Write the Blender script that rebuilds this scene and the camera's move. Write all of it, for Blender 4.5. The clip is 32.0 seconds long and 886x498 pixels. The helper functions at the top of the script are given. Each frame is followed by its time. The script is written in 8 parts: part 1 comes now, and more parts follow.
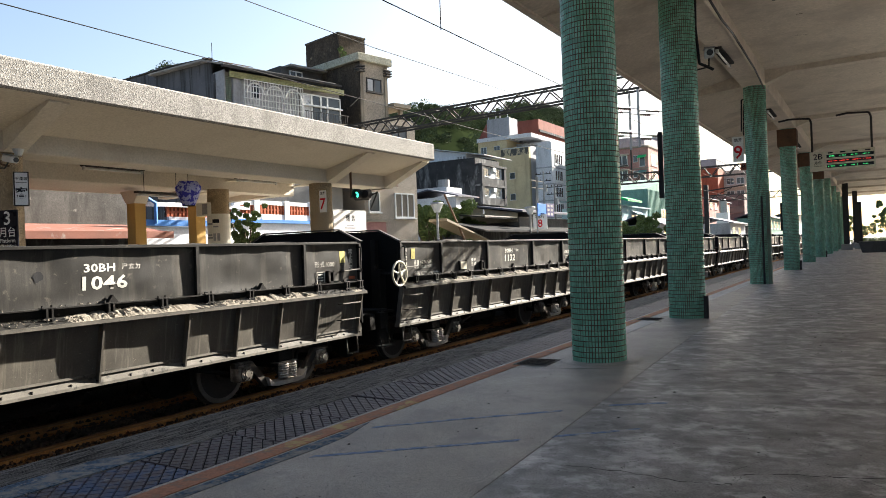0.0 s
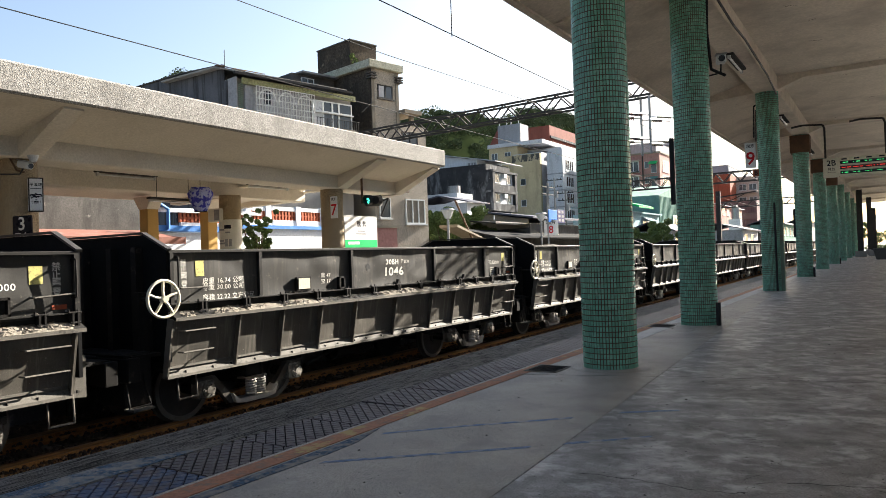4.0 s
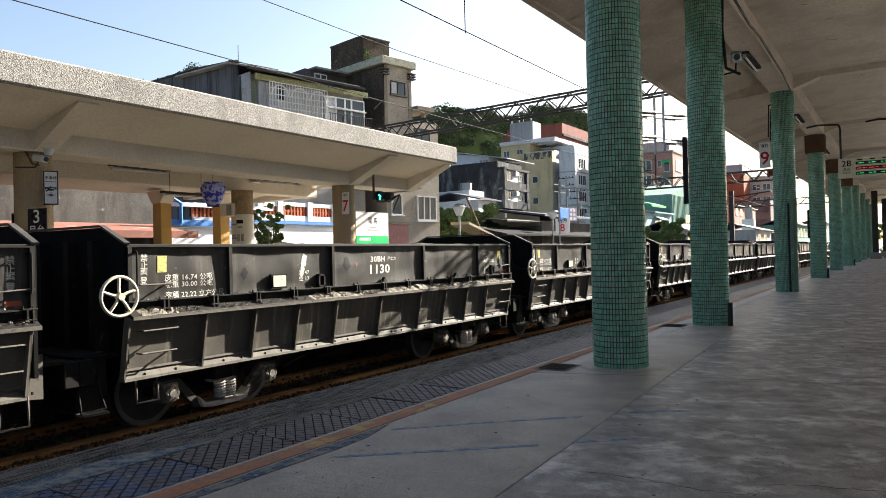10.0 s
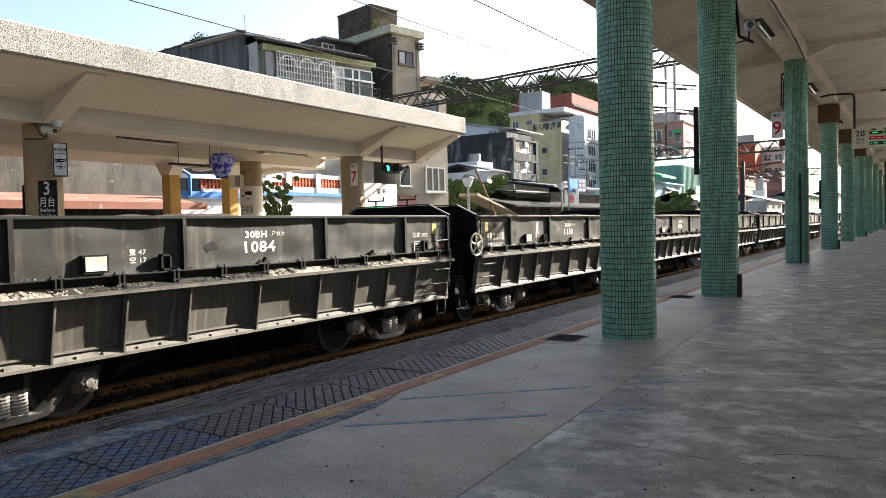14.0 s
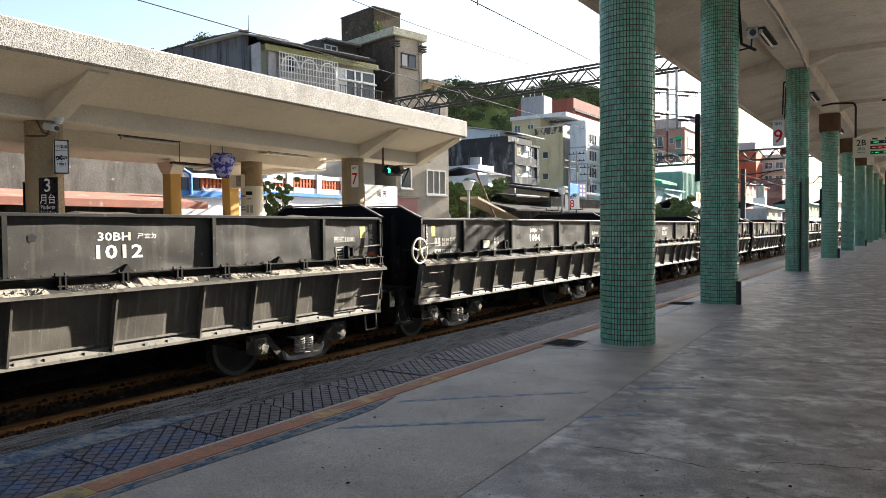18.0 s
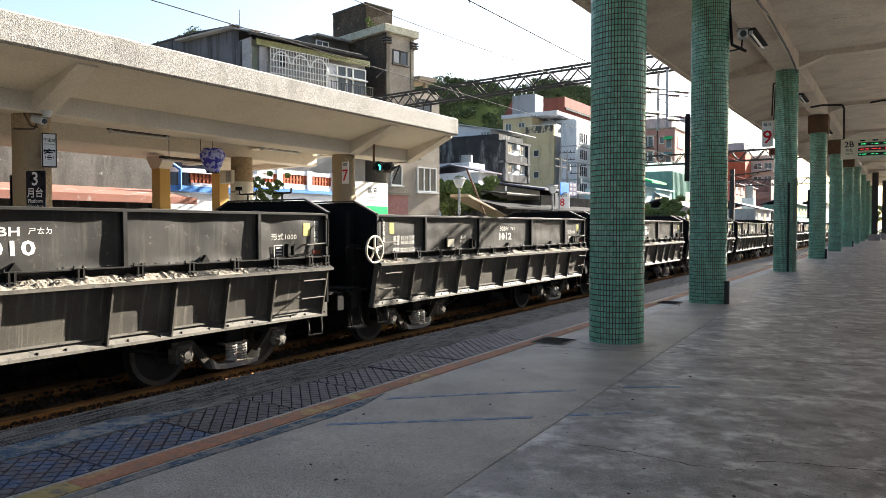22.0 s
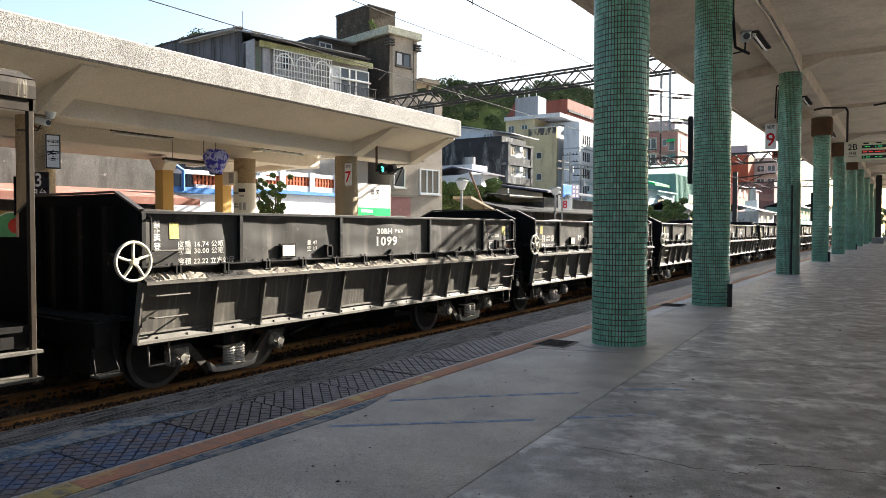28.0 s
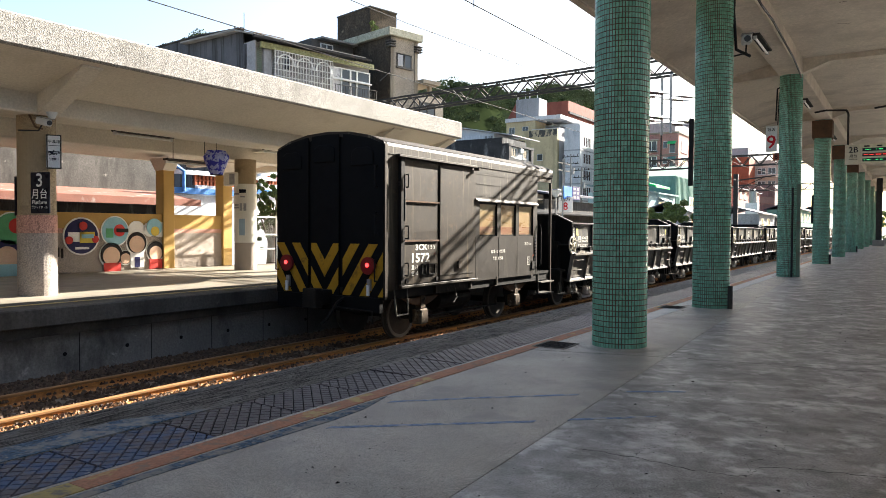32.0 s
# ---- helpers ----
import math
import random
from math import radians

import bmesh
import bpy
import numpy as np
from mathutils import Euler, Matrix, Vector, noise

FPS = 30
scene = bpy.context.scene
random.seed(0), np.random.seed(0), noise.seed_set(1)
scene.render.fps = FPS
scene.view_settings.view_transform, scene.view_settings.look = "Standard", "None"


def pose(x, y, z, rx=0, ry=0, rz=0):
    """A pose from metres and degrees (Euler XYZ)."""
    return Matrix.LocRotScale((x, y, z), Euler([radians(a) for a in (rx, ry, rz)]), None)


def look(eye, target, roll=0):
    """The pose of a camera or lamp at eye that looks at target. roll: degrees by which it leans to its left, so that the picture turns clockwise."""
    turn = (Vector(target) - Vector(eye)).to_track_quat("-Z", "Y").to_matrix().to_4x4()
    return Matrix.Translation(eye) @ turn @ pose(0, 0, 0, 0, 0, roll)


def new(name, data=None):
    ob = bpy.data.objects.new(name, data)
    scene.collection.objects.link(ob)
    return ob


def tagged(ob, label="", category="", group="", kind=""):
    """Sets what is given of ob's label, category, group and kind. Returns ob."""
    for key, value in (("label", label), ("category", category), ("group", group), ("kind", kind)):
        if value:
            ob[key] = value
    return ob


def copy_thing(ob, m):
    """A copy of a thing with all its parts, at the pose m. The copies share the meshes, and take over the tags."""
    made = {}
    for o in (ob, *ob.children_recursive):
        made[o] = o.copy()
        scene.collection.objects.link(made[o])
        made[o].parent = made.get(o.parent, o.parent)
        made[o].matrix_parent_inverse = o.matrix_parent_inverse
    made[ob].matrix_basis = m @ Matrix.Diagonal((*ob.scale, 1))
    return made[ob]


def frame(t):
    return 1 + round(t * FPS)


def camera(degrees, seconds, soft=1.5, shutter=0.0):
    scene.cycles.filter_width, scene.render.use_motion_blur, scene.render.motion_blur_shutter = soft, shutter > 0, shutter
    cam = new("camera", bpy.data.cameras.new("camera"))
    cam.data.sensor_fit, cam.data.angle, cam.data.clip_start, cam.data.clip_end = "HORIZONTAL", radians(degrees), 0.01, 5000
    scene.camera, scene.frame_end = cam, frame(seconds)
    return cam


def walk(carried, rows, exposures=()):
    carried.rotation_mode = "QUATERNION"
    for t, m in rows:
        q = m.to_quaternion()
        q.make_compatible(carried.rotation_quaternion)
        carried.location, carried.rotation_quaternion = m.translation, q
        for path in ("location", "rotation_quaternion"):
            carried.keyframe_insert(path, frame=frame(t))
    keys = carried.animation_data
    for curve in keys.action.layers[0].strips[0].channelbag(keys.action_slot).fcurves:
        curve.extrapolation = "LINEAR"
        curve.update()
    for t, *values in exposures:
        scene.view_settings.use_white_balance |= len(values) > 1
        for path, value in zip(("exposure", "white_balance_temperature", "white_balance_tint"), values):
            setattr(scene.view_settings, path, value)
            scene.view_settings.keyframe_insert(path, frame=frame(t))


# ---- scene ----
cam = camera(63.38, 32.0, soft=0.75)
walk(cam, [
    (0, pose(0, 0, 1.13, 90.140, 2.080, 30.900)),
    (0.5, pose(0, 0, 1.13, 90.193, 2.077, 31.012)),
    (1, pose(0, 0, 1.13, 90.266, 2.040, 31.079)),
    (1.5, pose(0, 0, 1.13, 90.345, 1.953, 31.142)),
    (2, pose(0, 0, 1.13, 90.451, 2.025, 31.199)),
    (2.5, pose(0, 0, 1.13, 90.548, 2.099, 31.279)),
    (3, pose(0, 0, 1.13, 90.563, 1.923, 31.437)),
    (3.5, pose(0, 0, 1.13, 90.589, 1.930, 31.609)),
    (5.5, pose(0, 0, 1.13, 90.859, 1.935, 32.016)),
    (6, pose(0, 0, 1.13, 90.908, 1.959, 32.092)),
    (6.5, pose(0, 0, 1.13, 90.915, 1.921, 32.199)),
    (7, pose(0, 0, 1.13, 90.921, 1.892, 32.260)),
    (7.5, pose(0, 0, 1.13, 90.982, 1.952, 32.336)),
    (8, pose(0, 0, 1.13, 91.000, 1.874, 32.391)),
    (8.5, pose(0, 0, 1.13, 91.050, 1.879, 32.456)),
    (9, pose(0, 0, 1.13, 91.023, 1.733, 32.498)),
    (9.5, pose(0, 0, 1.13, 90.858, 1.601, 32.564)),
    (10, pose(0, 0, 1.13, 90.437, 1.340, 32.619)),
    (10.5, pose(0, 0, 1.13, 89.519, 1.180, 32.794)),
    (11, pose(0, 0, 1.13, 88.643, 1.155, 32.906)),
    (11.5, pose(0, 0, 1.13, 88.296, 1.070, 33.012)),
    (12, pose(0, 0, 1.13, 88.121, 1.345, 33.079)),
    (12.5, pose(0, 0, 1.13, 88.051, 1.375, 33.170)),
    (13, pose(0, 0, 1.13, 88.069, 1.388, 33.218)),
    (13.5, pose(0, 0, 1.13, 88.114, 1.380, 33.266)),
    (14, pose(0, 0, 1.13, 88.167, 1.383, 33.304)),
    (14.5, pose(0, 0, 1.13, 88.197, 1.348, 33.300)),
    (16.5, pose(0, 0, 1.13, 88.340, 1.295, 33.411)),
    (17, pose(0, 0, 1.13, 88.382, 1.257, 33.424)),
    (17.5, pose(0, 0, 1.13, 88.396, 0.995, 33.388)),
    (18, pose(0, 0, 1.13, 88.401, 0.525, 33.308)),
    (18.5, pose(0, 0, 1.13, 88.337, 0.120, 33.087)),
    (19, pose(0, 0, 1.13, 88.276, 0.042, 32.847)),
    (19.5, pose(0, 0, 1.13, 88.239, -0.000, 32.694)),
    (20, pose(0, 0, 1.13, 88.202, -0.017, 32.613)),
    (20.5, pose(0, 0, 1.13, 88.190, 0.048, 32.526)),
    (21, pose(0, 0, 1.13, 88.187, 0.070, 32.524)),
    (21.5, pose(0, 0, 1.13, 88.190, 0.046, 32.521)),
    (22, pose(0, 0, 1.13, 88.193, 0.019, 32.534)),
    (22.5, pose(0, 0, 1.13, 88.219, -0.016, 32.546)),
    (23, pose(0, 0, 1.13, 88.255, -0.053, 32.563)),
    (23.5, pose(0, 0, 1.13, 88.264, -0.079, 32.607)),
    (24, pose(0, 0, 1.13, 88.229, -0.049, 32.645)),
    (24.5, pose(0, 0, 1.13, 88.269, -0.106, 32.645)),
    (25, pose(0, 0, 1.13, 88.323, -0.116, 32.660)),
    (25.5, pose(0, 0, 1.13, 88.336, -0.102, 32.674)),
    (27.5, pose(0, 0, 1.13, 88.341, -0.115, 32.741)),
    (28, pose(0, 0, 1.13, 88.349, -0.105, 32.742)),
    (28.5, pose(0, 0, 1.13, 88.389, -0.105, 32.743)),
    (29, pose(0, 0, 1.13, 88.402, -0.109, 32.742)),
    (29.5, pose(0, 0, 1.13, 88.389, -0.105, 32.743)),
    (30, pose(0, 0, 1.13, 88.319, -0.126, 32.777)),
    (30.5, pose(0, 0, 1.13, 88.347, -0.237, 32.777)),
    (31, pose(0, 0, 1.13, 88.409, -0.218, 32.762)),
    (31.5, pose(0, 0, 1.13, 88.462, -0.286, 32.779)),
    (32, pose(0, 0, 1.13, 88.462, -0.286, 32.779)),
], exposures=[(0, 2.43), (10.7, 2.38), (12.2, 2.73), (30.5, 2.78), (32, 2.86)])

# world and sun: low sun ahead, a little to the near side of the line
SUN = Vector((0.255, 1.0, 0.50)).normalized()
world = bpy.data.worlds.new("sky")
scene.world = world
world.use_nodes = True
wn = world.node_tree.nodes
sky = wn.new("ShaderNodeTexSky")
sky.sky_type = "NISHITA"
sky.sun_disc = False
sky.sun_elevation = math.asin(SUN.z)
sky.sun_rotation = math.atan2(SUN.x, SUN.y)
sky.air_density, sky.dust_density, sky.ozone_density = 1.0, 2.5, 1.0
wn["Background"].inputs["Strength"].default_value = 0.05
world.node_tree.links.new(sky.outputs["Color"], wn["Background"].inputs["Color"])
sun = new("sun", bpy.data.lights.new("sun", "SUN"))
sun.data.energy, sun.data.angle, sun.data.color = 5.0, radians(0.5), (1.0, 0.93, 0.82)
sun.matrix_world = look(SUN * 100, (0, 0, 0))

# ---- materials ----
def ramp_colour(nt, fac, c1, c2, lo=0.35, hi=0.65):
    r = nt.nodes.new("ShaderNodeValToRGB")
    r.color_ramp.elements[0].position, r.color_ramp.elements[1].position = lo, hi
    r.color_ramp.elements[0].color, r.color_ramp.elements[1].color = (*c1, 1), (*c2, 1)
    nt.links.new(fac, r.inputs["Fac"])
    return r.outputs["Color"]


def mixed(nt, fac, a, b, kind="MIX"):
    m = nt.nodes.new("ShaderNodeMix")
    m.data_type, m.blend_type = "RGBA", kind
    for socket, value in ((m.inputs[0], fac), (m.inputs[6], a), (m.inputs[7], b)):
        if isinstance(value, (int, float)):
            socket.default_value = value
        elif isinstance(value, tuple):
            socket.default_value = (*value, 1)
        else:
            nt.links.new(value, socket)
    return m.outputs[2]


def noise_of(nt, vec, scale, detail=5, rough=0.6):
    n = nt.nodes.new("ShaderNodeTexNoise")
    n.inputs["Scale"].default_value, n.inputs["Detail"].default_value, n.inputs["Roughness"].default_value = scale, detail, rough
    nt.links.new(vec, n.inputs["Vector"])
    return n.outputs["Fac"]


def mat(name, c1, c2=None, scale=3.0, rough=0.7, metal=0.0, bump=0.15, bscale=60.0, stretch=(1, 1, 1), stain=None, sscale=1.2,
        slo=0.56, shi=0.7, sstretch=(1, 1, 1), vary=0.0, island=0.0, pebble=0.0, spread=0.5, glow=0.0, spec=0.12, stain2=None, s2scale=9.0, s2lo=0.6, s2hi=0.68, skew=0.0, grain=0.35, glo=0.3, ghi=0.7):
    m = bpy.data.materials.new(name)
    m.use_nodes = True
    nt = m.node_tree
    b = nt.nodes["Principled BSDF"]
    tc = nt.nodes.new("ShaderNodeTexCoord")
    info = nt.nodes.new("ShaderNodeObjectInfo")
    off = nt.nodes.new("ShaderNodeVectorMath")
    off.operation = "MULTIPLY_ADD"
    nt.links.new(info.outputs["Random"], off.inputs[0])
    off.inputs[1].default_value = (37, 53, 71)
    nt.links.new(tc.outputs["Object"], off.inputs[2])
    base_vec = off.outputs[0]

    def mapped(st):
        mp = nt.nodes.new("ShaderNodeMapping")
        mp.inputs["Scale"].default_value = st
        mp.inputs["Rotation"].default_value = (0, 0, radians(-skew))
        nt.links.new(base_vec, mp.inputs["Vector"])
        return mp.outputs[0]

    vec = mapped(stretch)
    c2 = c2 or tuple(v * 0.75 for v in c1)
    col = ramp_colour(nt, noise_of(nt, vec, scale), c1, c2, 0.5 - spread / 2, 0.5 + spread / 2)
    fine = noise_of(nt, vec, bscale, 4, 0.7)
    height = fine
    if pebble:
        v = nt.nodes.new("ShaderNodeTexVoronoi")
        v.inputs["Scale"].default_value = pebble
        nt.links.new(base_vec, v.inputs["Vector"])
        hsv = nt.nodes.new("ShaderNodeSeparateColor")
        nt.links.new(v.outputs["Color"], hsv.inputs[0])
        col = mixed(nt, 0.75, col, ramp_colour(nt, hsv.outputs[0], tuple(x * 0.45 for x in c1), tuple(min(1, x * 1.5) for x in c1), 0.1, 0.9), "MIX")
        height = v.outputs["Distance"]
    col = mixed(nt, grain, col, ramp_colour(nt, fine, (0.4, 0.4, 0.4), (1.15, 1.15, 1.15), glo, ghi), "MULTIPLY")
    if stain:
        col = mixed(nt, ramp_colour(nt, noise_of(nt, mapped(sstretch), sscale, 8, 0.65), (0, 0, 0), (1, 1, 1), slo, shi), col, stain)
    if stain2:
        col = mixed(nt, ramp_colour(nt, noise_of(nt, mapped((1.3, 0.9, 1.1)), s2scale, 8, 0.7), (0, 0, 0), (1, 1, 1), s2lo, s2hi), col, stain2)
    if vary:
        col = mixed(nt, vary, col, ramp_colour(nt, info.outputs["Random"], (0.3, 0.3, 0.3), (1.0, 1.0, 1.0), 0, 1), "MULTIPLY")
    if island:
        geo = nt.nodes.new("ShaderNodeNewGeometry")
        col = mixed(nt, island, col, ramp_colour(nt, geo.outputs["Random Per Island"], (0.25, 0.25, 0.25), (1.25, 1.25, 1.25), 0, 1), "MULTIPLY")
    nt.links.new(col, b.inputs["Base Color"])
    rr = nt.nodes.new("ShaderNodeMapRange")
    rr.inputs["To Min"].default_value, rr.inputs["To Max"].default_value = max(0.03, rough - 0.15), min(1, rough + 0.15)
    nt.links.new(noise_of(nt, vec, scale * 3), rr.inputs["Value"])
    nt.links.new(rr.outputs[0], b.inputs["Roughness"])
    b.inputs["Metallic"].default_value = metal
    b.inputs["Specular IOR Level"].default_value = spec
    if bump:
        bp = nt.nodes.new("ShaderNodeBump")
        bp.inputs["Strength"].default_value, bp.inputs["Distance"].default_value = min(1, bump * 2), 0.02
        nt.links.new(height, bp.inputs["Height"])
        nt.links.new(bp.outputs[0], b.inputs["Normal"])
    if glow:
        b.inputs["Emission Color"].default_value = (*c1, 1)
        b.inputs["Emission Strength"].default_value = glow
    return m


def glass(name, tint=(0.9, 0.95, 0.95), rough=0.03):
    m = bpy.data.materials.new(name)
    m.use_nodes = True
    b = m.node_tree.nodes["Principled BSDF"]
    b.inputs["Base Color"].default_value = (*tint, 1)
    b.inputs["Transmission Weight"].default_value, b.inputs["Roughness"].default_value = 1.0, rough
    return m


M = {}
M["floor"] = mat("worn_concrete_floor", (0.33, 0.321, 0.312), (0.12, 0.117, 0.113), 4.5, 0.55, bump=0.0, bscale=110, stretch=(1.0, 1.15, 1), spread=0.36, spec=0.35, stain=(0.52, 0.51, 0.51), sscale=4.2, slo=0.50, shi=0.70, sstretch=(1.0, 1.15, 1), stain2=(0.07, 0.068, 0.066), s2scale=20, s2lo=0.64, s2hi=0.68, skew=33, grain=0.95, glo=0.36, ghi=0.6)
M["apron"] = mat("rough_concrete_apron", (0.44, 0.41, 0.36), (0.29, 0.27, 0.238), 2.2, 0.62, spec=0.3, bump=0.0, bscale=150, spread=0.4, grain=1.0, glo=0.4, ghi=0.58, stain=(0.21, 0.2, 0.186), sscale=1.8, slo=0.54, shi=0.7, stain2=(0.08, 0.077, 0.072), s2scale=34, s2lo=0.64, s2hi=0.67)
M["asphalt"] = mat("edge_asphalt", (0.24, 0.228, 0.205), (0.13, 0.124, 0.113), 6.0, 0.8, spec=0.2, bump=0.35, bscale=150, stretch=(1, 0.4, 1), skew=8, grain=1.0, glo=0.36, ghi=0.6, stain=(0.03, 0.029, 0.027), sscale=45, slo=0.52, shi=0.60, sstretch=(1, 0.12, 1), stain2=(0.42, 0.40, 0.37), s2scale=60, s2lo=0.64, s2hi=0.67)
M["paver"] = mat("dark_paver", (0.11, 0.088, 0.09), (0.07, 0.058, 0.06), 3, 0.55, spec=0.3, bump=0.08, bscale=140, vary=0.35, grain=0.7)
M["paver_blue"] = mat("blue_painted_paver", (0.04, 0.075, 0.16), (0.06, 0.09, 0.15), 5, 0.6, spec=0.3, bump=0.12, bscale=120, stain=(0.075, 0.065, 0.075), sscale=5, slo=0.44, shi=0.56, stain2=(0.3, 0.29, 0.27), s2scale=14, s2lo=0.63, s2hi=0.68)
M["joint"] = mat("dirt_joint", (0.016, 0.015, 0.014), rough=0.95, spec=0.1)
M["orange_line"] = mat("worn_orange_paint", (0.44, 0.2, 0.11), (0.34, 0.16, 0.095), 3, 0.75, spec=0.2, stain=(0.22, 0.15, 0.11), sscale=9, slo=0.5, shi=0.62, stain2=(0.4, 0.3, 0.12), s2scale=3, s2lo=0.56, s2hi=0.62, grain=0.7)
M["yellow_line"] = mat("worn_yellow_paint", (0.42, 0.33, 0.12), (0.3, 0.23, 0.08), 3, 0.6, stain=(0.15, 0.13, 0.11), sscale=9, slo=0.52, shi=0.62)
M["blue_line"] = mat("worn_blue_paint", (0.045, 0.10, 0.17), (0.07, 0.115, 0.165), 4, 0.8, spec=0.15, stain=(0.21, 0.205, 0.19), sscale=9, slo=0.46, shi=0.6, stain2=(0.24, 0.23, 0.215), s2scale=34, s2lo=0.54, s2hi=0.63, grain=0.95, glo=0.4, ghi=0.6)
M["blue_faint"] = mat("rubbed_blue_paint", (0.13, 0.21, 0.38), (0.19, 0.25, 0.36), 9, 0.75, spec=0.2, stain=(0.33, 0.325, 0.32), sscale=10, slo=0.5, shi=0.6, grain=0.9, glo=0.4, ghi=0.6)
M["white_line"] = mat("worn_white_paint", (0.55, 0.55, 0.53), (0.4, 0.4, 0.39), 4, 0.6, stain=(0.15, 0.15, 0.15), sscale=9)
M["tile"] = mat("green_glazed_tile", spec=0.5, c1=(0.24, 0.53, 0.395), c2=(0.175, 0.43, 0.315), scale=2.0, rough=0.26, bump=0.03, bscale=20, island=0.34, stain=(0.25, 0.47, 0.36), sscale=1.1)
M["grout"] = mat("brown_grout", (0.13, 0.1, 0.075), (0.08, 0.06, 0.045), 4, 0.95, spec=0.1)
M["soffit"] = mat("stained_soffit_paint", (0.74, 0.655, 0.545), (0.6, 0.53, 0.44), 0.9, 0.85, bump=0.04, bscale=15, stain=(0.44, 0.385, 0.32), sscale=0.8, slo=0.5, shi=0.7, stain2=(0.12, 0.10, 0.08), s2scale=7, s2lo=0.67, s2hi=0.71)
M["cream"] = mat("off_white_soffit_paint", (0.66, 0.61, 0.53), (0.57, 0.525, 0.455), 0.8, 0.8, bump=0.02, bscale=25, stain=(0.46, 0.41, 0.34), sscale=0.9, slo=0.56, shi=0.75, stain2=(0.3, 0.25, 0.19), s2scale=3.5, s2lo=0.68, s2hi=0.73)
M["pebble"] = mat("pebble_dash_fascia", (0.30, 0.285, 0.26), (0.2, 0.19, 0.174), 0.8, 0.85, bump=0.12, pebble=62, stain=(0.14, 0.132, 0.12), sscale=1.3, slo=0.52, shi=0.74, sstretch=(1, 1, 0.35), stain2=(0.07, 0.065, 0.058), s2scale=3, s2lo=0.67, s2hi=0.73)
M["terrazzo"] = mat("washed_pebble_column", (0.36, 0.31, 0.27), (0.27, 0.24, 0.21), 2, 0.8, bump=0.25, pebble=110)
M["tan_terrazzo"] = mat("tan_washed_pebble", (0.34, 0.265, 0.17), (0.26, 0.2, 0.13), 2, 0.8, bump=0.15, pebble=150, stain=(0.16, 0.125, 0.08), sscale=2.5, slo=0.56, shi=0.72)
M["pink_terrazzo"] = mat("pink_washed_pebble", (0.5, 0.28, 0.22), (0.42, 0.23, 0.18), 2, 0.8, bump=0.3, pebble=70)
M["yellow_wall"] = mat("ochre_painted_wall", (0.5, 0.32, 0.11), (0.42, 0.27, 0.095), 1.2, 0.75, bump=0.08, stain=(0.4, 0.27, 0.11), sscale=1.5)
M["concrete"] = mat("grey_concrete", (0.30, 0.29, 0.27), (0.2, 0.19, 0.18), 0.9, 0.85, bump=0.15, stain=(0.12, 0.115, 0.11), sscale=0.8, sstretch=(1, 1, 0.3))
M["pit_wall"] = mat("poured_pit_wall", (0.27, 0.262, 0.25), (0.18, 0.175, 0.168), 1.1, 0.85, bump=0.12, bscale=30, grain=0.6, stain=(0.07, 0.068, 0.064), sscale=1.4, slo=0.55, shi=0.72, sstretch=(1, 1, 0.45), stain2=(0.34, 0.33, 0.31), s2scale=3, s2lo=0.63, s2hi=0.7)
M["dark_concrete"] = mat("weathered_dark_concrete", (0.115, 0.11, 0.103), (0.055, 0.052, 0.05), 0.9, 0.9, bump=0.15, bscale=20, stain=(0.033, 0.032, 0.03), sscale=1.1, slo=0.5, shi=0.7, sstretch=(1, 1, 0.25), grain=0.7, stain2=(0.09, 0.10, 0.06), s2scale=2.5, s2lo=0.6, s2hi=0.72)
M["streaked_wall"] = mat("rain_streaked_blue_grey_wall", (0.115, 0.118, 0.13), (0.06, 0.062, 0.07), 0.8, 0.9, bump=0.1, bscale=20, stain=(0.025, 0.026, 0.028), sscale=2.2, slo=0.5, shi=0.66, sstretch=(1.5, 1.5, 0.10), stain2=(0.2, 0.2, 0.2), s2scale=3, s2lo=0.64, s2hi=0.7)
M["roughcast"] = mat("buff_roughcast", (0.42, 0.37, 0.305), (0.3, 0.262, 0.215), 1.0, 0.9, bump=0.3, bscale=22, grain=0.8, glo=0.36, ghi=0.62, stain=(0.2, 0.178, 0.148), sscale=1.0, slo=0.57, shi=0.75, sstretch=(1, 1, 0.2))
# brown render with the shade of the tower side in its base colour
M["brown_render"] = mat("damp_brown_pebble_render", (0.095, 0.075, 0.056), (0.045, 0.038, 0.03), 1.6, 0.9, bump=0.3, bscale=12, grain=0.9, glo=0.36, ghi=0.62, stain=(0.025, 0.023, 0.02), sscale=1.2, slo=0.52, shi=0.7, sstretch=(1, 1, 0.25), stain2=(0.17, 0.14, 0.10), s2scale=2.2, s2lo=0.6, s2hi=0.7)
M["valance_pale"] = mat("pale_green_mosaic_band", (0.46, 0.46, 0.37), (0.34, 0.34, 0.27), 3, 0.75, bump=0.1, bscale=14, grain=0.8, stain=(0.2, 0.19, 0.14), sscale=2)
M["valance"] = mat("yellow_green_tile_band", (0.36, 0.37, 0.2), (0.26, 0.27, 0.15), 3, 0.7, bump=0.1, bscale=14, grain=0.9, stain=(0.12, 0.12, 0.08), sscale=2)
# stained concrete, its base colour darkened for the canopy shade on the retaining wall
M["shaded_stained_wall"] = mat("shaded_stained_concrete", (0.115, 0.11, 0.10), (0.07, 0.067, 0.062), 1.2, 0.9, bump=0.12, bscale=20, spread=0.35, grain=0.6, stain=(0.035, 0.034, 0.031), sscale=1.2, slo=0.5, shi=0.68, sstretch=(1, 1, 0.25), stain2=(0.2, 0.19, 0.17), s2scale=3, s2lo=0.62, s2hi=0.7)
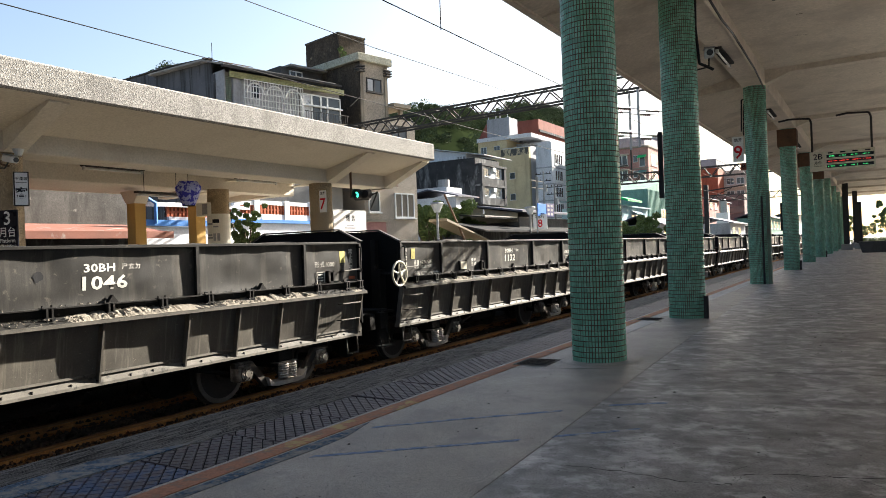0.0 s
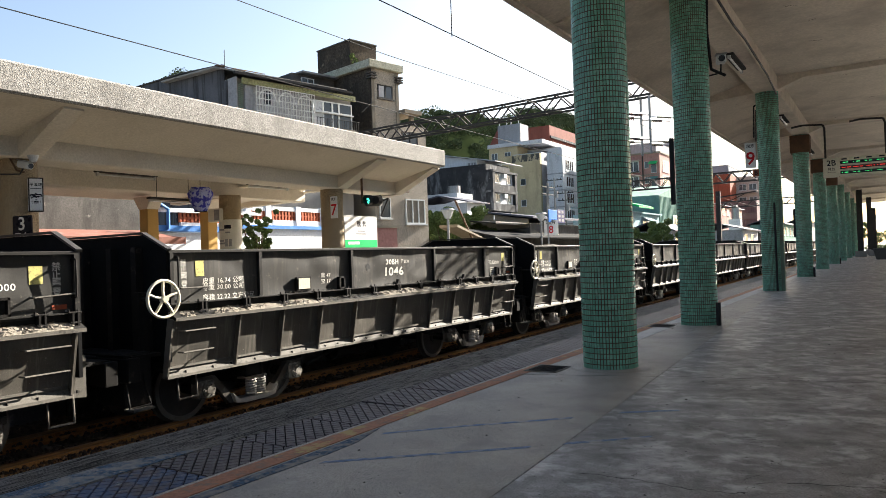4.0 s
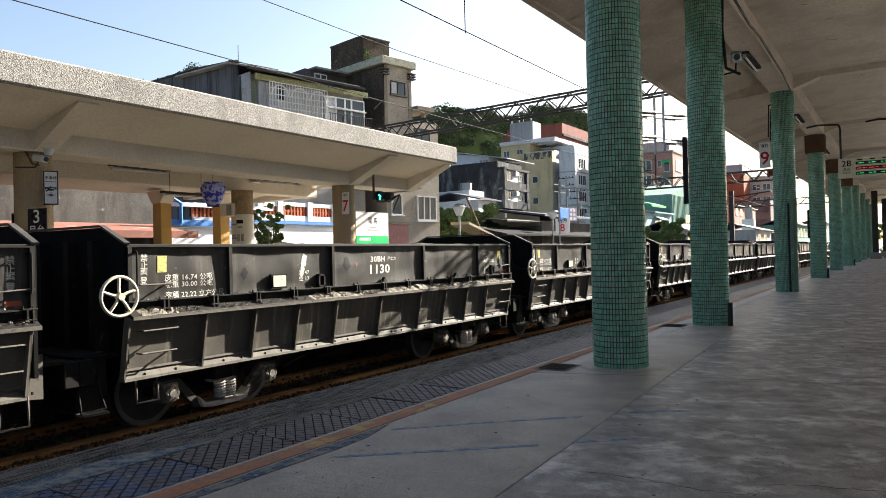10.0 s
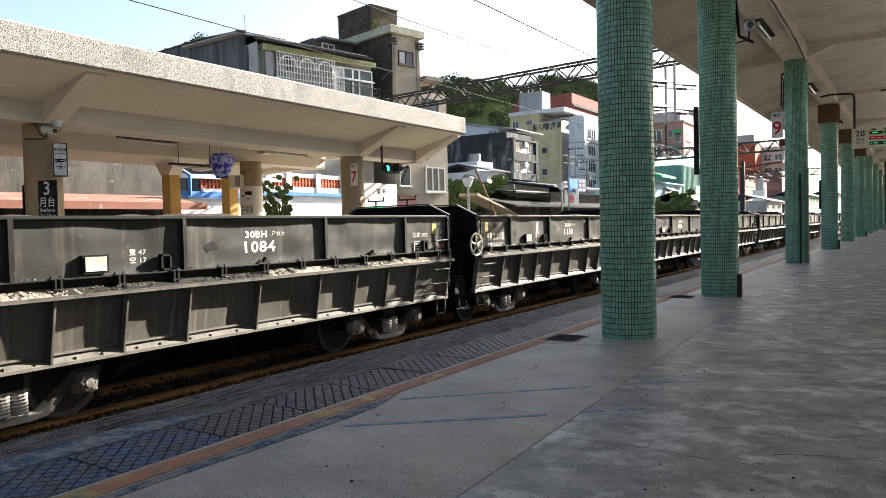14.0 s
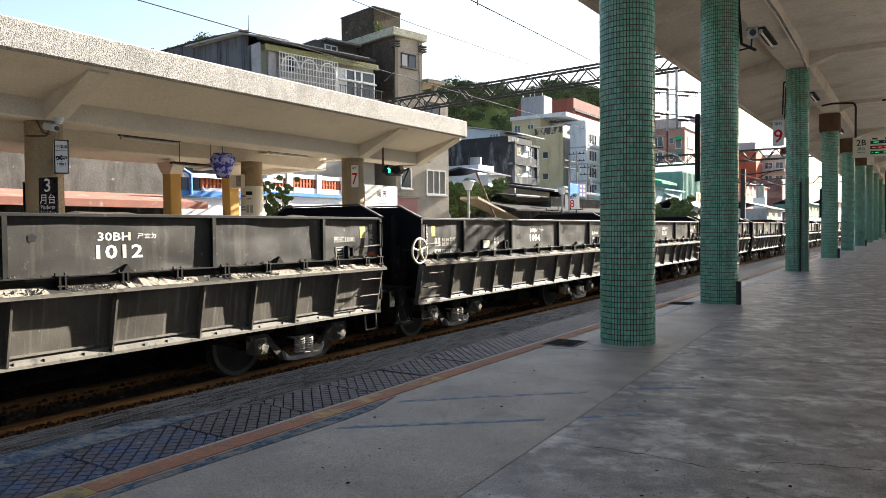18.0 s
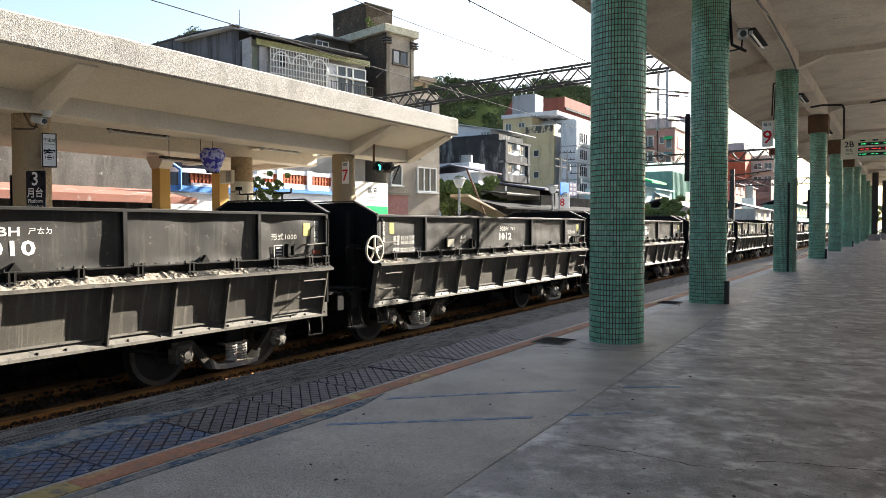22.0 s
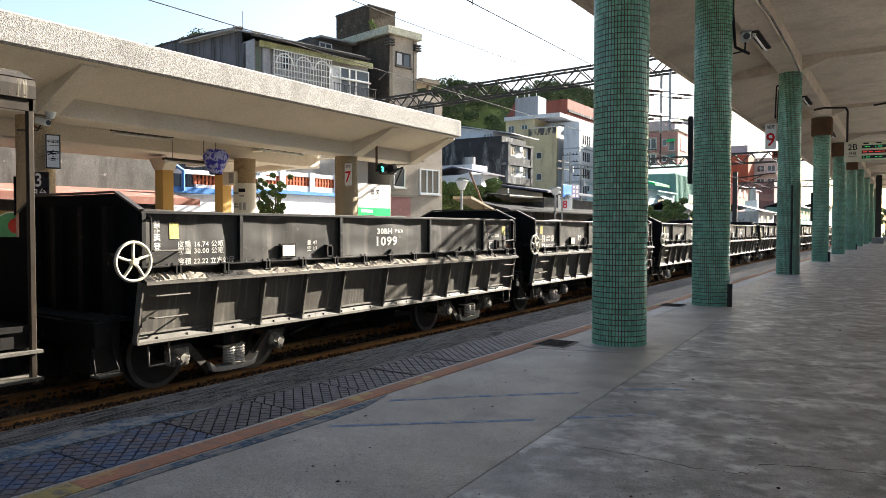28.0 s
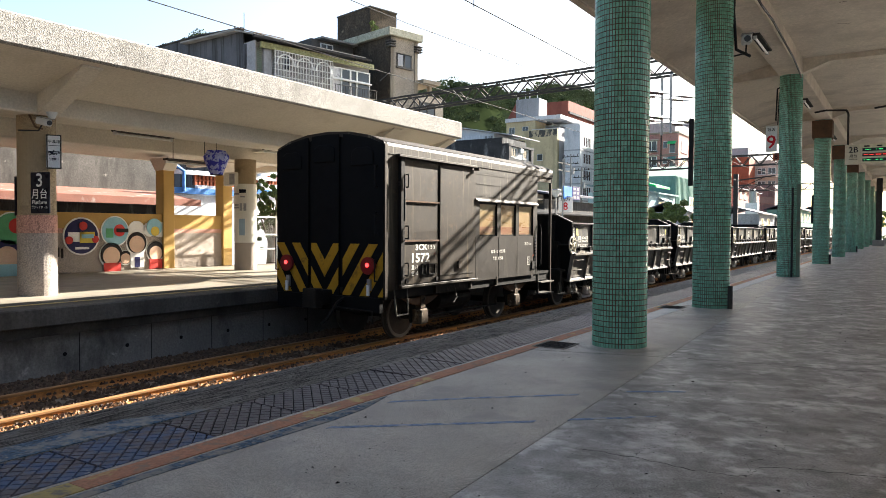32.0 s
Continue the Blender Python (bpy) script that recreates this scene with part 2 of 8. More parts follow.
M["opp_floor"] = mat("smooth_platform_floor", (0.27, 0.24, 0.19), (0.19, 0.17, 0.138), 1.2, 0.5, bump=0.05, spec=0.3, stain=(0.13, 0.118, 0.098), sscale=1.0)
M["ballast"] = mat("ballast_stone", (0.16, 0.105, 0.07), (0.08, 0.056, 0.042), 3, 0.9, bump=0.1, island=0.8, stain=(0.5, 0.45, 0.4), sscale=5, slo=0.68, shi=0.72)
M["rust_stone"] = mat("rust_stained_stone", (0.40, 0.21, 0.10), (0.22, 0.12, 0.062), 3, 0.9, bump=0.1, island=0.8, stain=(0.5, 0.45, 0.4), sscale=5, slo=0.69, shi=0.72)
M["ballast_bed"] = mat("ballast_bed", (0.10, 0.066, 0.045), (0.05, 0.036, 0.027), 6, 0.95, bump=0.4, bscale=18, pebble=22)
M["rust"] = mat("rail_rust", (0.64, 0.31, 0.11), (0.46, 0.21, 0.075), 9, 0.85, bump=0.08, bscale=50, grain=0.7, stain=(0.28, 0.13, 0.055), sscale=6, slo=0.54, shi=0.7)
M["railhead"] = mat("rail_running_edge", (0.32, 0.17, 0.075), (0.23, 0.125, 0.055), 6, 0.5, metal=0.2, bump=0.03, stretch=(1, 0.1, 1))
M["sleeper"] = mat("concrete_sleeper", (0.27, 0.21, 0.16), (0.2, 0.15, 0.11), 4, 0.9)
M["wagon"] = mat("sooty_black_steel", (0.050, 0.0465, 0.041), (0.028, 0.0265, 0.024), 1.6, 0.45, bump=0.05, bscale=60, spread=0.35, stain=(0.12, 0.108, 0.09), sscale=2.4, sstretch=(1, 1.8, 0.2), slo=0.52, shi=0.78, stain2=(0.14, 0.122, 0.1), s2scale=8, s2lo=0.6, s2hi=0.72, spec=0.3)
M["rib_black"] = mat("soot_black_angle_iron", (0.026, 0.0245, 0.022), (0.016, 0.015, 0.014), 3, 0.6, bump=0.05, bscale=60, spec=0.12, stain=(0.08, 0.07, 0.056), sscale=9, slo=0.62, shi=0.7, stain2=(0.13, 0.11, 0.09), s2scale=24, s2lo=0.66, s2hi=0.7)
M["wagon_low"] = mat("scuffed_chute_steel", (0.155, 0.14, 0.117), (0.08, 0.073, 0.063), 1.6, 0.5, bump=0.05, bscale=60, spread=0.4, stain=(0.27, 0.245, 0.205), sscale=4.5, sstretch=(1, 3.0, 0.14), slo=0.53, shi=0.74, stain2=(0.4, 0.37, 0.32), s2scale=30, s2lo=0.66, s2hi=0.69, spec=0.3)
M["dust"] = mat("pale_stone_dust", (0.33, 0.295, 0.24), (0.19, 0.17, 0.14), 7, 0.95, bump=0.5, bscale=30, island=0.4)
M["flange"] = mat("dusty_steel_flange", (0.165, 0.152, 0.13), (0.09, 0.083, 0.073), 4, 0.7, bump=0.05, bscale=80, stain=(0.05, 0.047, 0.042), sscale=9, slo=0.56, shi=0.66)
M["under"] = mat("greasy_black_iron", (0.022, 0.02, 0.018), (0.012, 0.0115, 0.011), 4, 0.65, bump=0.1, stain=(0.09, 0.075, 0.06), sscale=5, slo=0.6, shi=0.74, spec=0.08)
M["bogie"] = mat("dusty_bogie_iron", (0.2, 0.18, 0.155), (0.09, 0.083, 0.073), 4, 0.7, bump=0.12, stain=(0.45, 0.42, 0.36), sscale=5, slo=0.48, shi=0.66)
M["under_dusty"] = mat("dusty_black_bar", (0.09, 0.08, 0.068), (0.05, 0.045, 0.04), 4, 0.65, bump=0.1, stain=(0.2, 0.18, 0.15), sscale=5, slo=0.55, shi=0.7, spec=0.1)
M["tyre"] = mat("worn_wheel_rim", (0.25, 0.225, 0.195), (0.13, 0.118, 0.10), 5, 0.5, metal=0.2)
M["wheel"] = mat("dusty_brown_wheel", (0.095, 0.085, 0.073), (0.055, 0.05, 0.044), 5, 0.7)
# pale base colour carries the bright sunlight on springs and seats
M["spring"] = mat("chalky_spring_steel", (0.55, 0.52, 0.46), (0.4, 0.37, 0.33), 8, 0.7)
M["white"] = mat("white_paint", (0.78, 0.76, 0.7), (0.66, 0.63, 0.57), 5, 0.6, bump=0.02, stain=(0.4, 0.37, 0.32), sscale=14, slo=0.6, shi=0.7)
M["cream_paint"] = mat("cream_enamel", (0.68, 0.63, 0.5), (0.55, 0.5, 0.38), 8, 0.5, bump=0.03, stain=(0.3, 0.24, 0.16), sscale=14, slo=0.62, shi=0.7, spec=0.5)
M["yellow_label"] = mat("yellow_label", (0.62, 0.56, 0.2), (0.52, 0.47, 0.17), 8, 0.5, bump=0.0, stain=(0.3, 0.27, 0.12), sscale=30, slo=0.55, shi=0.6)
M["orange_label"] = mat("orange_mark", (0.42, 0.1, 0.05), (0.3, 0.08, 0.045), 20, 0.6, bump=0)
M["load"] = mat("dark_quarry_spoil", (0.055, 0.045, 0.038), (0.03, 0.026, 0.022), 6, 0.95, bump=0.5, bscale=20, island=0.5)
M["van_box"] = mat("rusty_chalked_casting", (0.12, 0.085, 0.055), (0.06, 0.045, 0.032), 6, 0.75, bump=0.15, stain=(0.3, 0.26, 0.2), sscale=7, slo=0.55, shi=0.66, stain2=(0.02, 0.018, 0.016), s2scale=9, s2lo=0.56, s2hi=0.64, spec=0.1)
M["van"] = mat("weathered_van_steel", (0.043, 0.032, 0.0215), (0.025, 0.0196, 0.0145), 2.2, 0.5, bump=0.05, bscale=45, stain=(0.1064, 0.08132, 0.05168), sscale=5.0, sstretch=(1, 2.2, 0.09), slo=0.56, shi=0.72, stain2=(0.0646, 0.0418, 0.02508), s2scale=7, s2lo=0.56, s2hi=0.68, spec=0.15)
M["van_low"] = mat("repainted_van_steel", (0.032, 0.0254, 0.0195), (0.021, 0.0174, 0.0142), 1.6, 0.45, bump=0.03, bscale=40, stain=(0.0494, 0.04332, 0.03496), sscale=3, sstretch=(1, 1.8, 0.2), stain2=(0.0722, 0.057, 0.0418), s2scale=11, s2lo=0.62, s2hi=0.7, spec=0.2)
M["van_roof"] = mat("rain_streaked_roof_steel", (0.044, 0.034, 0.0235), (0.024, 0.0194, 0.014), 3.0, 0.6, bump=0.06, bscale=45, stretch=(1, 2.5, 0.3), stain=(0.1976, 0.171, 0.1254), sscale=10.0, sstretch=(1, 1.5, 0.06), slo=0.58, shi=0.68, stain2=(0.0152, 0.01368, 0.0114), s2scale=6, s2lo=0.56, s2hi=0.66, spec=0.15)
# vehicle ends, much darker than the side panels
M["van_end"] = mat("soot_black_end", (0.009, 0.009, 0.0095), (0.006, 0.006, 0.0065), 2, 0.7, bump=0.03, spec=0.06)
M["hazard"] = mat("faded_warning_yellow", (0.46, 0.25, 0.02), (0.34, 0.18, 0.015), 3, 0.6, bump=0.03, stain=(0.12, 0.075, 0.02), sscale=5)
M["amber_pane"] = mat("dusty_amber_pane", (0.34, 0.25, 0.12), (0.27, 0.17, 0.08), 1.4, 0.3, bump=0.0, stretch=(1, 0.35, 2.2), stain=(0.23, 0.12, 0.065), sscale=1.4, sstretch=(1, 0.3, 2.0), slo=0.54, shi=0.7, stain2=(0.4, 0.33, 0.2), s2scale=4, s2lo=0.58, s2hi=0.75, spec=0.5)
M["amber_low"] = mat("grimy_red_pane", (0.27, 0.15, 0.075), (0.21, 0.09, 0.05), 2.0, 0.3, bump=0.0, stretch=(1, 0.3, 3), stain=(0.34, 0.24, 0.13), sscale=2.5, sstretch=(1, 0.25, 4), slo=0.52, shi=0.62, spec=0.5)
M["red_disc"] = mat("dark_red_disc", (0.2, 0.02, 0.02), rough=0.5, bump=0)
M["red_lamp"] = mat("tail_lamp_red", (1.0, 0.03, 0.03), rough=0.3, bump=0, glow=0.9, spec=0.5)
M["green_lamp"] = mat("signal_green", (0.05, 1.0, 0.55), rough=0.3, bump=0, glow=0.7)
M["black"] = mat("matt_black_paint", (0.02, 0.02, 0.022), (0.03, 0.03, 0.032), 3, 0.55, bump=0.02)
M["sign_black"] = mat("black_sign_plate", (0.012, 0.014, 0.022), rough=0.3, bump=0)
M["sign_white"] = mat("white_sign_plate", (0.75, 0.75, 0.74), (0.7, 0.7, 0.69), 2, 0.35, bump=0)
M["sign_red"] = mat("red_lettering", (0.62, 0.02, 0.03), rough=0.4, bump=0)
M["sign_green"] = mat("green_sign_band", (0.02, 0.5, 0.15), rough=0.4, bump=0)
M["sign_blue"] = mat("blue_sign_plate", (0.03, 0.18, 0.62), rough=0.4, bump=0)
M["sign_soft_blue"] = mat("grey_blue_print", (0.3, 0.42, 0.52), (0.26, 0.36, 0.46), 4, 0.5, bump=0)
M["sign_navy"] = mat("navy_sign_plate", (0.03, 0.03, 0.12), rough=0.4, bump=0)
M["steel"] = mat("galvanised_steel", (0.33, 0.33, 0.33), (0.22, 0.22, 0.22), 6, 0.45, metal=0.6, bump=0.03, spec=0.5)
M["dark_steel"] = mat("dull_lattice_steel", (0.05, 0.048, 0.045), (0.03, 0.029, 0.028), 4, 0.75)
M["rust_cap"] = mat("rusted_collar", (0.16, 0.09, 0.055), (0.08, 0.055, 0.04), 5, 0.85, bump=0.2)
M["led_red"] = mat("led_red", (1.0, 0.06, 0.05), rough=0.5, bump=0, glow=0.22)
M["led_green"] = mat("led_green", (0.08, 1.0, 0.3), rough=0.5, bump=0, glow=0.18)
M["wire"] = mat("grey_wire", (0.02, 0.02, 0.02), rough=0.8, bump=0)
M["porcelain"] = mat("brown_porcelain", (0.05, 0.025, 0.02), rough=0.25, bump=0, spec=0.5)
M["leaf"] = mat("leaf_green", (0.15, 0.20, 0.07), (0.075, 0.11, 0.036), 0.7, 0.55, bump=0, island=0.6)
M["leaf_far"] = mat("hill_foliage", (0.125, 0.15, 0.07), (0.06, 0.085, 0.04), 0.12, 0.8, bump=0, island=0.6)
M["bark"] = mat("bark", (0.1, 0.075, 0.05), (0.06, 0.045, 0.03), 8, 0.95, bump=0.4)
M["soil"] = mat("hill_soil", (0.02, 0.028, 0.012), (0.012, 0.018, 0.008), 0.1, 0.95, spec=0.0, bump=0.0)
M["ground"] = mat("dusty_ground", (0.19, 0.17, 0.14), (0.12, 0.11, 0.09), 0.3, 0.95, bump=0.2)
for key, c1, c2 in (("white_wall", (0.62, 0.63, 0.65), (0.5, 0.505, 0.52)), ("grey_wall", (0.36, 0.365, 0.385), (0.26, 0.262, 0.275)), ("beige_wall", (0.58, 0.48, 0.29), (0.46, 0.38, 0.24)),
                    ("pink_wall", (0.42, 0.22, 0.19), (0.35, 0.18, 0.16)), ("brick_wall", (0.24, 0.085, 0.065), (0.19, 0.07, 0.055)), ("orange_wall", (0.34, 0.1, 0.055), (0.28, 0.085, 0.05)),
                    ("green_sheet", (0.17, 0.31, 0.26), (0.13, 0.24, 0.2)), ("cream_wall", (0.5, 0.42, 0.36), (0.42, 0.35, 0.3)), ("mauve_wall", (0.2, 0.14, 0.135), (0.15, 0.105, 0.1)), ("teal_wall", (0.3, 0.43, 0.45), (0.24, 0.35, 0.37)), ("black_wall", (0.05, 0.05, 0.055), (0.025, 0.025, 0.028)), ("buff_wall", (0.29, 0.255, 0.2), (0.2, 0.175, 0.14))):
    M[key] = mat(key, c1, c2, 0.35, 0.85, bump=0.08, bscale=8, stain=tuple(v * 0.5 for v in c1), sscale=0.6, sstretch=(1, 1, 0.25), slo=0.5, shi=0.72, stain2=tuple(v * 0.4 for v in c1), s2scale=1.6, s2lo=0.6, s2hi=0.68, grain=0.5)
M["terrace_white"] = mat("white_lime_wall", (0.72, 0.74, 0.77), (0.6, 0.62, 0.66), 0.8, 0.85, bump=0.05, bscale=12, stain=(0.45, 0.46, 0.48), sscale=1.2, slo=0.56, shi=0.74, sstretch=(1, 1, 0.3))
# black house walls; also serves as painted shade in recesses
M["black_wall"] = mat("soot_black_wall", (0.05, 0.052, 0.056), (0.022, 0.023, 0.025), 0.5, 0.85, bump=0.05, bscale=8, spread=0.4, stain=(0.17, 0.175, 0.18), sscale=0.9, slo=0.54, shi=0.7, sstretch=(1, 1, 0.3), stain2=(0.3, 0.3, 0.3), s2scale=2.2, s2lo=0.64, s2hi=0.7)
M["peeling"] = mat("peeling_beige_render", (0.5, 0.42, 0.27), (0.4, 0.335, 0.22), 0.5, 0.85, bump=0.08, bscale=8, stain=(0.07, 0.068, 0.062), sscale=1.0, slo=0.47, shi=0.53, sstretch=(1, 1, 0.4))
M["stained_tile"] = mat("grimy_green_tile", (0.17, 0.27, 0.2), (0.12, 0.16, 0.12), 2, 0.5, bump=0.05, stain=(0.16, 0.13, 0.1), sscale=2)
M["blue_paint"] = mat("blue_trim_paint", (0.06, 0.2, 0.5), (0.05, 0.16, 0.42), 2, 0.6)
M["brick_red"] = mat("red_clay_screen", (0.4, 0.12, 0.06), (0.3, 0.09, 0.05), 4, 0.85)
M["tin"] = mat("rusty_red_tin", (0.28, 0.12, 0.09), (0.2, 0.1, 0.08), 1.5, 0.7, bump=0.05, stain=(0.3, 0.27, 0.25), sscale=2)
M["tin_grey"] = mat("grey_tin_roof", (0.085, 0.09, 0.118), (0.055, 0.06, 0.08), 1.0, 0.6, bump=0.05, spread=0.4, stain=(0.13, 0.1, 0.085), sscale=1.2, slo=0.56, shi=0.7, spec=0.1)
M["tin_dark"] = mat("dark_tin_roof", (0.04, 0.041, 0.043), (0.025, 0.025, 0.027), 1.0, 0.85, bump=0.05, spec=0.03, stain=(0.07, 0.06, 0.05), sscale=1.5)
M["pane"] = mat("dark_window_pane", (0.05, 0.06, 0.07), (0.03, 0.035, 0.04), 0.8, 0.12, bump=0, spec=0.5)
M["frame"] = mat("aluminium_window_frame", (0.6, 0.62, 0.62), (0.5, 0.52, 0.52), 2, 0.5, bump=0, spec=0.5)
M["awning"] = mat("striped_awning", (0.26, 0.22, 0.16), (0.2, 0.17, 0.12), 2, 0.8)
M["tube"] = mat("unlit_fluorescent_tube", (0.75, 0.75, 0.74), rough=0.3, bump=0, spec=0.5)
M["paper_blue"] = mat("blue_print_lantern_paper", (0.36, 0.38, 0.62), (0.42, 0.44, 0.66), 3, 0.7, bump=0, stain=(0.05, 0.05, 0.34), sscale=11, slo=0.5, shi=0.53)
M["paper_red"] = mat("green_red_lantern_paper", (0.06, 0.22, 0.14), (0.3, 0.06, 0.05), 5, 0.7, bump=0)
M["banner"] = mat("white_vinyl_banner", (0.7, 0.69, 0.62), (0.62, 0.6, 0.54), 3, 0.4, bump=0.02)
M["mesh"] = mat("wire_fence", (0.25, 0.26, 0.25), rough=0.6, bump=0)
for key, c in (("art_red", (0.6, 0.06, 0.05)), ("art_yellow", (0.72, 0.55, 0.1)), ("art_green", (0.12, 0.4, 0.2)), ("art_sky", (0.3, 0.55, 0.65)), ("art_navy", (0.03, 0.03, 0.1)), ("art_skin", (0.75, 0.52, 0.38)), ("art_hair", (0.025, 0.02, 0.02))):
    M[key] = mat(key, c, rough=0.5, bump=0)

# ---- building blocks ----
def mesh_of(name, bm, material):
    me = bpy.data.meshes.new(name)
    bm.normal_update()
    bm.to_mesh(me)
    bm.free()
    me.materials.append(material)
    return me


def part(name, bm, material, parent=None, label="", at=None, smooth=False):
    ob = new(name, mesh_of(name, bm, material))
    if smooth:
        for p in ob.data.polygons:
            p.use_smooth = True
    if parent:
        ob.parent = parent
    if at is not None:
        ob.matrix_basis = at
    return tagged(ob, label)


def again(ob, m, parent=None):
    """Another object on the same mesh."""
    o = new(ob.name.split(".")[0], ob.data)
    o.parent = parent if parent else ob.parent
    o.matrix_basis = m
    if "label" in ob:
        o["label"] = ob["label"]
    return o


def thing(name, label, category, group="", at=None, kind=""):
    ob = new(name)
    ob.empty_display_size = 0.1
    if at is not None:
        ob.matrix_basis = at
    return tagged(ob, label, category, group, kind)


def struct(name, bm, material, label="", category=""):
    return tagged(part(name, bm, material), label, category, kind="structure")


def faces(bm, co, polys):
    v = [bm.verts.new(c) for c in co]
    for p in polys:
        bm.faces.new([v[i] for i in p])
    return v


BOX = ((0, 3, 2, 1), (4, 5, 6, 7), (0, 1, 5, 4), (1, 2, 6, 5), (2, 3, 7, 6), (3, 0, 4, 7))


def box(x0, x1, y0, y1, z0, z1, bm=None):
    bm = bm or bmesh.new()
    faces(bm, [(x0, y0, z0), (x1, y0, z0), (x1, y1, z0), (x0, y1, z0), (x0, y0, z1), (x1, y0, z1), (x1, y1, z1), (x0, y1, z1)], BOX)
    return bm


def bevelled(bm, w=0.01):
    bmesh.ops.bevel(bm, geom=bm.edges[:], offset=w, segments=1, affect="EDGES", clamp_overlap=True)
    return bm


def tube(p0, p1, r, n=8, bm=None, r2=None, cap=True):
    bm = bm or bmesh.new()
    a, b = Vector(p0), Vector(p1)
    d = (b - a).normalized()
    u = d.orthogonal().normalized()
    w = d.cross(u)
    r2 = r if r2 is None else r2
    lo, hi = [], []
    for i in range(n):
        t = 2 * math.pi * i / n
        k = u * math.cos(t) + w * math.sin(t)
        lo.append(bm.verts.new(a + k * r))
        hi.append(bm.verts.new(b + k * r2))
    for i in range(n):
        j = (i + 1) % n
        bm.faces.new((lo[i], lo[j], hi[j], hi[i]))
    if cap:
        bm.faces.new(lo[::-1])
        bm.faces.new(hi)
    return bm


def pipe(pts, r, n=6, bm=None):
    bm = bm or bmesh.new()
    for a, b in zip(pts[:-1], pts[1:]):
        tube(a, b, r, n, bm)
    return bm


def beam(p0, p1, w, h, bm=None):
    """A square bar between two points."""
    bm = bm or bmesh.new()
    a, b = Vector(p0), Vector(p1)
    d = (b - a).normalized()
    side = d.cross(Vector((0, 0, 1)))
    side = (side if side.length > 0.01 else d.cross(Vector((0, 1, 0)))).normalized() * w / 2
    up = side.cross(d).normalized() * h / 2
    co = [a - side - up, a + side - up, a + side + up, a - side + up, b - side - up, b + side - up, b + side + up, b - side + up]
    faces(bm, co, BOX)
    return bm


def prism(profile, lo, hi, axis="y", bm=None):
    """A profile (two coordinates across the axis) drawn out from lo to hi."""
    bm = bm or bmesh.new()
    put = {"y": lambda p, t: (p[0], t, p[1]), "x": lambda p, t: (t, p[0], p[1]), "z": lambda p, t: (p[0], p[1], t)}[axis]
    a = [bm.verts.new(put(p, lo)) for p in profile]
    b = [bm.verts.new(put(p, hi)) for p in profile]
    n = len(profile)
    for i in range(n):
        j = (i + 1) % n
        bm.faces.new((a[i], a[j], b[j], b[i]))
    bm.faces.new(a[::-1])
    bm.faces.new(b)
    bmesh.ops.recalc_face_normals(bm, faces=bm.faces)
    return bm


def ring(r, tube_r, n=28, m=8, axis="x", bm=None, centre=(0, 0, 0)):
    bm = bm or bmesh.new()
    c = Vector(centre)
    rows = []
    for i in range(n):
        t = 2 * math.pi * i / n
        row = []
        for j in range(m):
            s = 2 * math.pi * j / m
            q = r + tube_r * math.cos(s)
            a, b, h = q * math.cos(t), q * math.sin(t), tube_r * math.sin(s)
            row.append(bm.verts.new(c + Vector((h, a, b) if axis == "x" else (a, b, h))))
        rows.append(row)
    for i in range(n):
        for j in range(m):
            bm.faces.new((rows[i][j], rows[(i + 1) % n][j], rows[(i + 1) % n][(j + 1) % m], rows[i][(j + 1) % m]))
    bmesh.ops.recalc_face_normals(bm, faces=bm.faces)
    return bm


def disc(c, r, x, n=24, bm=None):
    """A thin round plate facing +x, its face at x."""
    return tube((x - 0.008, c[0], c[1]), (x, c[0], c[1]), r, n, bm)


LETTERS = {}


def letters(body, size, align="CENTER", width=1.0, bold=0.012, spacing=1.0):
    key = (body, size, align, width, bold, spacing)
    if key not in LETTERS:
        cu = bpy.data.curves.new("lettering", "FONT")
        cu.body, cu.size, cu.align_x, cu.align_y, cu.resolution_u, cu.offset = body, size, align, "CENTER", 2, size * bold
        cu.space_character = spacing
        ob = new("lettering", cu)
        bpy.context.view_layer.update()
        me = bpy.data.meshes.new_from_object(ob.evaluated_get(bpy.context.evaluated_depsgraph_get()))
        bpy.data.objects.remove(ob)
        for v in me.vertices:
            v.co.x *= width
        LETTERS[key] = me
    return LETTERS[key]


def lettering(body, size, material, parent, at, align="CENTER", width=1.0, label="", bold=0.012, spacing=1.0):
    me = letters(body, size, align, width, bold, spacing).copy()
    me.materials.clear()
    me.materials.append(material)
    ob = new("lettering", me)
    ob.parent = parent
    ob.matrix_basis = at
    return tagged(ob, label)


def to_x(x, y, z):
    """Lettering that faces +x and reads along +y."""
    return pose(x, y, z, 90, 0, 90)


def to_minus_y(x, y, z):
    """Lettering that faces -y and reads along +x."""
    return pose(x, y, z, 90, 0, 0)


# ---- the ground, pit and near platform ----
TRACK = -8.65
RAIL = -0.92
bm = bmesh.new()
faces(bm, [(-900, -300, -1.25), (300, -300, -1.25), (300, 2600, -1.25), (-900, 2600, -1.25)], [(0, 1, 2, 3)])
struct("ground", bm, M["ground"], "dusty earth ground under the station", "ground")

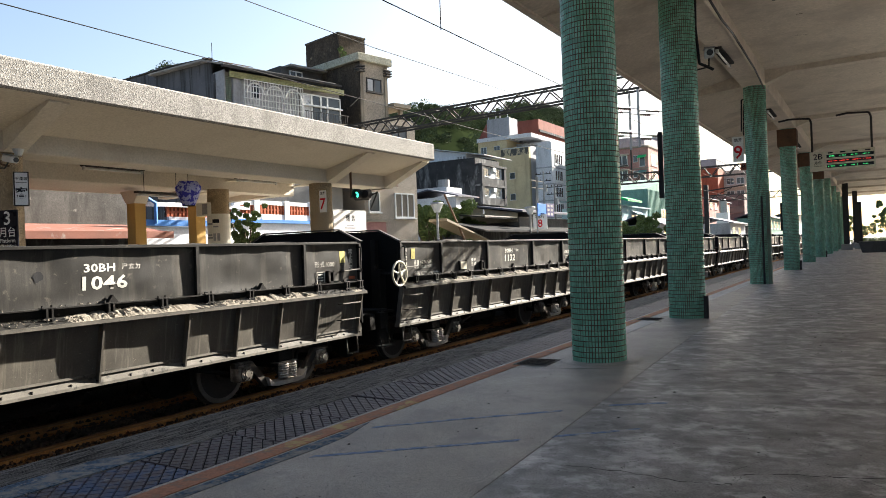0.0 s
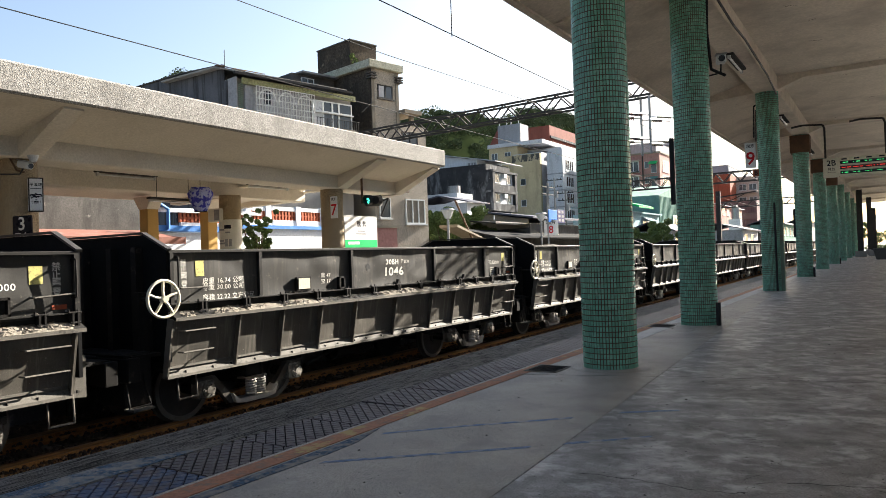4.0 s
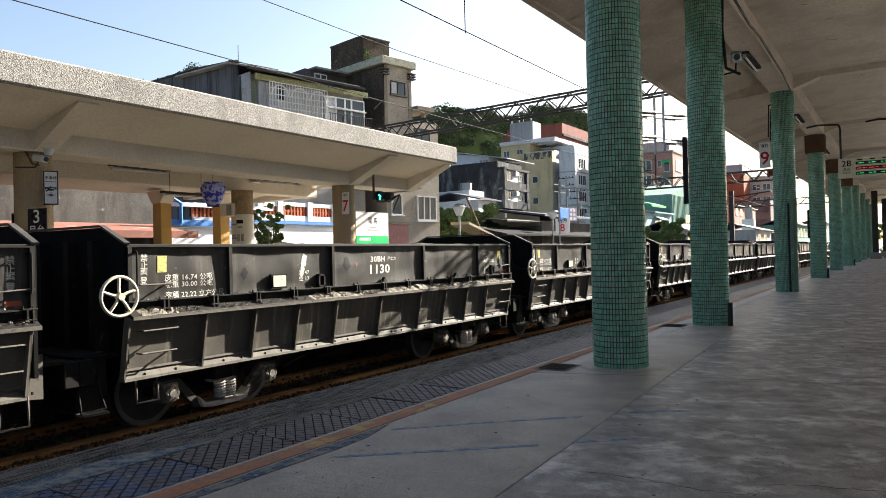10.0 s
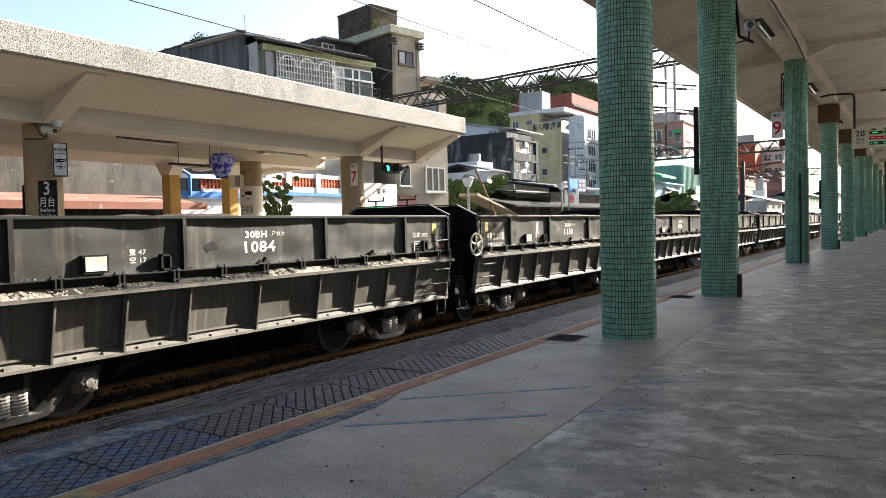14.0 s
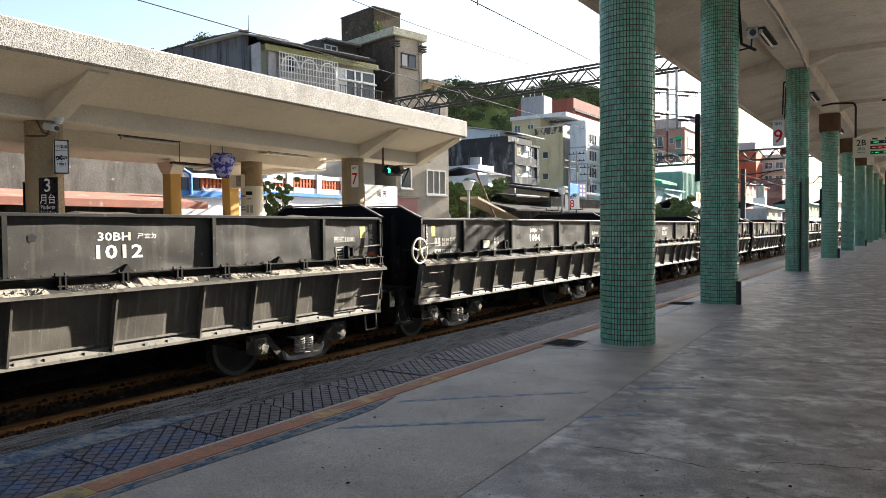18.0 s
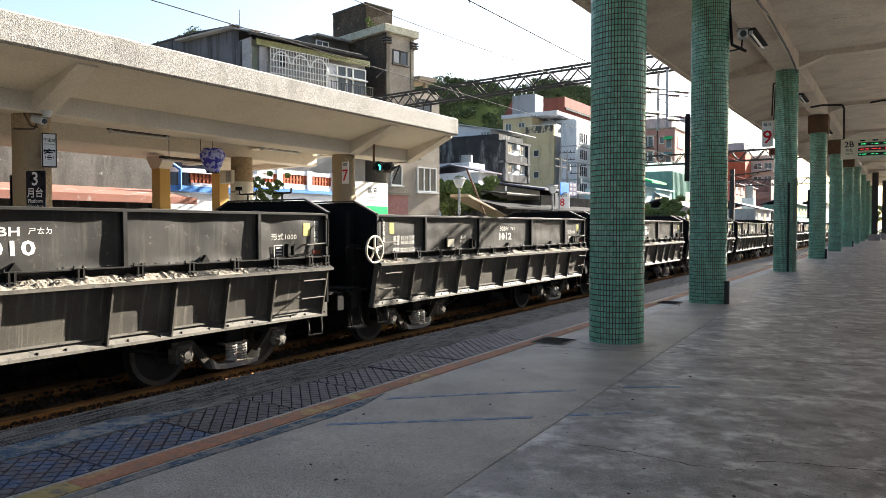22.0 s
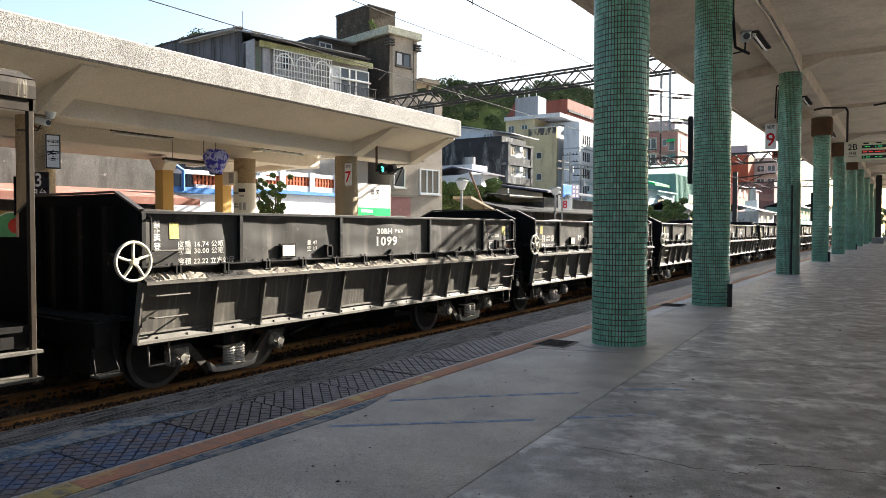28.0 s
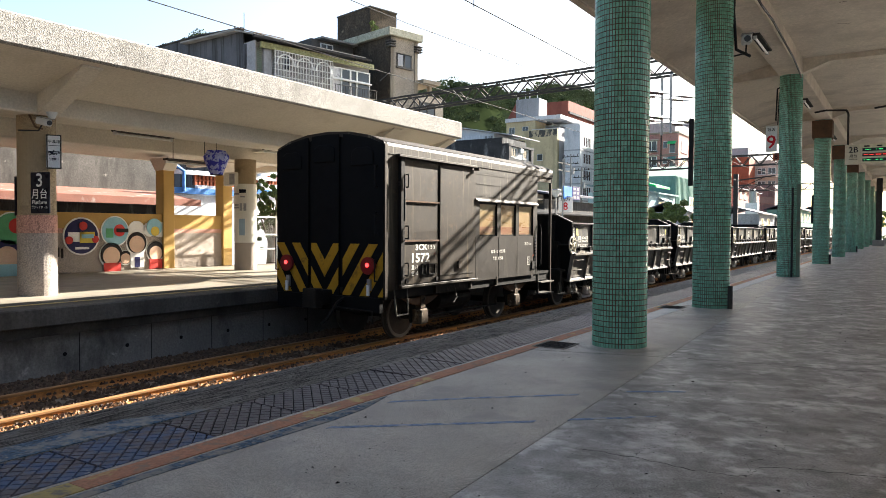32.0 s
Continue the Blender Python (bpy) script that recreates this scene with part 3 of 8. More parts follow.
bm = bmesh.new()
xs = [-10.36, -9.9, -9.55, -9.1, -8.65, -8.2, -7.75, -7.4, -7.0, -6.0, -5.0, -4.24]
zs = [-1.02, -1.04, -1.10, -1.09, -1.09, -1.09, -1.09, -1.03, -1.06, -1.08, -1.08, -1.08]
ys = [-12 + 0.8 * i for i in range(60)] + [40 + 10 * i for i in range(30)]
grid = [[bm.verts.new((x, y, z + 0.03 * noise.noise((x * 3, y * 2, 0)))) for x, z in zip(xs, zs)] for y in ys]
for i in range(len(ys) - 1):
    for j in range(len(xs) - 1):
        bm.faces.new((grid[i][j], grid[i][j + 1], grid[i + 1][j + 1], grid[i + 1][j]))
struct("track_bed", bm, M["ballast_bed"], "rust-stained ballast bed of the tracks", "ballast")


def stones(name, count, x0, x1, y0, y1, zf, lo, hi, material, label, seed=1, dens=1.0):
    rng = random.Random(seed)
    verts, polys = [], []
    shape = [(1, 0, -0.3), (0.2, 1, -0.2), (-0.9, 0.4, -0.3), (-0.5, -0.9, -0.25), (0.5, 0.3, 0.7), (-0.4, -0.1, 0.8)]
    tri = [(0, 1, 4), (1, 2, 5), (1, 5, 4), (2, 3, 5), (3, 0, 4), (3, 4, 5)]
    for i in range(count):
        x, y = rng.uniform(x0, x1), y0 + (y1 - y0) * rng.random() ** dens
        z, s = zf(x, y), rng.uniform(lo, hi)
        a, f = rng.uniform(0, 6.28), rng.uniform(0.6, 1.2)
        n0 = len(verts)
        for p in shape:
            px, py = p[0] * s * rng.uniform(0.7, 1.2), p[1] * s * rng.uniform(0.7, 1.2)
            verts.append((x + px * math.cos(a) - py * math.sin(a), y + px * math.sin(a) + py * math.cos(a), z + p[2] * s * f))
        polys += [tuple(n0 + k for k in t) for t in tri]
    me = bpy.data.meshes.new(name)
    me.from_pydata(verts, [], polys)
    me.materials.append(material)
    ob = new(name, me)
    return tagged(ob, label, "gravel", kind="stuff")


stones("shoulder_gravel", 3200, -8.04, -7.72, 0.5, 30, lambda x, y: -1.0, 0.014, 0.034, M["rust_stone"], "orange-brown rust-stained stones along the rail", 8, 1.6)
stones("ballast_gravel", 16000, -10.3, -7.0, 2.0, 34, lambda x, y: -1.04 if abs(x - TRACK) < 0.5 else (-1.03 if x > -7.75 else -1.0), 0.016, 0.038, M["ballast"], "rust-brown crushed ballast stones beside the rails", 3, 1.8)

# rails and sleepers of the loaded track
RAIL_PROFILE = [(-0.064, 0), (0.064, 0), (0.064, 0.012), (0.016, 0.026), (0.010, 0.04), (0.010, 0.112), (0.034, 0.122), (0.034, 0.146), (0.026, 0.153), (-0.026, 0.153), (-0.034, 0.146), (-0.034, 0.122), (-0.010, 0.112), (-0.010, 0.04), (-0.016, 0.026), (-0.064, 0.012)]
for side in (-1, 1):
    x = TRACK + side * 0.567
    rail = thing("rail", "rusty brown steel running rail on sleepers", "rail", "running rails", pose(x, 0, RAIL - 0.153), "structure")
    part("rail_web", prism(RAIL_PROFILE[:6] + RAIL_PROFILE[13:], -15, 300), M["rust"], rail)
    part("rail_head", prism([(-0.034, 0.122), (-0.010, 0.1121), (0.010, 0.1121), (0.034, 0.122), (0.034, 0.146), (0.026, 0.153), (-0.026, 0.153), (-0.034, 0.146)], -15, 300), M["railhead"], rail)
sleeper_me = None
for i in range(90):
    y = -3 + i * 0.62
    if sleeper_me is None:
        s0 = tagged(part("sleeper", bevelled(prism([(-1.05, -1.19), (1.05, -1.19), (1.0, -1.035), (-1.0, -1.035)], -0.11, 0.11), 0.015), M["sleeper"], at=pose(TRACK, y, -0.04)), "grey-brown concrete sleeper bedded in ballast", "sleeper", "sleepers", "structure")
        sleeper_me = s0
    else:
        o = copy_thing(s0, pose(TRACK + random.uniform(-0.02, 0.02), y, -0.04 + random.uniform(-0.008, 0.008), 0, 0, random.uniform(-1, 1)))

# near platform, its strips running along the edge
EDGE = -4.18
struct("platform_wall", box(EDGE - 0.02, EDGE + 0.3, -70, 160, -1.2, -0.16), M["concrete"], "concrete retaining face of the near platform", "platform wall")
platform = thing("pavement", "worn station platform with painted edge lines", "platform", kind="structure")


def slab(name, pts, z0, z1, material, label="", parent=platform):
    bm = bmesh.new()
    n = len(pts)
    a = [bm.verts.new((x, y, z0)) for x, y in pts]
    b = [bm.verts.new((x, y, z1)) for x, y in pts]
    bm.faces.new(a[::-1]), bm.faces.new(b)
    for i in range(n):
        bm.faces.new((a[i], a[(i + 1) % n], b[(i + 1) % n], b[i]))
    return part(name, bm, material, parent, label)


def joint_x(y):
    return -1.48 - 0.047 * y if y < 9 else -1.903 - 0.043 * (y - 9)


slab("edge_strip", [(EDGE, -70), (-3.62, -70), (-3.62, 160), (EDGE, 160)], -0.16, 0.0, M["asphalt"], "grooved dark asphalt edge strip")
slab("paver_bed", [(-3.62, -70), (-3.13, -70), (-3.13, 160), (-3.62, 160)], -0.16, -0.014, M["joint"], "dark bedding under the pavers")
js = [(joint_x(y), y) for y in (-70, 0, 4, 9, 20, 40, 62)]
slab("apron", [(-3.13, -70)] + js + [(-3.13, 62)], -0.16, 0.0, M["apron"], "grey-brown rough concrete apron")
slab("floor_slab", [(x + 0.012, y) for x, y in js] + [(6.3, 62), (6.3, -70)], -0.16, 0.004, M["floor"], "smooth grey concrete with pale water stains")
slab("joint_filler", [(x - 0.01, y) for x, y in js] + [(x + 0.014, y) for x, y in js[::-1]], -0.1, -0.006, M["joint"])
slab("far_platform", [(-3.13, 62), (6.2, 62), (6.2, 160), (-3.13, 160)], -0.16, 0.0, M["apron"])
for y in (6.1, 15.0, 24.0, 33.0):
    slab("cross_joint", [(-3.1, y), (joint_x(y), y + 0.35), (joint_x(y), y + 0.353), (-3.1, y + 0.003)], 0.0, 0.001, M["joint"], "thin dark joint in the concrete")
    slab("cross_joint", [(joint_x(y) + 0.03, y + 0.36), (6.1, y + 1.5), (6.1, y + 1.503), (joint_x(y) + 0.03, y + 0.363)], 0.0, 0.005, M["joint"], "thin dark joint in the concrete")


def crack(pts, w, seed):
    """A ragged hairline crack: a thin dark sliver lying in the surface."""
    rng = random.Random(seed)
    line = []
    for (xa, ya), (xb, yb) in zip(pts[:-1], pts[1:]):
        n = 7
        for i in range(n):
            t = i / n
            line.append((xa + (xb - xa) * t + rng.uniform(-0.008, 0.008), ya + (yb - ya) * t + rng.uniform(-0.012, 0.012)))
    line.append(pts[-1])
    bm = bmesh.new()
    vs = []
    for i, (x, y) in enumerate(line):
        k = w * (0.3 + rng.random()) * min(1, i, len(line) - 1 - i)
        vs.append((bm.verts.new((x, y - k, 0.0078)), bm.verts.new((x, y + k + 0.0004, 0.0078))))
    for (a, b), (c, d) in zip(vs[:-1], vs[1:]):
        bm.faces.new((a, c, d, b))
    bmesh.ops.recalc_face_normals(bm, faces=bm.faces)
    return part("crack", bm, M["joint"], platform, "ragged dark crack in the concrete")


crack([(-1.39, 3.47), (-1.11, 3.48), (-0.83, 3.45), (-0.64, 3.47), (-0.58, 3.52), (-0.56, 3.67), (-0.37, 3.75), (-0.11, 3.82), (0.4, 4.0)], 0.0035, 4)
crack([(-1.11, 3.48), (-1.12, 3.62), (-1.05, 3.75)], 0.0025, 5)
crack([(-0.37, 3.75), (-0.3, 3.9), (-0.32, 4.15)], 0.002, 7)
crack([(-0.58, 3.52), (-0.62, 3.7), (-0.5, 3.95), (-0.52, 4.2)], 0.002, 8)
crack([(-0.11, 3.82), (0.02, 3.72), (0.2, 3.7), (0.5, 3.6)], 0.002, 9)
crack([(-0.9, 8.4), (0.2, 8.9), (1.2, 8.8)], 0.005, 6)
# painted lines, a film of paint on the concrete
slab("orange_line", [(-3.09, 1.75), (-2.95, 1.75), (-2.95, 60), (-3.09, 60)], 0.0, 0.004, M["orange_line"], "worn orange safety line")
slab("yellow_line", [(-3.09, -70), (-2.95, -70), (-2.95, 1.747), (-3.09, 1.747)], 0.0, 0.004, M["yellow_line"], "worn yellow safety line")
slab("blue_band", [(-2.925, 0.5), (-2.865, 0.5), (-2.862, 2.0), (-2.82, 3.2), (-2.835, 3.5), (-2.925, 3.85)], 0.0, 0.004, M["blue_line"], "faded blue paint band")
slab("blue_band", [(-3.86, 0.5), (-3.63, 0.5), (-3.63, 3.0), (-3.86, 2.5)], 0.0, 0.004, M["blue_line"], "faded blue paint band")
for pts in (((-2.74, 3.04), (-2.29, 3.42), (-1.82, 3.81)), ((-2.82, 3.72), (-2.4, 4.14), (-1.87, 4.61)), ((-1.66, 3.95), (-1.25, 4.31)), ((-1.62, 4.87), (-1.27, 5.1))):
    for (xa, ya), (xb, yb) in zip(pts[:-1], pts[1:]):
        z = 0.0045 if xa < -1.75 else 0.0085
        slab("blue_stroke", [(xa, ya), (xb, yb), (xb, yb + 0.05), (xa, ya + 0.05)], 0.0, z - 0.003, M["blue_faint"], "faded blue paint stroke")
# patchy white band inside the orange line, from the second post onward
slab("white_band", [(-2.92, 8.2), (-2.7, 8.2), (-2.7, 60), (-2.92, 60)], 0.0, 0.004, M["white_line"], "patchy white band along the platform")
# drain gratings set in the apron beside the posts
def drain(y):
    g = thing("drain_grating", "rusty iron drain grating set in the platform", "drain", "platform drains", pose(-2.86, y, 0.004))
    part("frame", box(-0.17, 0.17, -0.2, 0.2, 0, 0.004), M["flange"], g)
    slot = None
    for i in range(9):
        if slot is None:
            slot = part("slot", box(-0.14, 0.14, -0.009, 0.009, 0.004, 0.007), M["joint"], g, at=pose(0, -0.16, 0))
        else:
            again(slot, pose(0, -0.16 + i * 0.04, 0))
drain(6.5)
drain(10.7)

# green tiled posts in one row
POSTS = (6.85, 11.05, 19.7, 28.1, 36.6, 45.2, 53.8, 62.4, 71.0, 79.6)
POST_X = (-2.345, -2.40, -2.44, -2.46, -2.49, -2.50, -2.50, -2.50, -2.50, -2.50)
PR, PTOP = 0.262, 5.0


def tiled_post_mesh():
    verts, polys = [], []
    nu, nv = 54, 96
    h = PTOP / nv
    gu, gv = 0.12, 0.075
    for i in range(nu):
        a0, a1 = 2 * math.pi * (i + gu) / nu, 2 * math.pi * (i + 1 - gu) / nu
        for j in range(nv):
            z0, z1 = (j + gv) * h, (j + 1 - gv) * h
            n0 = len(verts)
            d = random.uniform(0.0, 0.0016)
            for r in (PR - 0.006, PR + d):
                k = 0.0 if r < PR else 0.12
                for a, z in ((a0, z0), (a1, z0), (a1, z1), (a0, z1)):
                    aa = a + ((a0 + a1) / 2 - a) * k
                    zz = z + ((z0 + z1) / 2 - z) * k * 0.6
                    verts.append((r * math.cos(aa), r * math.sin(aa), zz))
            polys += [tuple(n0 + q for q in f) for f in ((4, 5, 6, 7), (0, 1, 5, 4), (1, 2, 6, 5), (2, 3, 7, 6), (3, 0, 4, 7))]
    me = bpy.data.meshes.new("tiles")
    me.from_pydata(verts, [], polys)
    me.materials.append(M["tile"])
    return me


tiles_me = tiled_post_mesh()
core_me = mesh_of("grout_core", tube((0, 0, 0), (0, 0, PTOP + 0.05), PR - 0.004, 54), M["grout"])
foot_me = mesh_of("cement_collar", tube((0, 0, 0.0), (0, 0, 0.008), PR + 0.16, 24, r2=PR + 0.12), M["apron"])
for k, y in enumerate(POSTS):
    p = thing("tiled_post", "round platform post faced with small green glazed tiles", "column", "green posts", pose(POST_X[k], y, 0, 0, 0, random.uniform(0, 90)))
    for nm, me in (("core", core_me), ("tiles", tiles_me), ("cement_collar", foot_me)):
        o = new(nm, me)
        o.parent = p
        if nm == "tiles":
            o["kind"] = "stuff"
    if k in (3, 4, 5):
        part("rusted_collar", box(-0.31, 0.31, -0.31, 0.31, 4.35, 4.95), M["rust_cap"], p, "rusty sheet-metal collar", at=pose(0, 0, 0, 0, 0, -math.degrees(p.rotation_euler.z)))

# near canopy: soffit, edge, long beam and cross ribs
def canopy_near():
    ceil = bmesh.new()
    y0, y1 = -70, 88
    # sloping slab from the long beam out to the edge
    prism([(-4.55, 4.86), (-2.70, 5.34), (-2.70, 5.55), (-4.55, 5.05)], y0, y1, "y", ceil)
    prism([(-2.70, 5.34), (5.6, 5.40), (5.6, 5.55), (-2.70, 5.55)], y0, y1, "y", ceil)
    box(-4.62, -4.5, y0, y1, 4.83, 5.07, ceil)
    return struct("ceiling", ceil, M["soffit"], "stained grey-beige concrete canopy soffit", "canopy")


canopy_near()
struct("canopy_beam", bevelled(box(-2.71, -2.17, -70, 88, 4.98, 5.36), 0.02), M["soffit"], "long painted concrete beam over the posts", "beam")
for y in (-6.0, 2.4) + POSTS[1:]:
    bm = prism([(-2.17, 5.0), (-1.6, 5.22), (5.5, 5.30), (5.5, 5.42), (-2.17, 5.42)], y - 0.16, y + 0.16)
    struct("cross_beam", bm, M["soffit"], "painted concrete rib across the canopy", "beam")
    bm = prism([(-2.71, 5.0), (-4.5, 4.86), (-4.5, 4.95), (-2.71, 5.40)], y - 0.13, y + 0.13)
    struct("cross_bracket", bm, M["soffit"], "tapered concrete bracket carrying the canopy edge", "beam")

rng_f = random.Random(91)
flake = bmesh.new()
for i in range(60):
    x, y = rng_f.uniform(-1.5, 3.0), rng_f.uniform(6, 30)
    zf = 5.34 + (x + 2.70) * 0.06 / 8.3 - 0.004
    a, ln = rng_f.uniform(-0.5, 0.5), rng_f.uniform(0.03, 0.14)
    pts = [(x + ln * k * math.cos(a) + rng_f.uniform(-0.02, 0.02), y + ln * k * math.sin(a) + rng_f.uniform(-0.03, 0.03)) for k in (-1, -0.4, 0.3, 1)]
    up = [flake.verts.new((p, q, zf)) for p, q in pts]
    dn = [flake.verts.new((p, q + rng_f.uniform(0.008, 0.03), zf)) for p, q in pts]
    for k in range(3):
        flake.faces.new((up[k], up[k + 1], dn[k + 1], dn[k]))
fl_ = struct("flaked_paint", flake, M["joint"], "dark flaked spots in the soffit paint", "flaked paint")
fl_["kind"] = "stuff"
grit = []
for i in range(1500):
    x, y = rng_f.uniform(-2.7, 1.2), 2.4 + 11 * rng_f.random() ** 1.6
    r_ = rng_f.uniform(0.002, 0.005) if i > 90 else rng_f.uniform(0.004, 0.014)
    grit.append((x, y, r_))
bm = bmesh.new()
for x, y, r_ in grit:
    vs = [bm.verts.new((x + r_ * rng_f.uniform(0.5, 1.3) * math.cos(a), y + r_ * rng_f.uniform(0.5, 1.3) * math.sin(a), 0.0048 + 0.0 * a)) for a in (0, 1.1, 2.2, 3.3, 4.3, 5.3)]
    c = bm.verts.new((x, y, 0.0048 + r_ * 0.5))
    for k in range(6):
        bm.faces.new((vs[k], vs[(k + 1) % 6], c))
g_ = struct("floor_grit", bm, M["joint"], "dark grit and leaf scraps on the platform", "grit")
g_["kind"] = "stuff"
bm = bmesh.new()
for i in range(2600):
    x, y = rng_f.uniform(EDGE + 0.03, -3.64), 0.6 + 15 * rng_f.random() ** 1.7
    ln, k = rng_f.uniform(0.03, 0.22), rng_f.uniform(0.0012, 0.0035)
    x = round((x - EDGE) / 0.022) * 0.022 + EDGE + rng_f.uniform(-0.004, 0.004)
    bend = rng_f.uniform(-0.008, 0.008)
    vs = [bm.verts.new(p) for p in ((x - k, y, 0.0022), (x + k, y + 0.01, 0.0022), (x + k + bend, y + ln, 0.0022), (x - k * 0.3 + bend, y + ln * 1.1, 0.0022))]
    bm.faces.new(vs)
g_ = struct("brushed_groove", bm, M["joint"], "dark brushed grooves along the asphalt edge strip", "groove")
g_["kind"] = "stuff"
# out of view; added to cut the light reaching the floor from the right
struct("wall_station", box(10.0, 10.4, -70, 120, -1.2, 5.0), M["concrete"], "unseen plain concrete wall added to hold back side light", "wall")

# ---- opposite platform ----
OE = -10.16
opp = bmesh.new()
box(-17.5, OE - 0.22, -70, 22, -1.2, -0.27, opp)
struct("far_platform_wall", opp, M["pit_wall"], "damp-stained concrete face of the far platform", "platform wall")
# coping and corbel share the shade-darkened concrete
struct("far_platform_coping", bevelled(box(OE - 1.0, OE, -70, 46, -0.27, 0.0), 0.02), M["shaded_stained_wall"], "overhanging dark concrete coping", "coping")
struct("far_platform_floor", box(-17.5, OE - 1.0, -70, 46, -0.26, 0.0), M["opp_floor"], "smooth sunlit concrete platform floor", "platform")
struct("far_platform_footing", box(-17.5, OE - 0.22, 22, 46, -1.2, -0.27), M["concrete"], "concrete face of the far platform", "platform wall")
struct("warning_strip", box(OE - 0.62, OE - 0.5, -70, 46, 0.0, 0.004), M["yellow_line"], "worn yellow line on the far platform", "line")
struct("coping_corbel", box(OE - 0.22, OE - 0.12, -70, 22, -0.42, -0.27), M["shaded_stained_wall"], "dark stained concrete corbel under the coping", "coping")
for i in range(12):
    struct("form_joint", box(OE - 0.22, OE - 0.214, 2.4 + i * 1.22, 2.408 + i * 1.22, -1.15, -0.42), M["joint"], "thin shutter joint in the pit wall", "joint")
for i in range(12):
    struct("wall_drain", tube((OE - 0.225, 2.81 + i * 1.01, -0.73), (OE - 0.212, 2.81 + i * 1.01, -0.73), 0.03, 12), M["joint"], "round weep hole in the platform wall", "drain hole")

# far canopy
CE = 17.05
can = bmesh.new()
prof = [(-10.5, 3.66), (-11.95, 3.30), (-11.95, 3.42), (-10.5, 4.0)]
prism(prof, -70, CE, "y", can)
prism([(-12.6, 3.42), (-16.0, 3.40), (-16.0, 3.6), (-12.6, 3.6)], -70, CE, "y", can)
prism([(-16.0, 3.35), (-18.6, 3.10), (-18.6, 3.3), (-16.0, 3.6)], -70, CE, "y", can)
struct("ceiling", can, M["cream"], "cream-painted sloping canopy soffit", "canopy")
struct("canopy_fascia", bevelled(box(-10.6, -10.42, -70, CE + 0.1, 3.66, 4.12), 0.03), M["pebble"], "grey pebble-dash canopy fascia", "fascia")
struct("canopy_roof", prism([(-10.6, 4.1), (-12.3, 3.55), (-18.6, 3.4), (-18.6, 3.5), (-12.3, 3.75), (-10.6, 4.12)], -70, CE), M["concrete"], "weathered concrete canopy roof", "roof")
struct("canopy_beam", bevelled(prism([(-11.9, 2.98), (-12.62, 2.98), (-12.62, 3.5), (-11.9, 3.5)], -70, CE), 0.02), M["cream"], "cream long beam over the columns", "beam")
struct("canopy_beam", bevelled(prism([(-15.6, 3.02), (-16.1, 3.02), (-16.1, 3.5), (-15.6, 3.5)], -70, CE), 0.02), M["cream"], "cream inner beam of the canopy", "beam")
for y in (-1.4, 6.45, 14.4, CE - 0.12):
    struct("canopy_bracket", prism([(-10.6, 3.60), (-11.9, 2.98), (-12.62, 2.98), (-13.4, 3.3), (-15.6, 3.3), (-16.1, 3.05), (-18.5, 3.0), (-18.5, 3.2), (-11.9, 3.45), (-10.6, 3.85)], y - 0.17, y + 0.17), M["cream"], "tapered cream concrete bracket", "beam")

# ---- the goods train ----
PITCH = 10.44


def travel(t):
    u = t / 32.0
    return 0.1398 + u * (38.2034 + u * (40.8197 + u * (-41.6476 + u * (49.6135 - 17.4787 * u))))


def coil(pts, r, n=5):
    """One unbroken wire along the points."""
    bm = bmesh.new()
    loops = []
    for i, p in enumerate(pts):
        a, b = Vector(pts[max(0, i - 1)]), Vector(pts[min(len(pts) - 1, i + 1)])
        d = (b - a).normalized()
        u = d.cross(Vector((0, 0, 1))).normalized()
        w = u.cross(d)
        loops.append([bm.verts.new(Vector(p) + (u * math.cos(6.2832 * k / n) + w * math.sin(6.2832 * k / n)) * r) for k in range(n)])
    for a, b in zip(loops[:-1], loops[1:]):
        for k in range(n):
            bm.faces.new((a[k], a[(k + 1) % n], b[(k + 1) % n], b[k]))
    bmesh.ops.recalc_face_normals(bm, faces=bm.faces)
    return bm


def wheelset(parent, y, r=0.43, face=0.52):
    """An axle with two wheels; its own mesh, so that it can turn."""
    ax = part("wheelset", tube((-1.0, 0, 0), (1.0, 0, 0), 0.07, 10), M["under"], parent, at=pose(0, y, r))
    for s in (-1, 1):
        bm = tube((s * 0.50, 0, 0), (s * 0.53, 0, 0), r + 0.025, 32)
        tube((s * 0.53, 0, 0), (s * 0.62, 0, 0), r, 32, bm)
        part("wheel", bm, M["wheel"], ax)
        bm = bmesh.new()
        n = 32
        va, vb, vc, vd = [], [], [], []
        for i in range(n):
            a = 2 * math.pi * i / n
            for lst, rr, xx in ((va, r, 0.6), (vb, r, 0.625), (vc, r - 0.06, 0.625), (vd, r - 0.075, 0.605)):
                lst.append(bm.verts.new((s * xx, rr * math.cos(a), rr * math.sin(a))))
        for i in range(n):
            j = (i + 1) % n
            for p, q in ((va, vb), (vb, vc), (vc, vd)):
                bm.faces.new((p[i], p[j], q[j], q[i]))
        bmesh.ops.recalc_face_normals(bm, faces=bm.faces)
        part("tyre", bm, M["tyre"], ax)
        part("wheel_boss", tube((s * 0.62, 0, 0), (s * 0.66, 0, 0), 0.12, 14), M["wheel"], ax)
    return ax


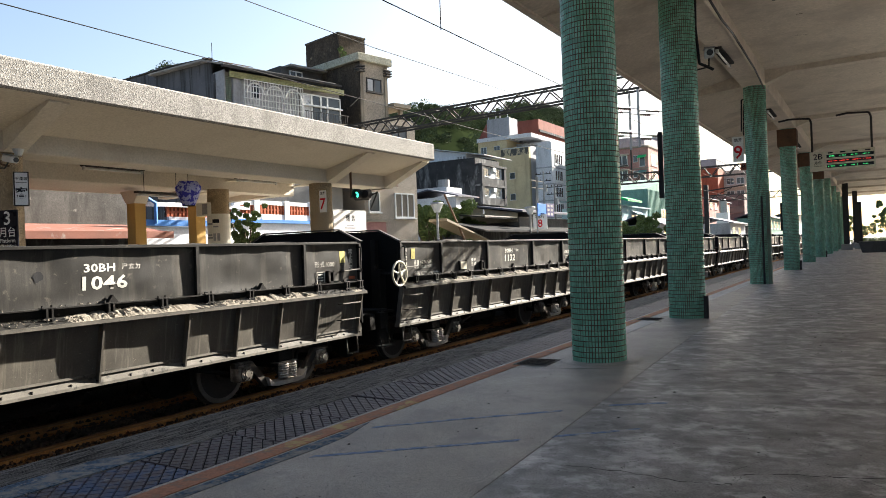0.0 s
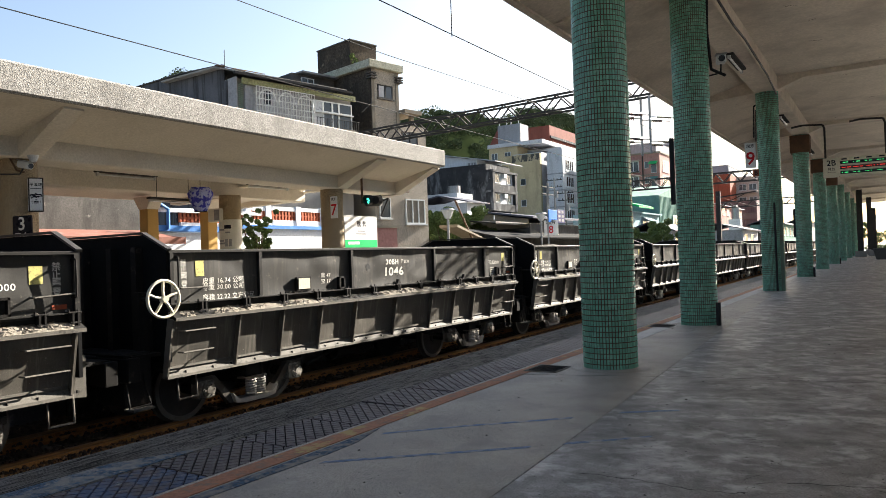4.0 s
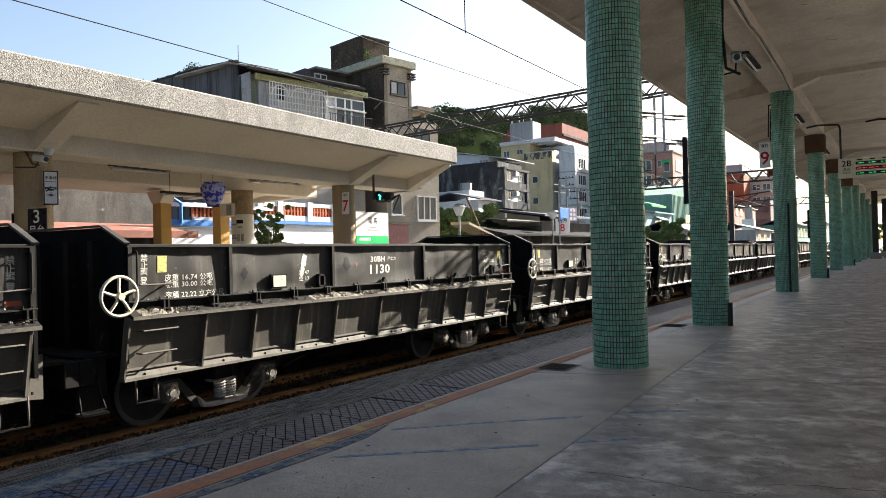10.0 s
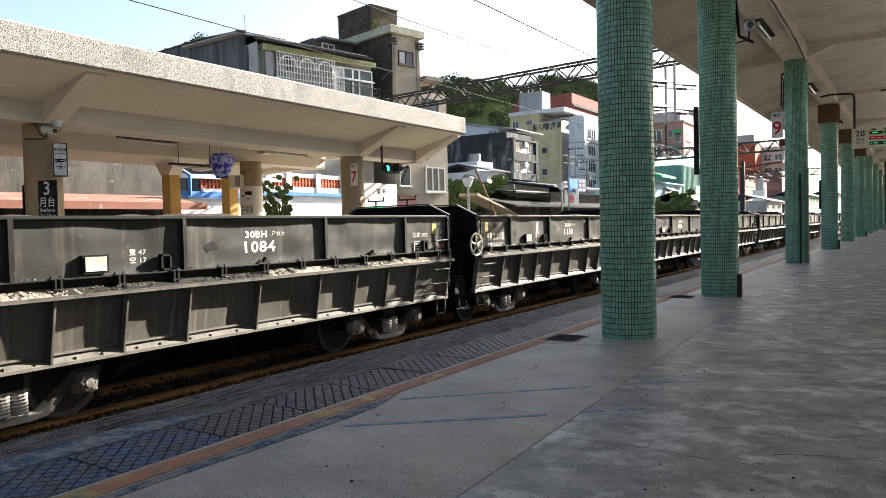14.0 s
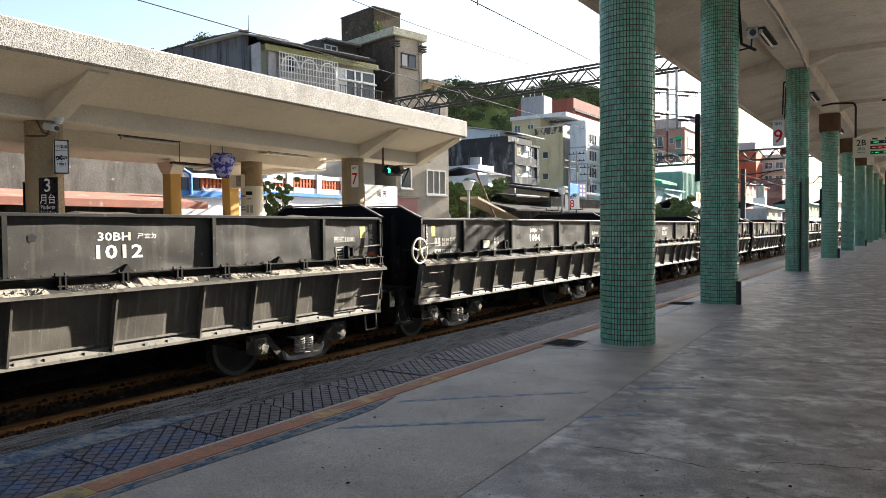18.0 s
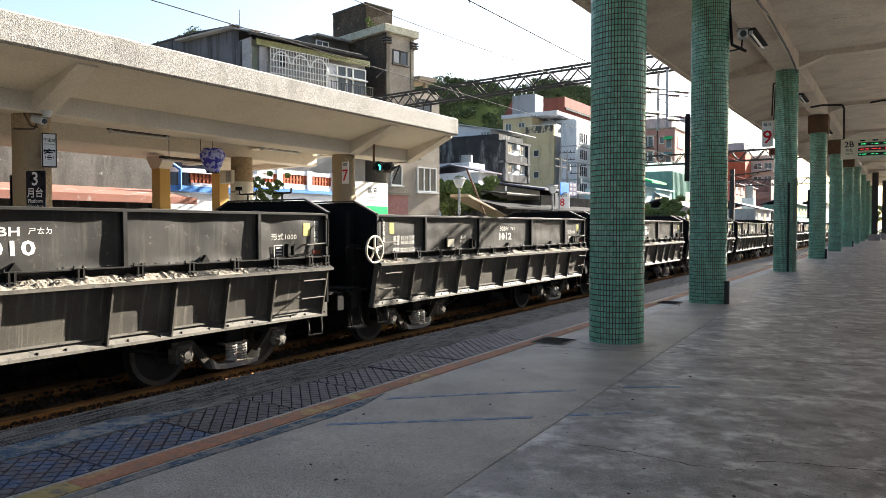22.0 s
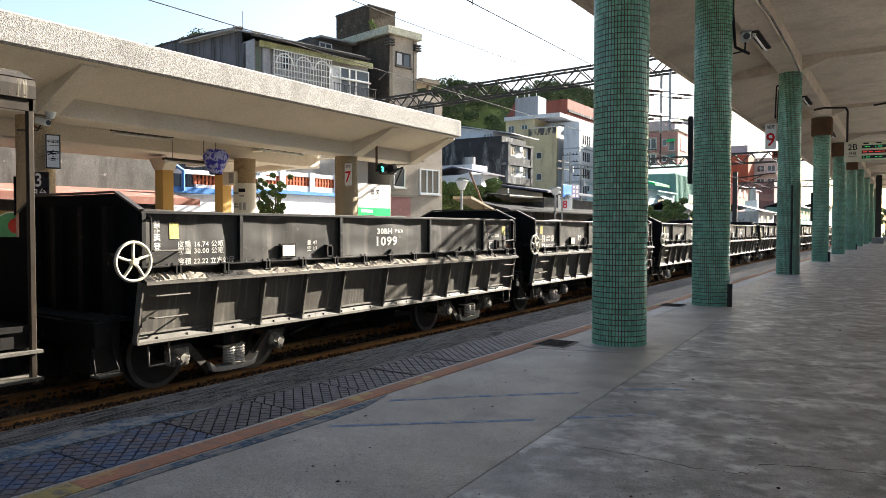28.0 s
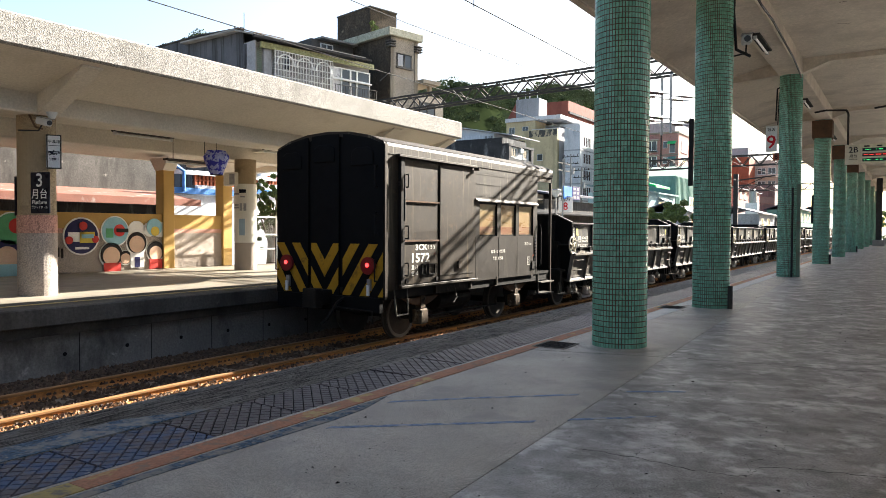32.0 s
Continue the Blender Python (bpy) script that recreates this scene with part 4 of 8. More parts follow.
def bogie(parent, y):
    """An arch-bar bogie: cranked bars between the axle boxes carry a spring seat with two coil springs."""
    b = part("bogie", box(-1.02, 1.02, -0.16, 0.16, 0.42, 0.60), M["under"], parent, at=pose(0, y, 0))
    for s in (-1, 1):
        x0, x1 = sorted((s * 1.0, s * 1.09))
        for k in (-1, 1):
            bm = prism([(k * 0.98, 0.60), (k * 0.66, 0.60), (k * 0.36, 0.27), (k * 0.36, 0.19), (k * 0.43, 0.19), (k * 0.70, 0.50), (k * 0.98, 0.53)], x0, x1, "x")
            part("arch_bar", bevelled(bm, 0.006), M["under_dusty"], b)
            bm = prism([(k * 0.98, 0.66), (k * 0.62, 0.68), (k * 0.26, 0.74), (k * 0.26, 0.69), (k * 0.62, 0.61), (k * 0.98, 0.61)], x0 + 0.01, x1 - 0.01, "x")
            part("top_arm", bm, M["under"], b)
            bm = bevelled(box(*sorted((s * 0.92, s * 1.12)), k * 0.81 - 0.12, k * 0.81 + 0.12, 0.33, 0.56), 0.02)
            tube((s * 1.12, k * 0.81, 0.44), (s * 1.15, k * 0.81, 0.44), 0.10, 18, bm)
            tube((s * 1.15, k * 0.81, 0.44), (s * 1.17, k * 0.81, 0.44), 0.05, 12, bm)
            for q in range(6):
                a = q * math.pi / 3
                tube((s * 1.148, k * 0.81 + 0.075 * math.cos(a), 0.44 + 0.075 * math.sin(a)), (s * 1.168, k * 0.81 + 0.075 * math.cos(a), 0.44 + 0.075 * math.sin(a)), 0.014, 6, bm)
            part("axle_box", bm, M["bogie"], b)
        bm = prism([(-0.42, 0.33), (-0.36, 0.19), (-0.20, 0.165), (0.20, 0.165), (0.36, 0.19), (0.42, 0.33), (0.30, 0.235), (-0.30, 0.235)], x0 - 0.03, x1 + 0.06, "x")
        part("spring_seat", bevelled(bm, 0.006), M["spring"], b, "spring seat in a pale colour for its sunlight")
        part("bolster_end", bevelled(box(x0 - 0.02, x1 + 0.06, -0.20, 0.20, 0.475, 0.50), 0.006), M["bogie"], b)
        part("bolster_block", bevelled(box(x0, x1 + 0.02, -0.15, 0.15, 0.50, 0.66), 0.01), M["under"], b)
        for k in (-0.085, 0.085):
            pts = [(s * 1.13 + 0.065 * math.cos(q * 0.62), k + 0.065 * math.sin(q * 0.62), 0.25 + q * 0.0034) for q in range(66)]
            part("coil_spring", coil(pts, 0.017), M["spring"], b, "coil spring in a pale colour for its sunlight")
    sets = [wheelset(b, dy) for dy in (-0.81, 0.81)]
    return b, sets


RIBS_UP = (0.19, 1.63, 3.62, 6.10, 8.10, 9.45)
RIBS_LOW = (0.13, 1.19, 2.0, 2.81, 3.64, 4.74, 5.9, 6.73, 7.53, 8.34, 9.39)
Y0, Y1 = 0.15, 9.48
TOP = 2.215      # upper edge of the side sheets
CH0 = 1.21      # foot of the sloping chute sheets


def dent(y, u, t, seed, depth):
    edge = max(0.0, min(1, 5 * u, 5 * (1 - u), 5 * t + 0.15, 5 * (1 - t) + 0.15))
    crease = abs(noise.noise((y * 0.9 + seed * 5, t * 0.8, seed * 1.7)))
    return depth * edge * (noise.noise((y * 1.5 + seed * 9, t * 1.4, seed * 3.3)) * 1.2 - 0.3 - 0.8 * max(0, 0.25 - crease) + 0.3 * noise.noise((y * 4 + seed, t * 2.5, seed)))


def dented(x0, z0, x1, z1, y0, y1, seed, depth=0.02, ny=26, nz=12):
    """A hammered steel sheet between two ribs."""
    bm = bmesh.new()
    rows = []
    for j in range(nz + 1):
        t = j / nz
        rows.append([bm.verts.new((x0 + (x1 - x0) * t + dent(y0 + (y1 - y0) * i / ny, i / ny, t, seed, depth), y0 + (y1 - y0) * i / ny, z0 + (z1 - z0) * t)) for i in range(ny + 1)])
    for j in range(nz):
        for i in range(ny):
            bm.faces.new((rows[j][i], rows[j][i + 1], rows[j + 1][i + 1], rows[j + 1][i]))
    return bm


UPPER_DEPTH = 0.02


def sheet_x(seed, y, z):
    """Where the dented upper sheet of a wagon lies."""
    for k, (a, b) in enumerate(zip(RIBS_UP[:-1], RIBS_UP[1:])):
        if a <= y <= b:
            u, t = (y - a) / (b - a) * 26, (z - 1.56) / (TOP - 1.56) * 12
            i, j = min(25, int(u)), min(11, max(0, int(t)))
            fu, ft = u - i, t - j
            def at_(p, q):
                return dent(a + (b - a) * p / 26, p / 26, q / 12, seed + k, UPPER_DEPTH)
            return 1.27 + (at_(i, j) * (1 - fu) + at_(i + 1, j) * fu) * (1 - ft) + (at_(i, j + 1) * (1 - fu) + at_(i + 1, j + 1) * fu) * ft
    return 1.27


def painted(body, size, w, seed, y, z, width=1.0, label=""):
    """Stencilled letters that follow the dents of the sheet."""
    ob = lettering(body, size, M["white"], w, to_x(0, y, z), width=width, label=label, bold=0.026 if size > 0.12 else 0.008, spacing=1.06)
    for v in ob.data.vertices:
        v.co.z = sheet_x(seed, y + v.co.x, z + v.co.y) + 0.002
    return ob


def stuck(name, w, seed, y0, y1, z0, z1, key, label="", t=0.004):
    """A thin label or patch on the sheet."""
    bm = bmesh.new()
    n = 4
    rows = [[bm.verts.new((sheet_x(seed, y0 + (y1 - y0) * i / n, z0 + (z1 - z0) * j / n) + t, y0 + (y1 - y0) * i / n, z0 + (z1 - z0) * j / n)) for i in range(n + 1)] for j in range(n + 1)]
    for j in range(n):
        for i in range(n):
            bm.faces.new((rows[j][i], rows[j][i + 1], rows[j + 1][i + 1], rows[j + 1][i]))
    return part(name, bm, M[key], w, label)


def dust_ridge(seed, y0, y1):
    """A lumpy bank of dust lying along the ledge."""
    bm = bmesh.new()
    n = int((y1 - y0) / 0.035)
    rows = []
    for i in range(n + 1):
        y = y0 + (y1 - y0) * i / n
        h = max(0.0, 0.34 + 1.5 * noise.noise((y * 1.1, seed * 3.1, 0))) * min(1, i / 4, (n - i) / 4)
        h *= 0.7 + 1.0 * noise.noise((y * 9, seed, 2)) + 0.9 * noise.noise((y * 24, seed, 5))
        h = max(0, min(1.1, h)) * 0.05 - 0.004
        rows.append([bm.verts.new((1.285, y, 1.502 + h * 0.8)), bm.verts.new((1.325 + 0.012 * noise.noise((y * 20, 1, seed)), y, 1.482 + h * (0.9 + 0.5 * noise.noise((y * 30, 3, seed))))), bm.verts.new((1.375 + 0.012 * noise.noise((y * 22, 4, seed)), y, 1.455 + h * (0.85 + 0.5 * noise.noise((y * 34, 7, seed))))), bm.verts.new((1.425 + 0.006 * noise.noise((y * 26, 9, seed)), y, 1.428 + h * 0.3))])
    for a, b in zip(rows[:-1], rows[1:]):
        for k in range(3):
            bm.faces.new((a[k], a[k + 1], b[k + 1], b[k]))
    bmesh.ops.recalc_face_normals(bm, faces=bm.faces)
    return bm


def dirt_line(seed, y0, y1, xf, zf, count, lo, hi):
    rng = random.Random(seed)
    bm = bmesh.new()
    for i in range(count):
        y = rng.uniform(y0, y1)
        if noise.noise((y * 1.3, seed * 7.0, 0)) < -0.15:
            continue
        s = rng.uniform(lo, hi)
        x, z = xf(rng), zf(rng)
        v = [bm.verts.new((x + s * a * rng.uniform(0.6, 1.2), y + s * b * rng.uniform(0.7, 1.4), z + s * c * rng.uniform(0.7, 1.2))) for a, b, c in ((1, 0.2, -0.5), (0.1, 1, -0.5), (-0.9, 0, -0.5), (0, -1, -0.5), (0.4, 0.5, 0.45), (-0.4, -0.35, 0.55))]
        for f in ((0, 1, 4), (1, 2, 5), (1, 5, 4), (2, 3, 5), (3, 0, 4), (3, 4, 5)):
            bm.faces.new([v[q] for q in f])
    return bm


def hopper(number, label, seed, near=True):
    w = thing("hopper_wagon", label, "freight wagon", "hopper wagons")
    sets = []
    # upper box: sheets on both sides, ends with a raised gable
    for s in (1, -1):
        for k, (a, b) in enumerate(zip(RIBS_UP[:-1], RIBS_UP[1:])):
            if s > 0:
                part("side_sheet", dented(1.27, 1.56, 1.27, TOP, a, b, seed + k, UPPER_DEPTH), M["wagon"], w, smooth=True)
                part("chute_sheet", dented(CH0, 0.74, 1.325, 1.42, a, b, seed + k + 20, 0.014, 24, 8), M["wagon_low"], w, smooth=True)
            else:
                part("side_sheet", box(-1.28, -1.27, a, b, 1.56, TOP), M["wagon"], w)
                part("chute_sheet", prism([(-CH0, 0.74), (-1.325, 1.42), (-1.305, 1.42), (-CH0 + 0.02, 0.74)], a, b), M["wagon_low"], w)
        for y in RIBS_UP:
            x0, x1 = sorted((s * 1.262, s * 1.322))
            part("upper_rib", prism([(x0, 1.57), (x1, 1.57), (x1, TOP), (x0, TOP)], y - 0.025, y + 0.025), M["rib_black"], w)
        for y in RIBS_LOW:
            bm = prism([(s * (CH0 - 0.03), 0.73), (s * (CH0 + 0.06), 0.73), (s * 1.40, 1.41), (s * 1.30, 1.43)], y - 0.012, y + 0.012)
            part("lower_rib", bm, M["wagon_low"], w)
        x0, x1 = sorted((s * 1.22, s * 1.318))
        part("rim", bevelled(box(x0, x1, Y0, Y1, TOP - 0.005, TOP + 0.035), 0.006), M["rib_black"], w, "black top rim")
        part("sill_angle", prism([(s * 1.24, 1.602), (s * 1.345, 1.602), (s * 1.345, 1.588), (s * 1.27, 1.584), (s * 1.27, 1.50), (s * 1.24, 1.50)], Y0, Y1), M["rib_black"], w, "black angle iron under the side sheets")
        part("ledge", prism([(s * 1.24, 1.505), (s * 1.29, 1.50), (s * 1.42, 1.432), (s * 1.42, 1.395), (s * 1.24, 1.395)], Y0, Y1), M["rib_black"], w, "dusty ledge over the chute doors")
        # thin strip, paler than the ledge behind it
        part("ledge_lip", box(*sorted((s * 1.42, s * 1.424)), Y0, Y1, 1.393, 1.434), M["flange"], w, "pale outer edge of the ledge")
        bm = prism([(s * (CH0 - 0.05), 0.745), (s * (CH0 + 0.005), 0.745), (s * (CH0 + 0.015), 0.79), (s * (CH0 + 0.055), 0.728), (s * (CH0 + 0.06), 0.695), (s * (CH0 - 0.05), 0.695)], Y0 - 0.02, Y1 - 0.08)
        part("bottom_flange", bm, M["flange"], w, "pale scuffed bottom flange")
    if near:
        part("dust_bank", dust_ridge(seed, Y0 + 0.1, Y1 - 0.1), M["dust"], w, "bank of pale quarry dust on the ledge")
        part("chip_spill", dirt_line(seed, Y0 + 0.1, Y1 - 0.1, lambda r: r.uniform(1.30, 1.415), lambda r: r.uniform(1.445, 1.50), 900, 0.006, 0.02), M["dust"], w, "pale stone chips on the ledge")["kind"] = "stuff"
        part("spilt_stone", dirt_line(seed + 5, Y0 + 0.1, Y1 - 0.1, lambda r: r.uniform(1.28, 1.33), lambda r: r.uniform(1.61, 1.625), 90, 0.007, 0.02), M["dust"], w)["kind"] = "stuff"
    # hinges of the doors
    hinge = None
    for y in (0.62, 1.34, 2.05, 2.75, 3.45, 4.15, 4.85, 5.55, 6.25, 6.95, 7.65, 8.35, 9.05, 9.4):
        if hinge is None:
            bm = bevelled(box(1.28, 1.36, -0.075, 0.075, 1.595, 1.609), 0.004)
            box(1.30, 1.372, -0.04, -0.018, 1.46, 1.60, bm), box(1.30, 1.372, 0.018, 0.04, 1.46, 1.60, bm)
            tube((1.36, -0.055, 1.495), (1.36, 0.055, 1.495), 0.013, 8, bm)
            for q in (-0.05, 0.05):
                tube((1.315, q, 1.605), (1.315, q, 1.635), 0.011, 6, bm)
            hinge = part("hinge", bm, M["under"], w, at=pose(0, y, 0))
        else:
            again(hinge, pose(0, y, 0))
    if near:
        # weld beads framing each chute door, stone scratches and bolts along the flange
        for a, b in zip(RIBS_LOW[:-1], RIBS_LOW[1:]):
            fx = lambda z: CH0 + (1.325 - CH0) * (z - 0.74) / 0.68
            bm = prism([(fx(0.81) + 0.002, 0.81), (fx(0.81) + 0.02, 0.81), (fx(0.835) + 0.012, 0.835), (fx(0.835) + 0.002, 0.835)], a + 0.03, b - 0.03)
            prism([(fx(0.80) + 0.004, 0.80), (fx(0.80) + 0.012, 0.80), (fx(1.38) + 0.010, 1.38), (fx(1.38) + 0.002, 1.38)], a + 0.02, a + 0.034, "y", bm)
            part("weld_bead", bm, M["flange"], w, "pale rubbed weld bead")
        rs = random.Random(seed * 13)
        bm = bmesh.new()
        for i in range(260):
            y, u = rs.uniform(Y0 + 0.1, Y1 - 0.1), rs.random() ** 1.4
            z = 0.80 + 0.56 * u
            x = CH0 + (1.325 - CH0) * (z - 0.74) / 0.68 + 0.006
            ln, a = rs.uniform(0.003, 0.012) * (3 if rs.random() < 0.08 else 1), rs.uniform(-1.4, 1.4)
            dy, dz = ln * math.cos(a), ln * math.sin(a)
            k = rs.uniform(0.0015, 0.004)
            vs = [bm.verts.new((x + 0.169 * q[1], y + q[0], z + q[1])) for q in ((-dy, -dz), (k * math.sin(a), -k * math.cos(a)), (dy, dz), (-k * math.sin(a), k * math.cos(a)))]
            bm.faces.new(vs)
        part("dust_fleck", bm, M["dust"], w, "pale flecks of stone dust")["kind"] = "stuff"
        bolt = None
        for i in range(26):
            y = Y0 + 0.25 + i * 0.36 + (0.06 if i % 2 else 0)
            if bolt is None:
                bolt = part("bolt", tube((CH0 + 0.04, 0, 0.735), (CH0 + 0.04, 0, 0.765), 0.012, 6), M["under"], w, at=pose(0, y, 0))
            else:
                again(bolt, pose(0, y, 0))
    if near:
        for x in (-0.42, 0.36) if number in ("1084", "1010") else ():
            hk = pipe([(x, Y1, 2.44), (x, Y1, 2.58)], 0.016)
            pipe([(x - 0.2, Y1, 2.66), (x - 0.19, Y1, 2.58), (x + 0.19, Y1, 2.58), (x + 0.2, Y1, 2.66)], 0.014, 6, hk)
            part("sheet_hook", hk, M["under"], w, "black forked hook on the end wall")
    # ends: upper wall with gable, slope sheet, sill, posts
    for y, d in ((Y0, 1), (Y1, -1)):
        bm = prism([(-1.30, 0.9), (1.30, 0.9), (1.30, 2.245), (0.86, 2.45), (-0.86, 2.45), (-1.30, 2.245)], y - 0.02, y + 0.02)
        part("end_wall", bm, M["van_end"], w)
        bm = bmesh.new()
        for p, q in (((1.33, 2.255), (0.86, 2.47)), ((0.86, 2.47), (-0.86, 2.47)), ((-0.86, 2.47), (-1.33, 2.255))):
            beam((p[0], y, p[1]), (q[0], y, q[1]), 0.07, 0.025, bm)
        part("gable_rim", bm, M["wagon"], w, "black gable rim")
        part("end_sill", bevelled(box(-1.2, 1.2, y - d * 0.42 - 0.08, y - d * 0.42 + 0.08, 0.72, 1.0), 0.01), M["under"], w)
        for x in (-0.8, -0.3, 0.3, 0.8):
            part("end_post", box(x - 0.05, x + 0.05, min(y, y - d * 0.12), max(y, y - d * 0.12), 0.95, 2.3), M["under"], w)
        part("end_deck", box(-1.15, 1.15, min(y - d * 0.42, y), max(y - d * 0.42, y), 0.98, 1.02), M["under"], w)
        bm = box(-0.1, 0.1, y - d * 0.62, y - d * 0.36, 0.72, 0.96) if d > 0 else box(-0.1, 0.1, y - d * 0.36, y - d * 0.62, 0.72, 0.96)
        tube((0, y - d * 0.6, 0.84), (0, y - d * 0.56, 0.84), 0.16, 8, bm)
        part("coupler", bm, M["under"], w, "black iron automatic coupler")
    # pale colour stands for sunlight on the end sheet's edge
    part("corner_plate", prism([(Y1 - 0.07, 0.68), (Y1 + 0.13, 0.66), (Y1 + 0.13, 1.12), (Y1 + 0.03, 1.12)], 1.16, 1.175, "x"), M["flange"], w, "corner plate in a pale colour for its lit edge")
    part("centre_sill", box(-0.28, 0.28, Y0 - 0.3, Y1 + 0.3, 0.62, 0.95), M["under"], w)
    part("hopper_floor", prism([(-1.16, 0.80), (0, 1.2), (1.16, 0.80), (1.12, 0.76), (0, 1.12), (-1.12, 0.76)], Y0, Y1), M["under"], w)
    part("brake_reservoir", tube((0.55, 3.9, 0.55), (0.55, 4.9, 0.55), 0.17, 14), M["under"], w)
    part("brake_rigging", pipe([(0.9, 2.9, 0.45), (0.9, 3.6, 0.62), (0.9, 6.2, 0.62), (0.9, 6.9, 0.45)], 0.03), M["under"], w)
    # heaped load
    rng = random.Random(seed * 3 + 1)
    bm = bmesh.new()
    ny, nx = 40, 10
    rows = [[bm.verts.new((-1.25 + 2.5 * i / nx, Y0 + 0.03 + (Y1 - Y0 - 0.06) * j / ny, 2.08 + 0.16 * math.sin(math.pi * i / nx) + 0.10 * noise.noise((i * 0.5, j * 0.35, seed)) + rng.uniform(0, 0.03))) for i in range(nx + 1)] for j in range(ny + 1)]
    for j in range(ny):
        for i in range(nx):
            bm.faces.new((rows[j][i], rows[j][i + 1], rows[j + 1][i + 1], rows[j + 1][i]))
    load = part("load", bm, M["load"], w, "heap of dark quarry spoil")
    part("load_rubble", dirt_line(seed + 11, Y0 + 0.1, Y1 - 0.1, lambda r: r.uniform(0.6, 1.18), lambda r: r.uniform(2.18, 2.235), 130, 0.015, 0.04), M["load"], w)["kind"] = "stuff"
    # hand brake wheel on its bracket, at the tail corner
    hw = part("brake_wheel", ring(0.218, 0.019, 32, 8), M["cream_paint"], w, "cream-painted hand brake wheel", at=pose(1.40, 0, 1.67), smooth=True)
    part("hub", tube((-0.03, 0, 0), (0.05, 0, 0), 0.04, 12), M["cream_paint"], hw)
    for i in range(5):
        a = math.pi / 2 + 2 * math.pi * i / 5
        pts = [(0, 0.03 * math.cos(a), 0.03 * math.sin(a)), (0, 0.10 * math.cos(a + 0.07), 0.10 * math.sin(a + 0.07)), (0, 0.215 * math.cos(a), 0.215 * math.sin(a))]
        part("spoke", pipe(pts, 0.017, 6), M["cream_paint"], hw)
    part("brake_shaft", pipe([(1.40, 0, 1.67), (0.95, 0, 1.67)], 0.025), M["under"], w)
    part("brake_bracket", box(0.9, 1.0, -0.05, 0.2, 1.0, 1.75), M["under"], w)
    part("brake_box", bevelled(box(0.55, 1.12, -0.34, 0.02, 0.42, 1.05), 0.02), M["under"], w)
    part("foot_step", pipe([(1.08, -0.10, 0.98), (1.16, -0.10, 0.62), (1.2, -0.06, 0.44), (1.2, -0.34, 0.42), (1.08, -0.34, 0.98)], 0.012), M["under"], w)
    part("step_plate", box(1.12, 1.3, -0.36, -0.08, 0.40, 0.425), M["flange"], w)
    for y in (Y0 + 0.16, Y1 - 0.32):
        part("stirrup", pipe([(1.2, y, 0.72), (1.22, y, 0.42), (1.22, y + 0.28, 0.42), (1.2, y + 0.28, 0.72)], 0.013), M["flange"], w, "dusty foot stirrup")
    if near:
        def grab(y, z, x, ln):
            return part("grab_iron", pipe([(x - 0.03, y, z), (x + 0.07, y, z), (x + 0.07, y + ln, z), (x - 0.03, y + ln, z)], 0.011), M["flange"], w)
        for y in (Y0 + 0.14, Y1 - 0.62):
            grab(y, 1.26, 1.33, 0.46), grab(y, 1.0, 1.29, 0.46)
        part("grab_iron", pipe([(1.25, 0.25, 2.16), (1.36, 0.25, 2.16), (1.36, 0.25, 1.72), (1.25, 0.25, 1.72)], 0.013), M["under"], w)
        part("grab_iron", pipe([(1.25, 0.30, 1.78), (1.35, 0.30, 1.78), (1.35, 0.70, 1.78), (1.25, 0.70, 1.78)], 0.011), M["flange"], w)
        part("grab_iron", pipe([(1.25, 9.42, 2.16), (1.36, 9.42, 2.16), (1.36, 9.42, 1.76), (1.25, 9.42, 1.76)], 0.013), M["under"], w)
        part("grab_iron", pipe([(1.25, 8.98, 1.78), (1.35, 8.98, 1.78), (1.35, 9.40, 1.80), (1.25, 9.40, 1.80)], 0.011), M["flange"], w)
        # card holders and brackets
        ch = part("card_holder", box(1.27, 1.315, 2.34, 2.64, 1.63, 1.83), M["under"], w)
        part("card", box(1.315, 1.323, 2.37, 2.61, 1.655, 1.81), M["cream_paint"], ch, "weathered white card")
        for y in (3.28, 8.62):
            bm = bmesh.new()
            for a, b, c, d in ((y, y + 0.025, 1.61, 1.80), (y + 0.115, y + 0.14, 1.61, 1.80), (y, y + 0.14, 1.61, 1.635), (y, y + 0.14, 1.775, 1.80)):
                box(1.27, 1.33, a, b, c, d, bm)
            part("placard_bracket", bm, M["under"], w)
        hk = part("hook", prism([(-0.07, 0), (0.07, 0), (0, 0.09)], 1.27, 1.33, "x"), M["under"], w, at=pose(0, 4.9, 1.6))
        again(hk, pose(0, 7.2, 1.6), w)
        painted("30BH", 0.125, w, seed, 4.79, 1.995, width=1.35)
        painted("ㄕㄊㄉ", 0.075, w, seed, 5.19, 2.0, width=1.1)
        painted(number, 0.205, w, seed, 4.83, 1.825, width=1.42, label="white stencilled wagon number")
        painted("皮重 16.74 公噸", 0.088, w, seed, 1.025, 1.845, width=1.12)
        painted("載重 30.00 公噸", 0.088, w, seed, 1.025, 1.762, width=1.12)
        painted("容積 22.22 立方公尺", 0.088, w, seed, 1.115, 1.635, width=1.08)
        painted("重 47", 0.08, w, seed, 3.03, 1.832, width=1.15)
        painted("空 17", 0.08, w, seed, 3.03, 1.742, width=1.15)
        painted("形式1000", 0.10, w, seed, 8.61, 1.895, width=1.15)
        for y in (0.40, 9.26):
            for k, ch_ in enumerate("禁止攀登"):
                painted(ch_, 0.098, w, seed, y, 2.085 - k * 0.088)
        stuck("yellow_label", w, seed, 0.575, 0.705, 1.916, 2.112, "yellow_label", "yellow warning label")
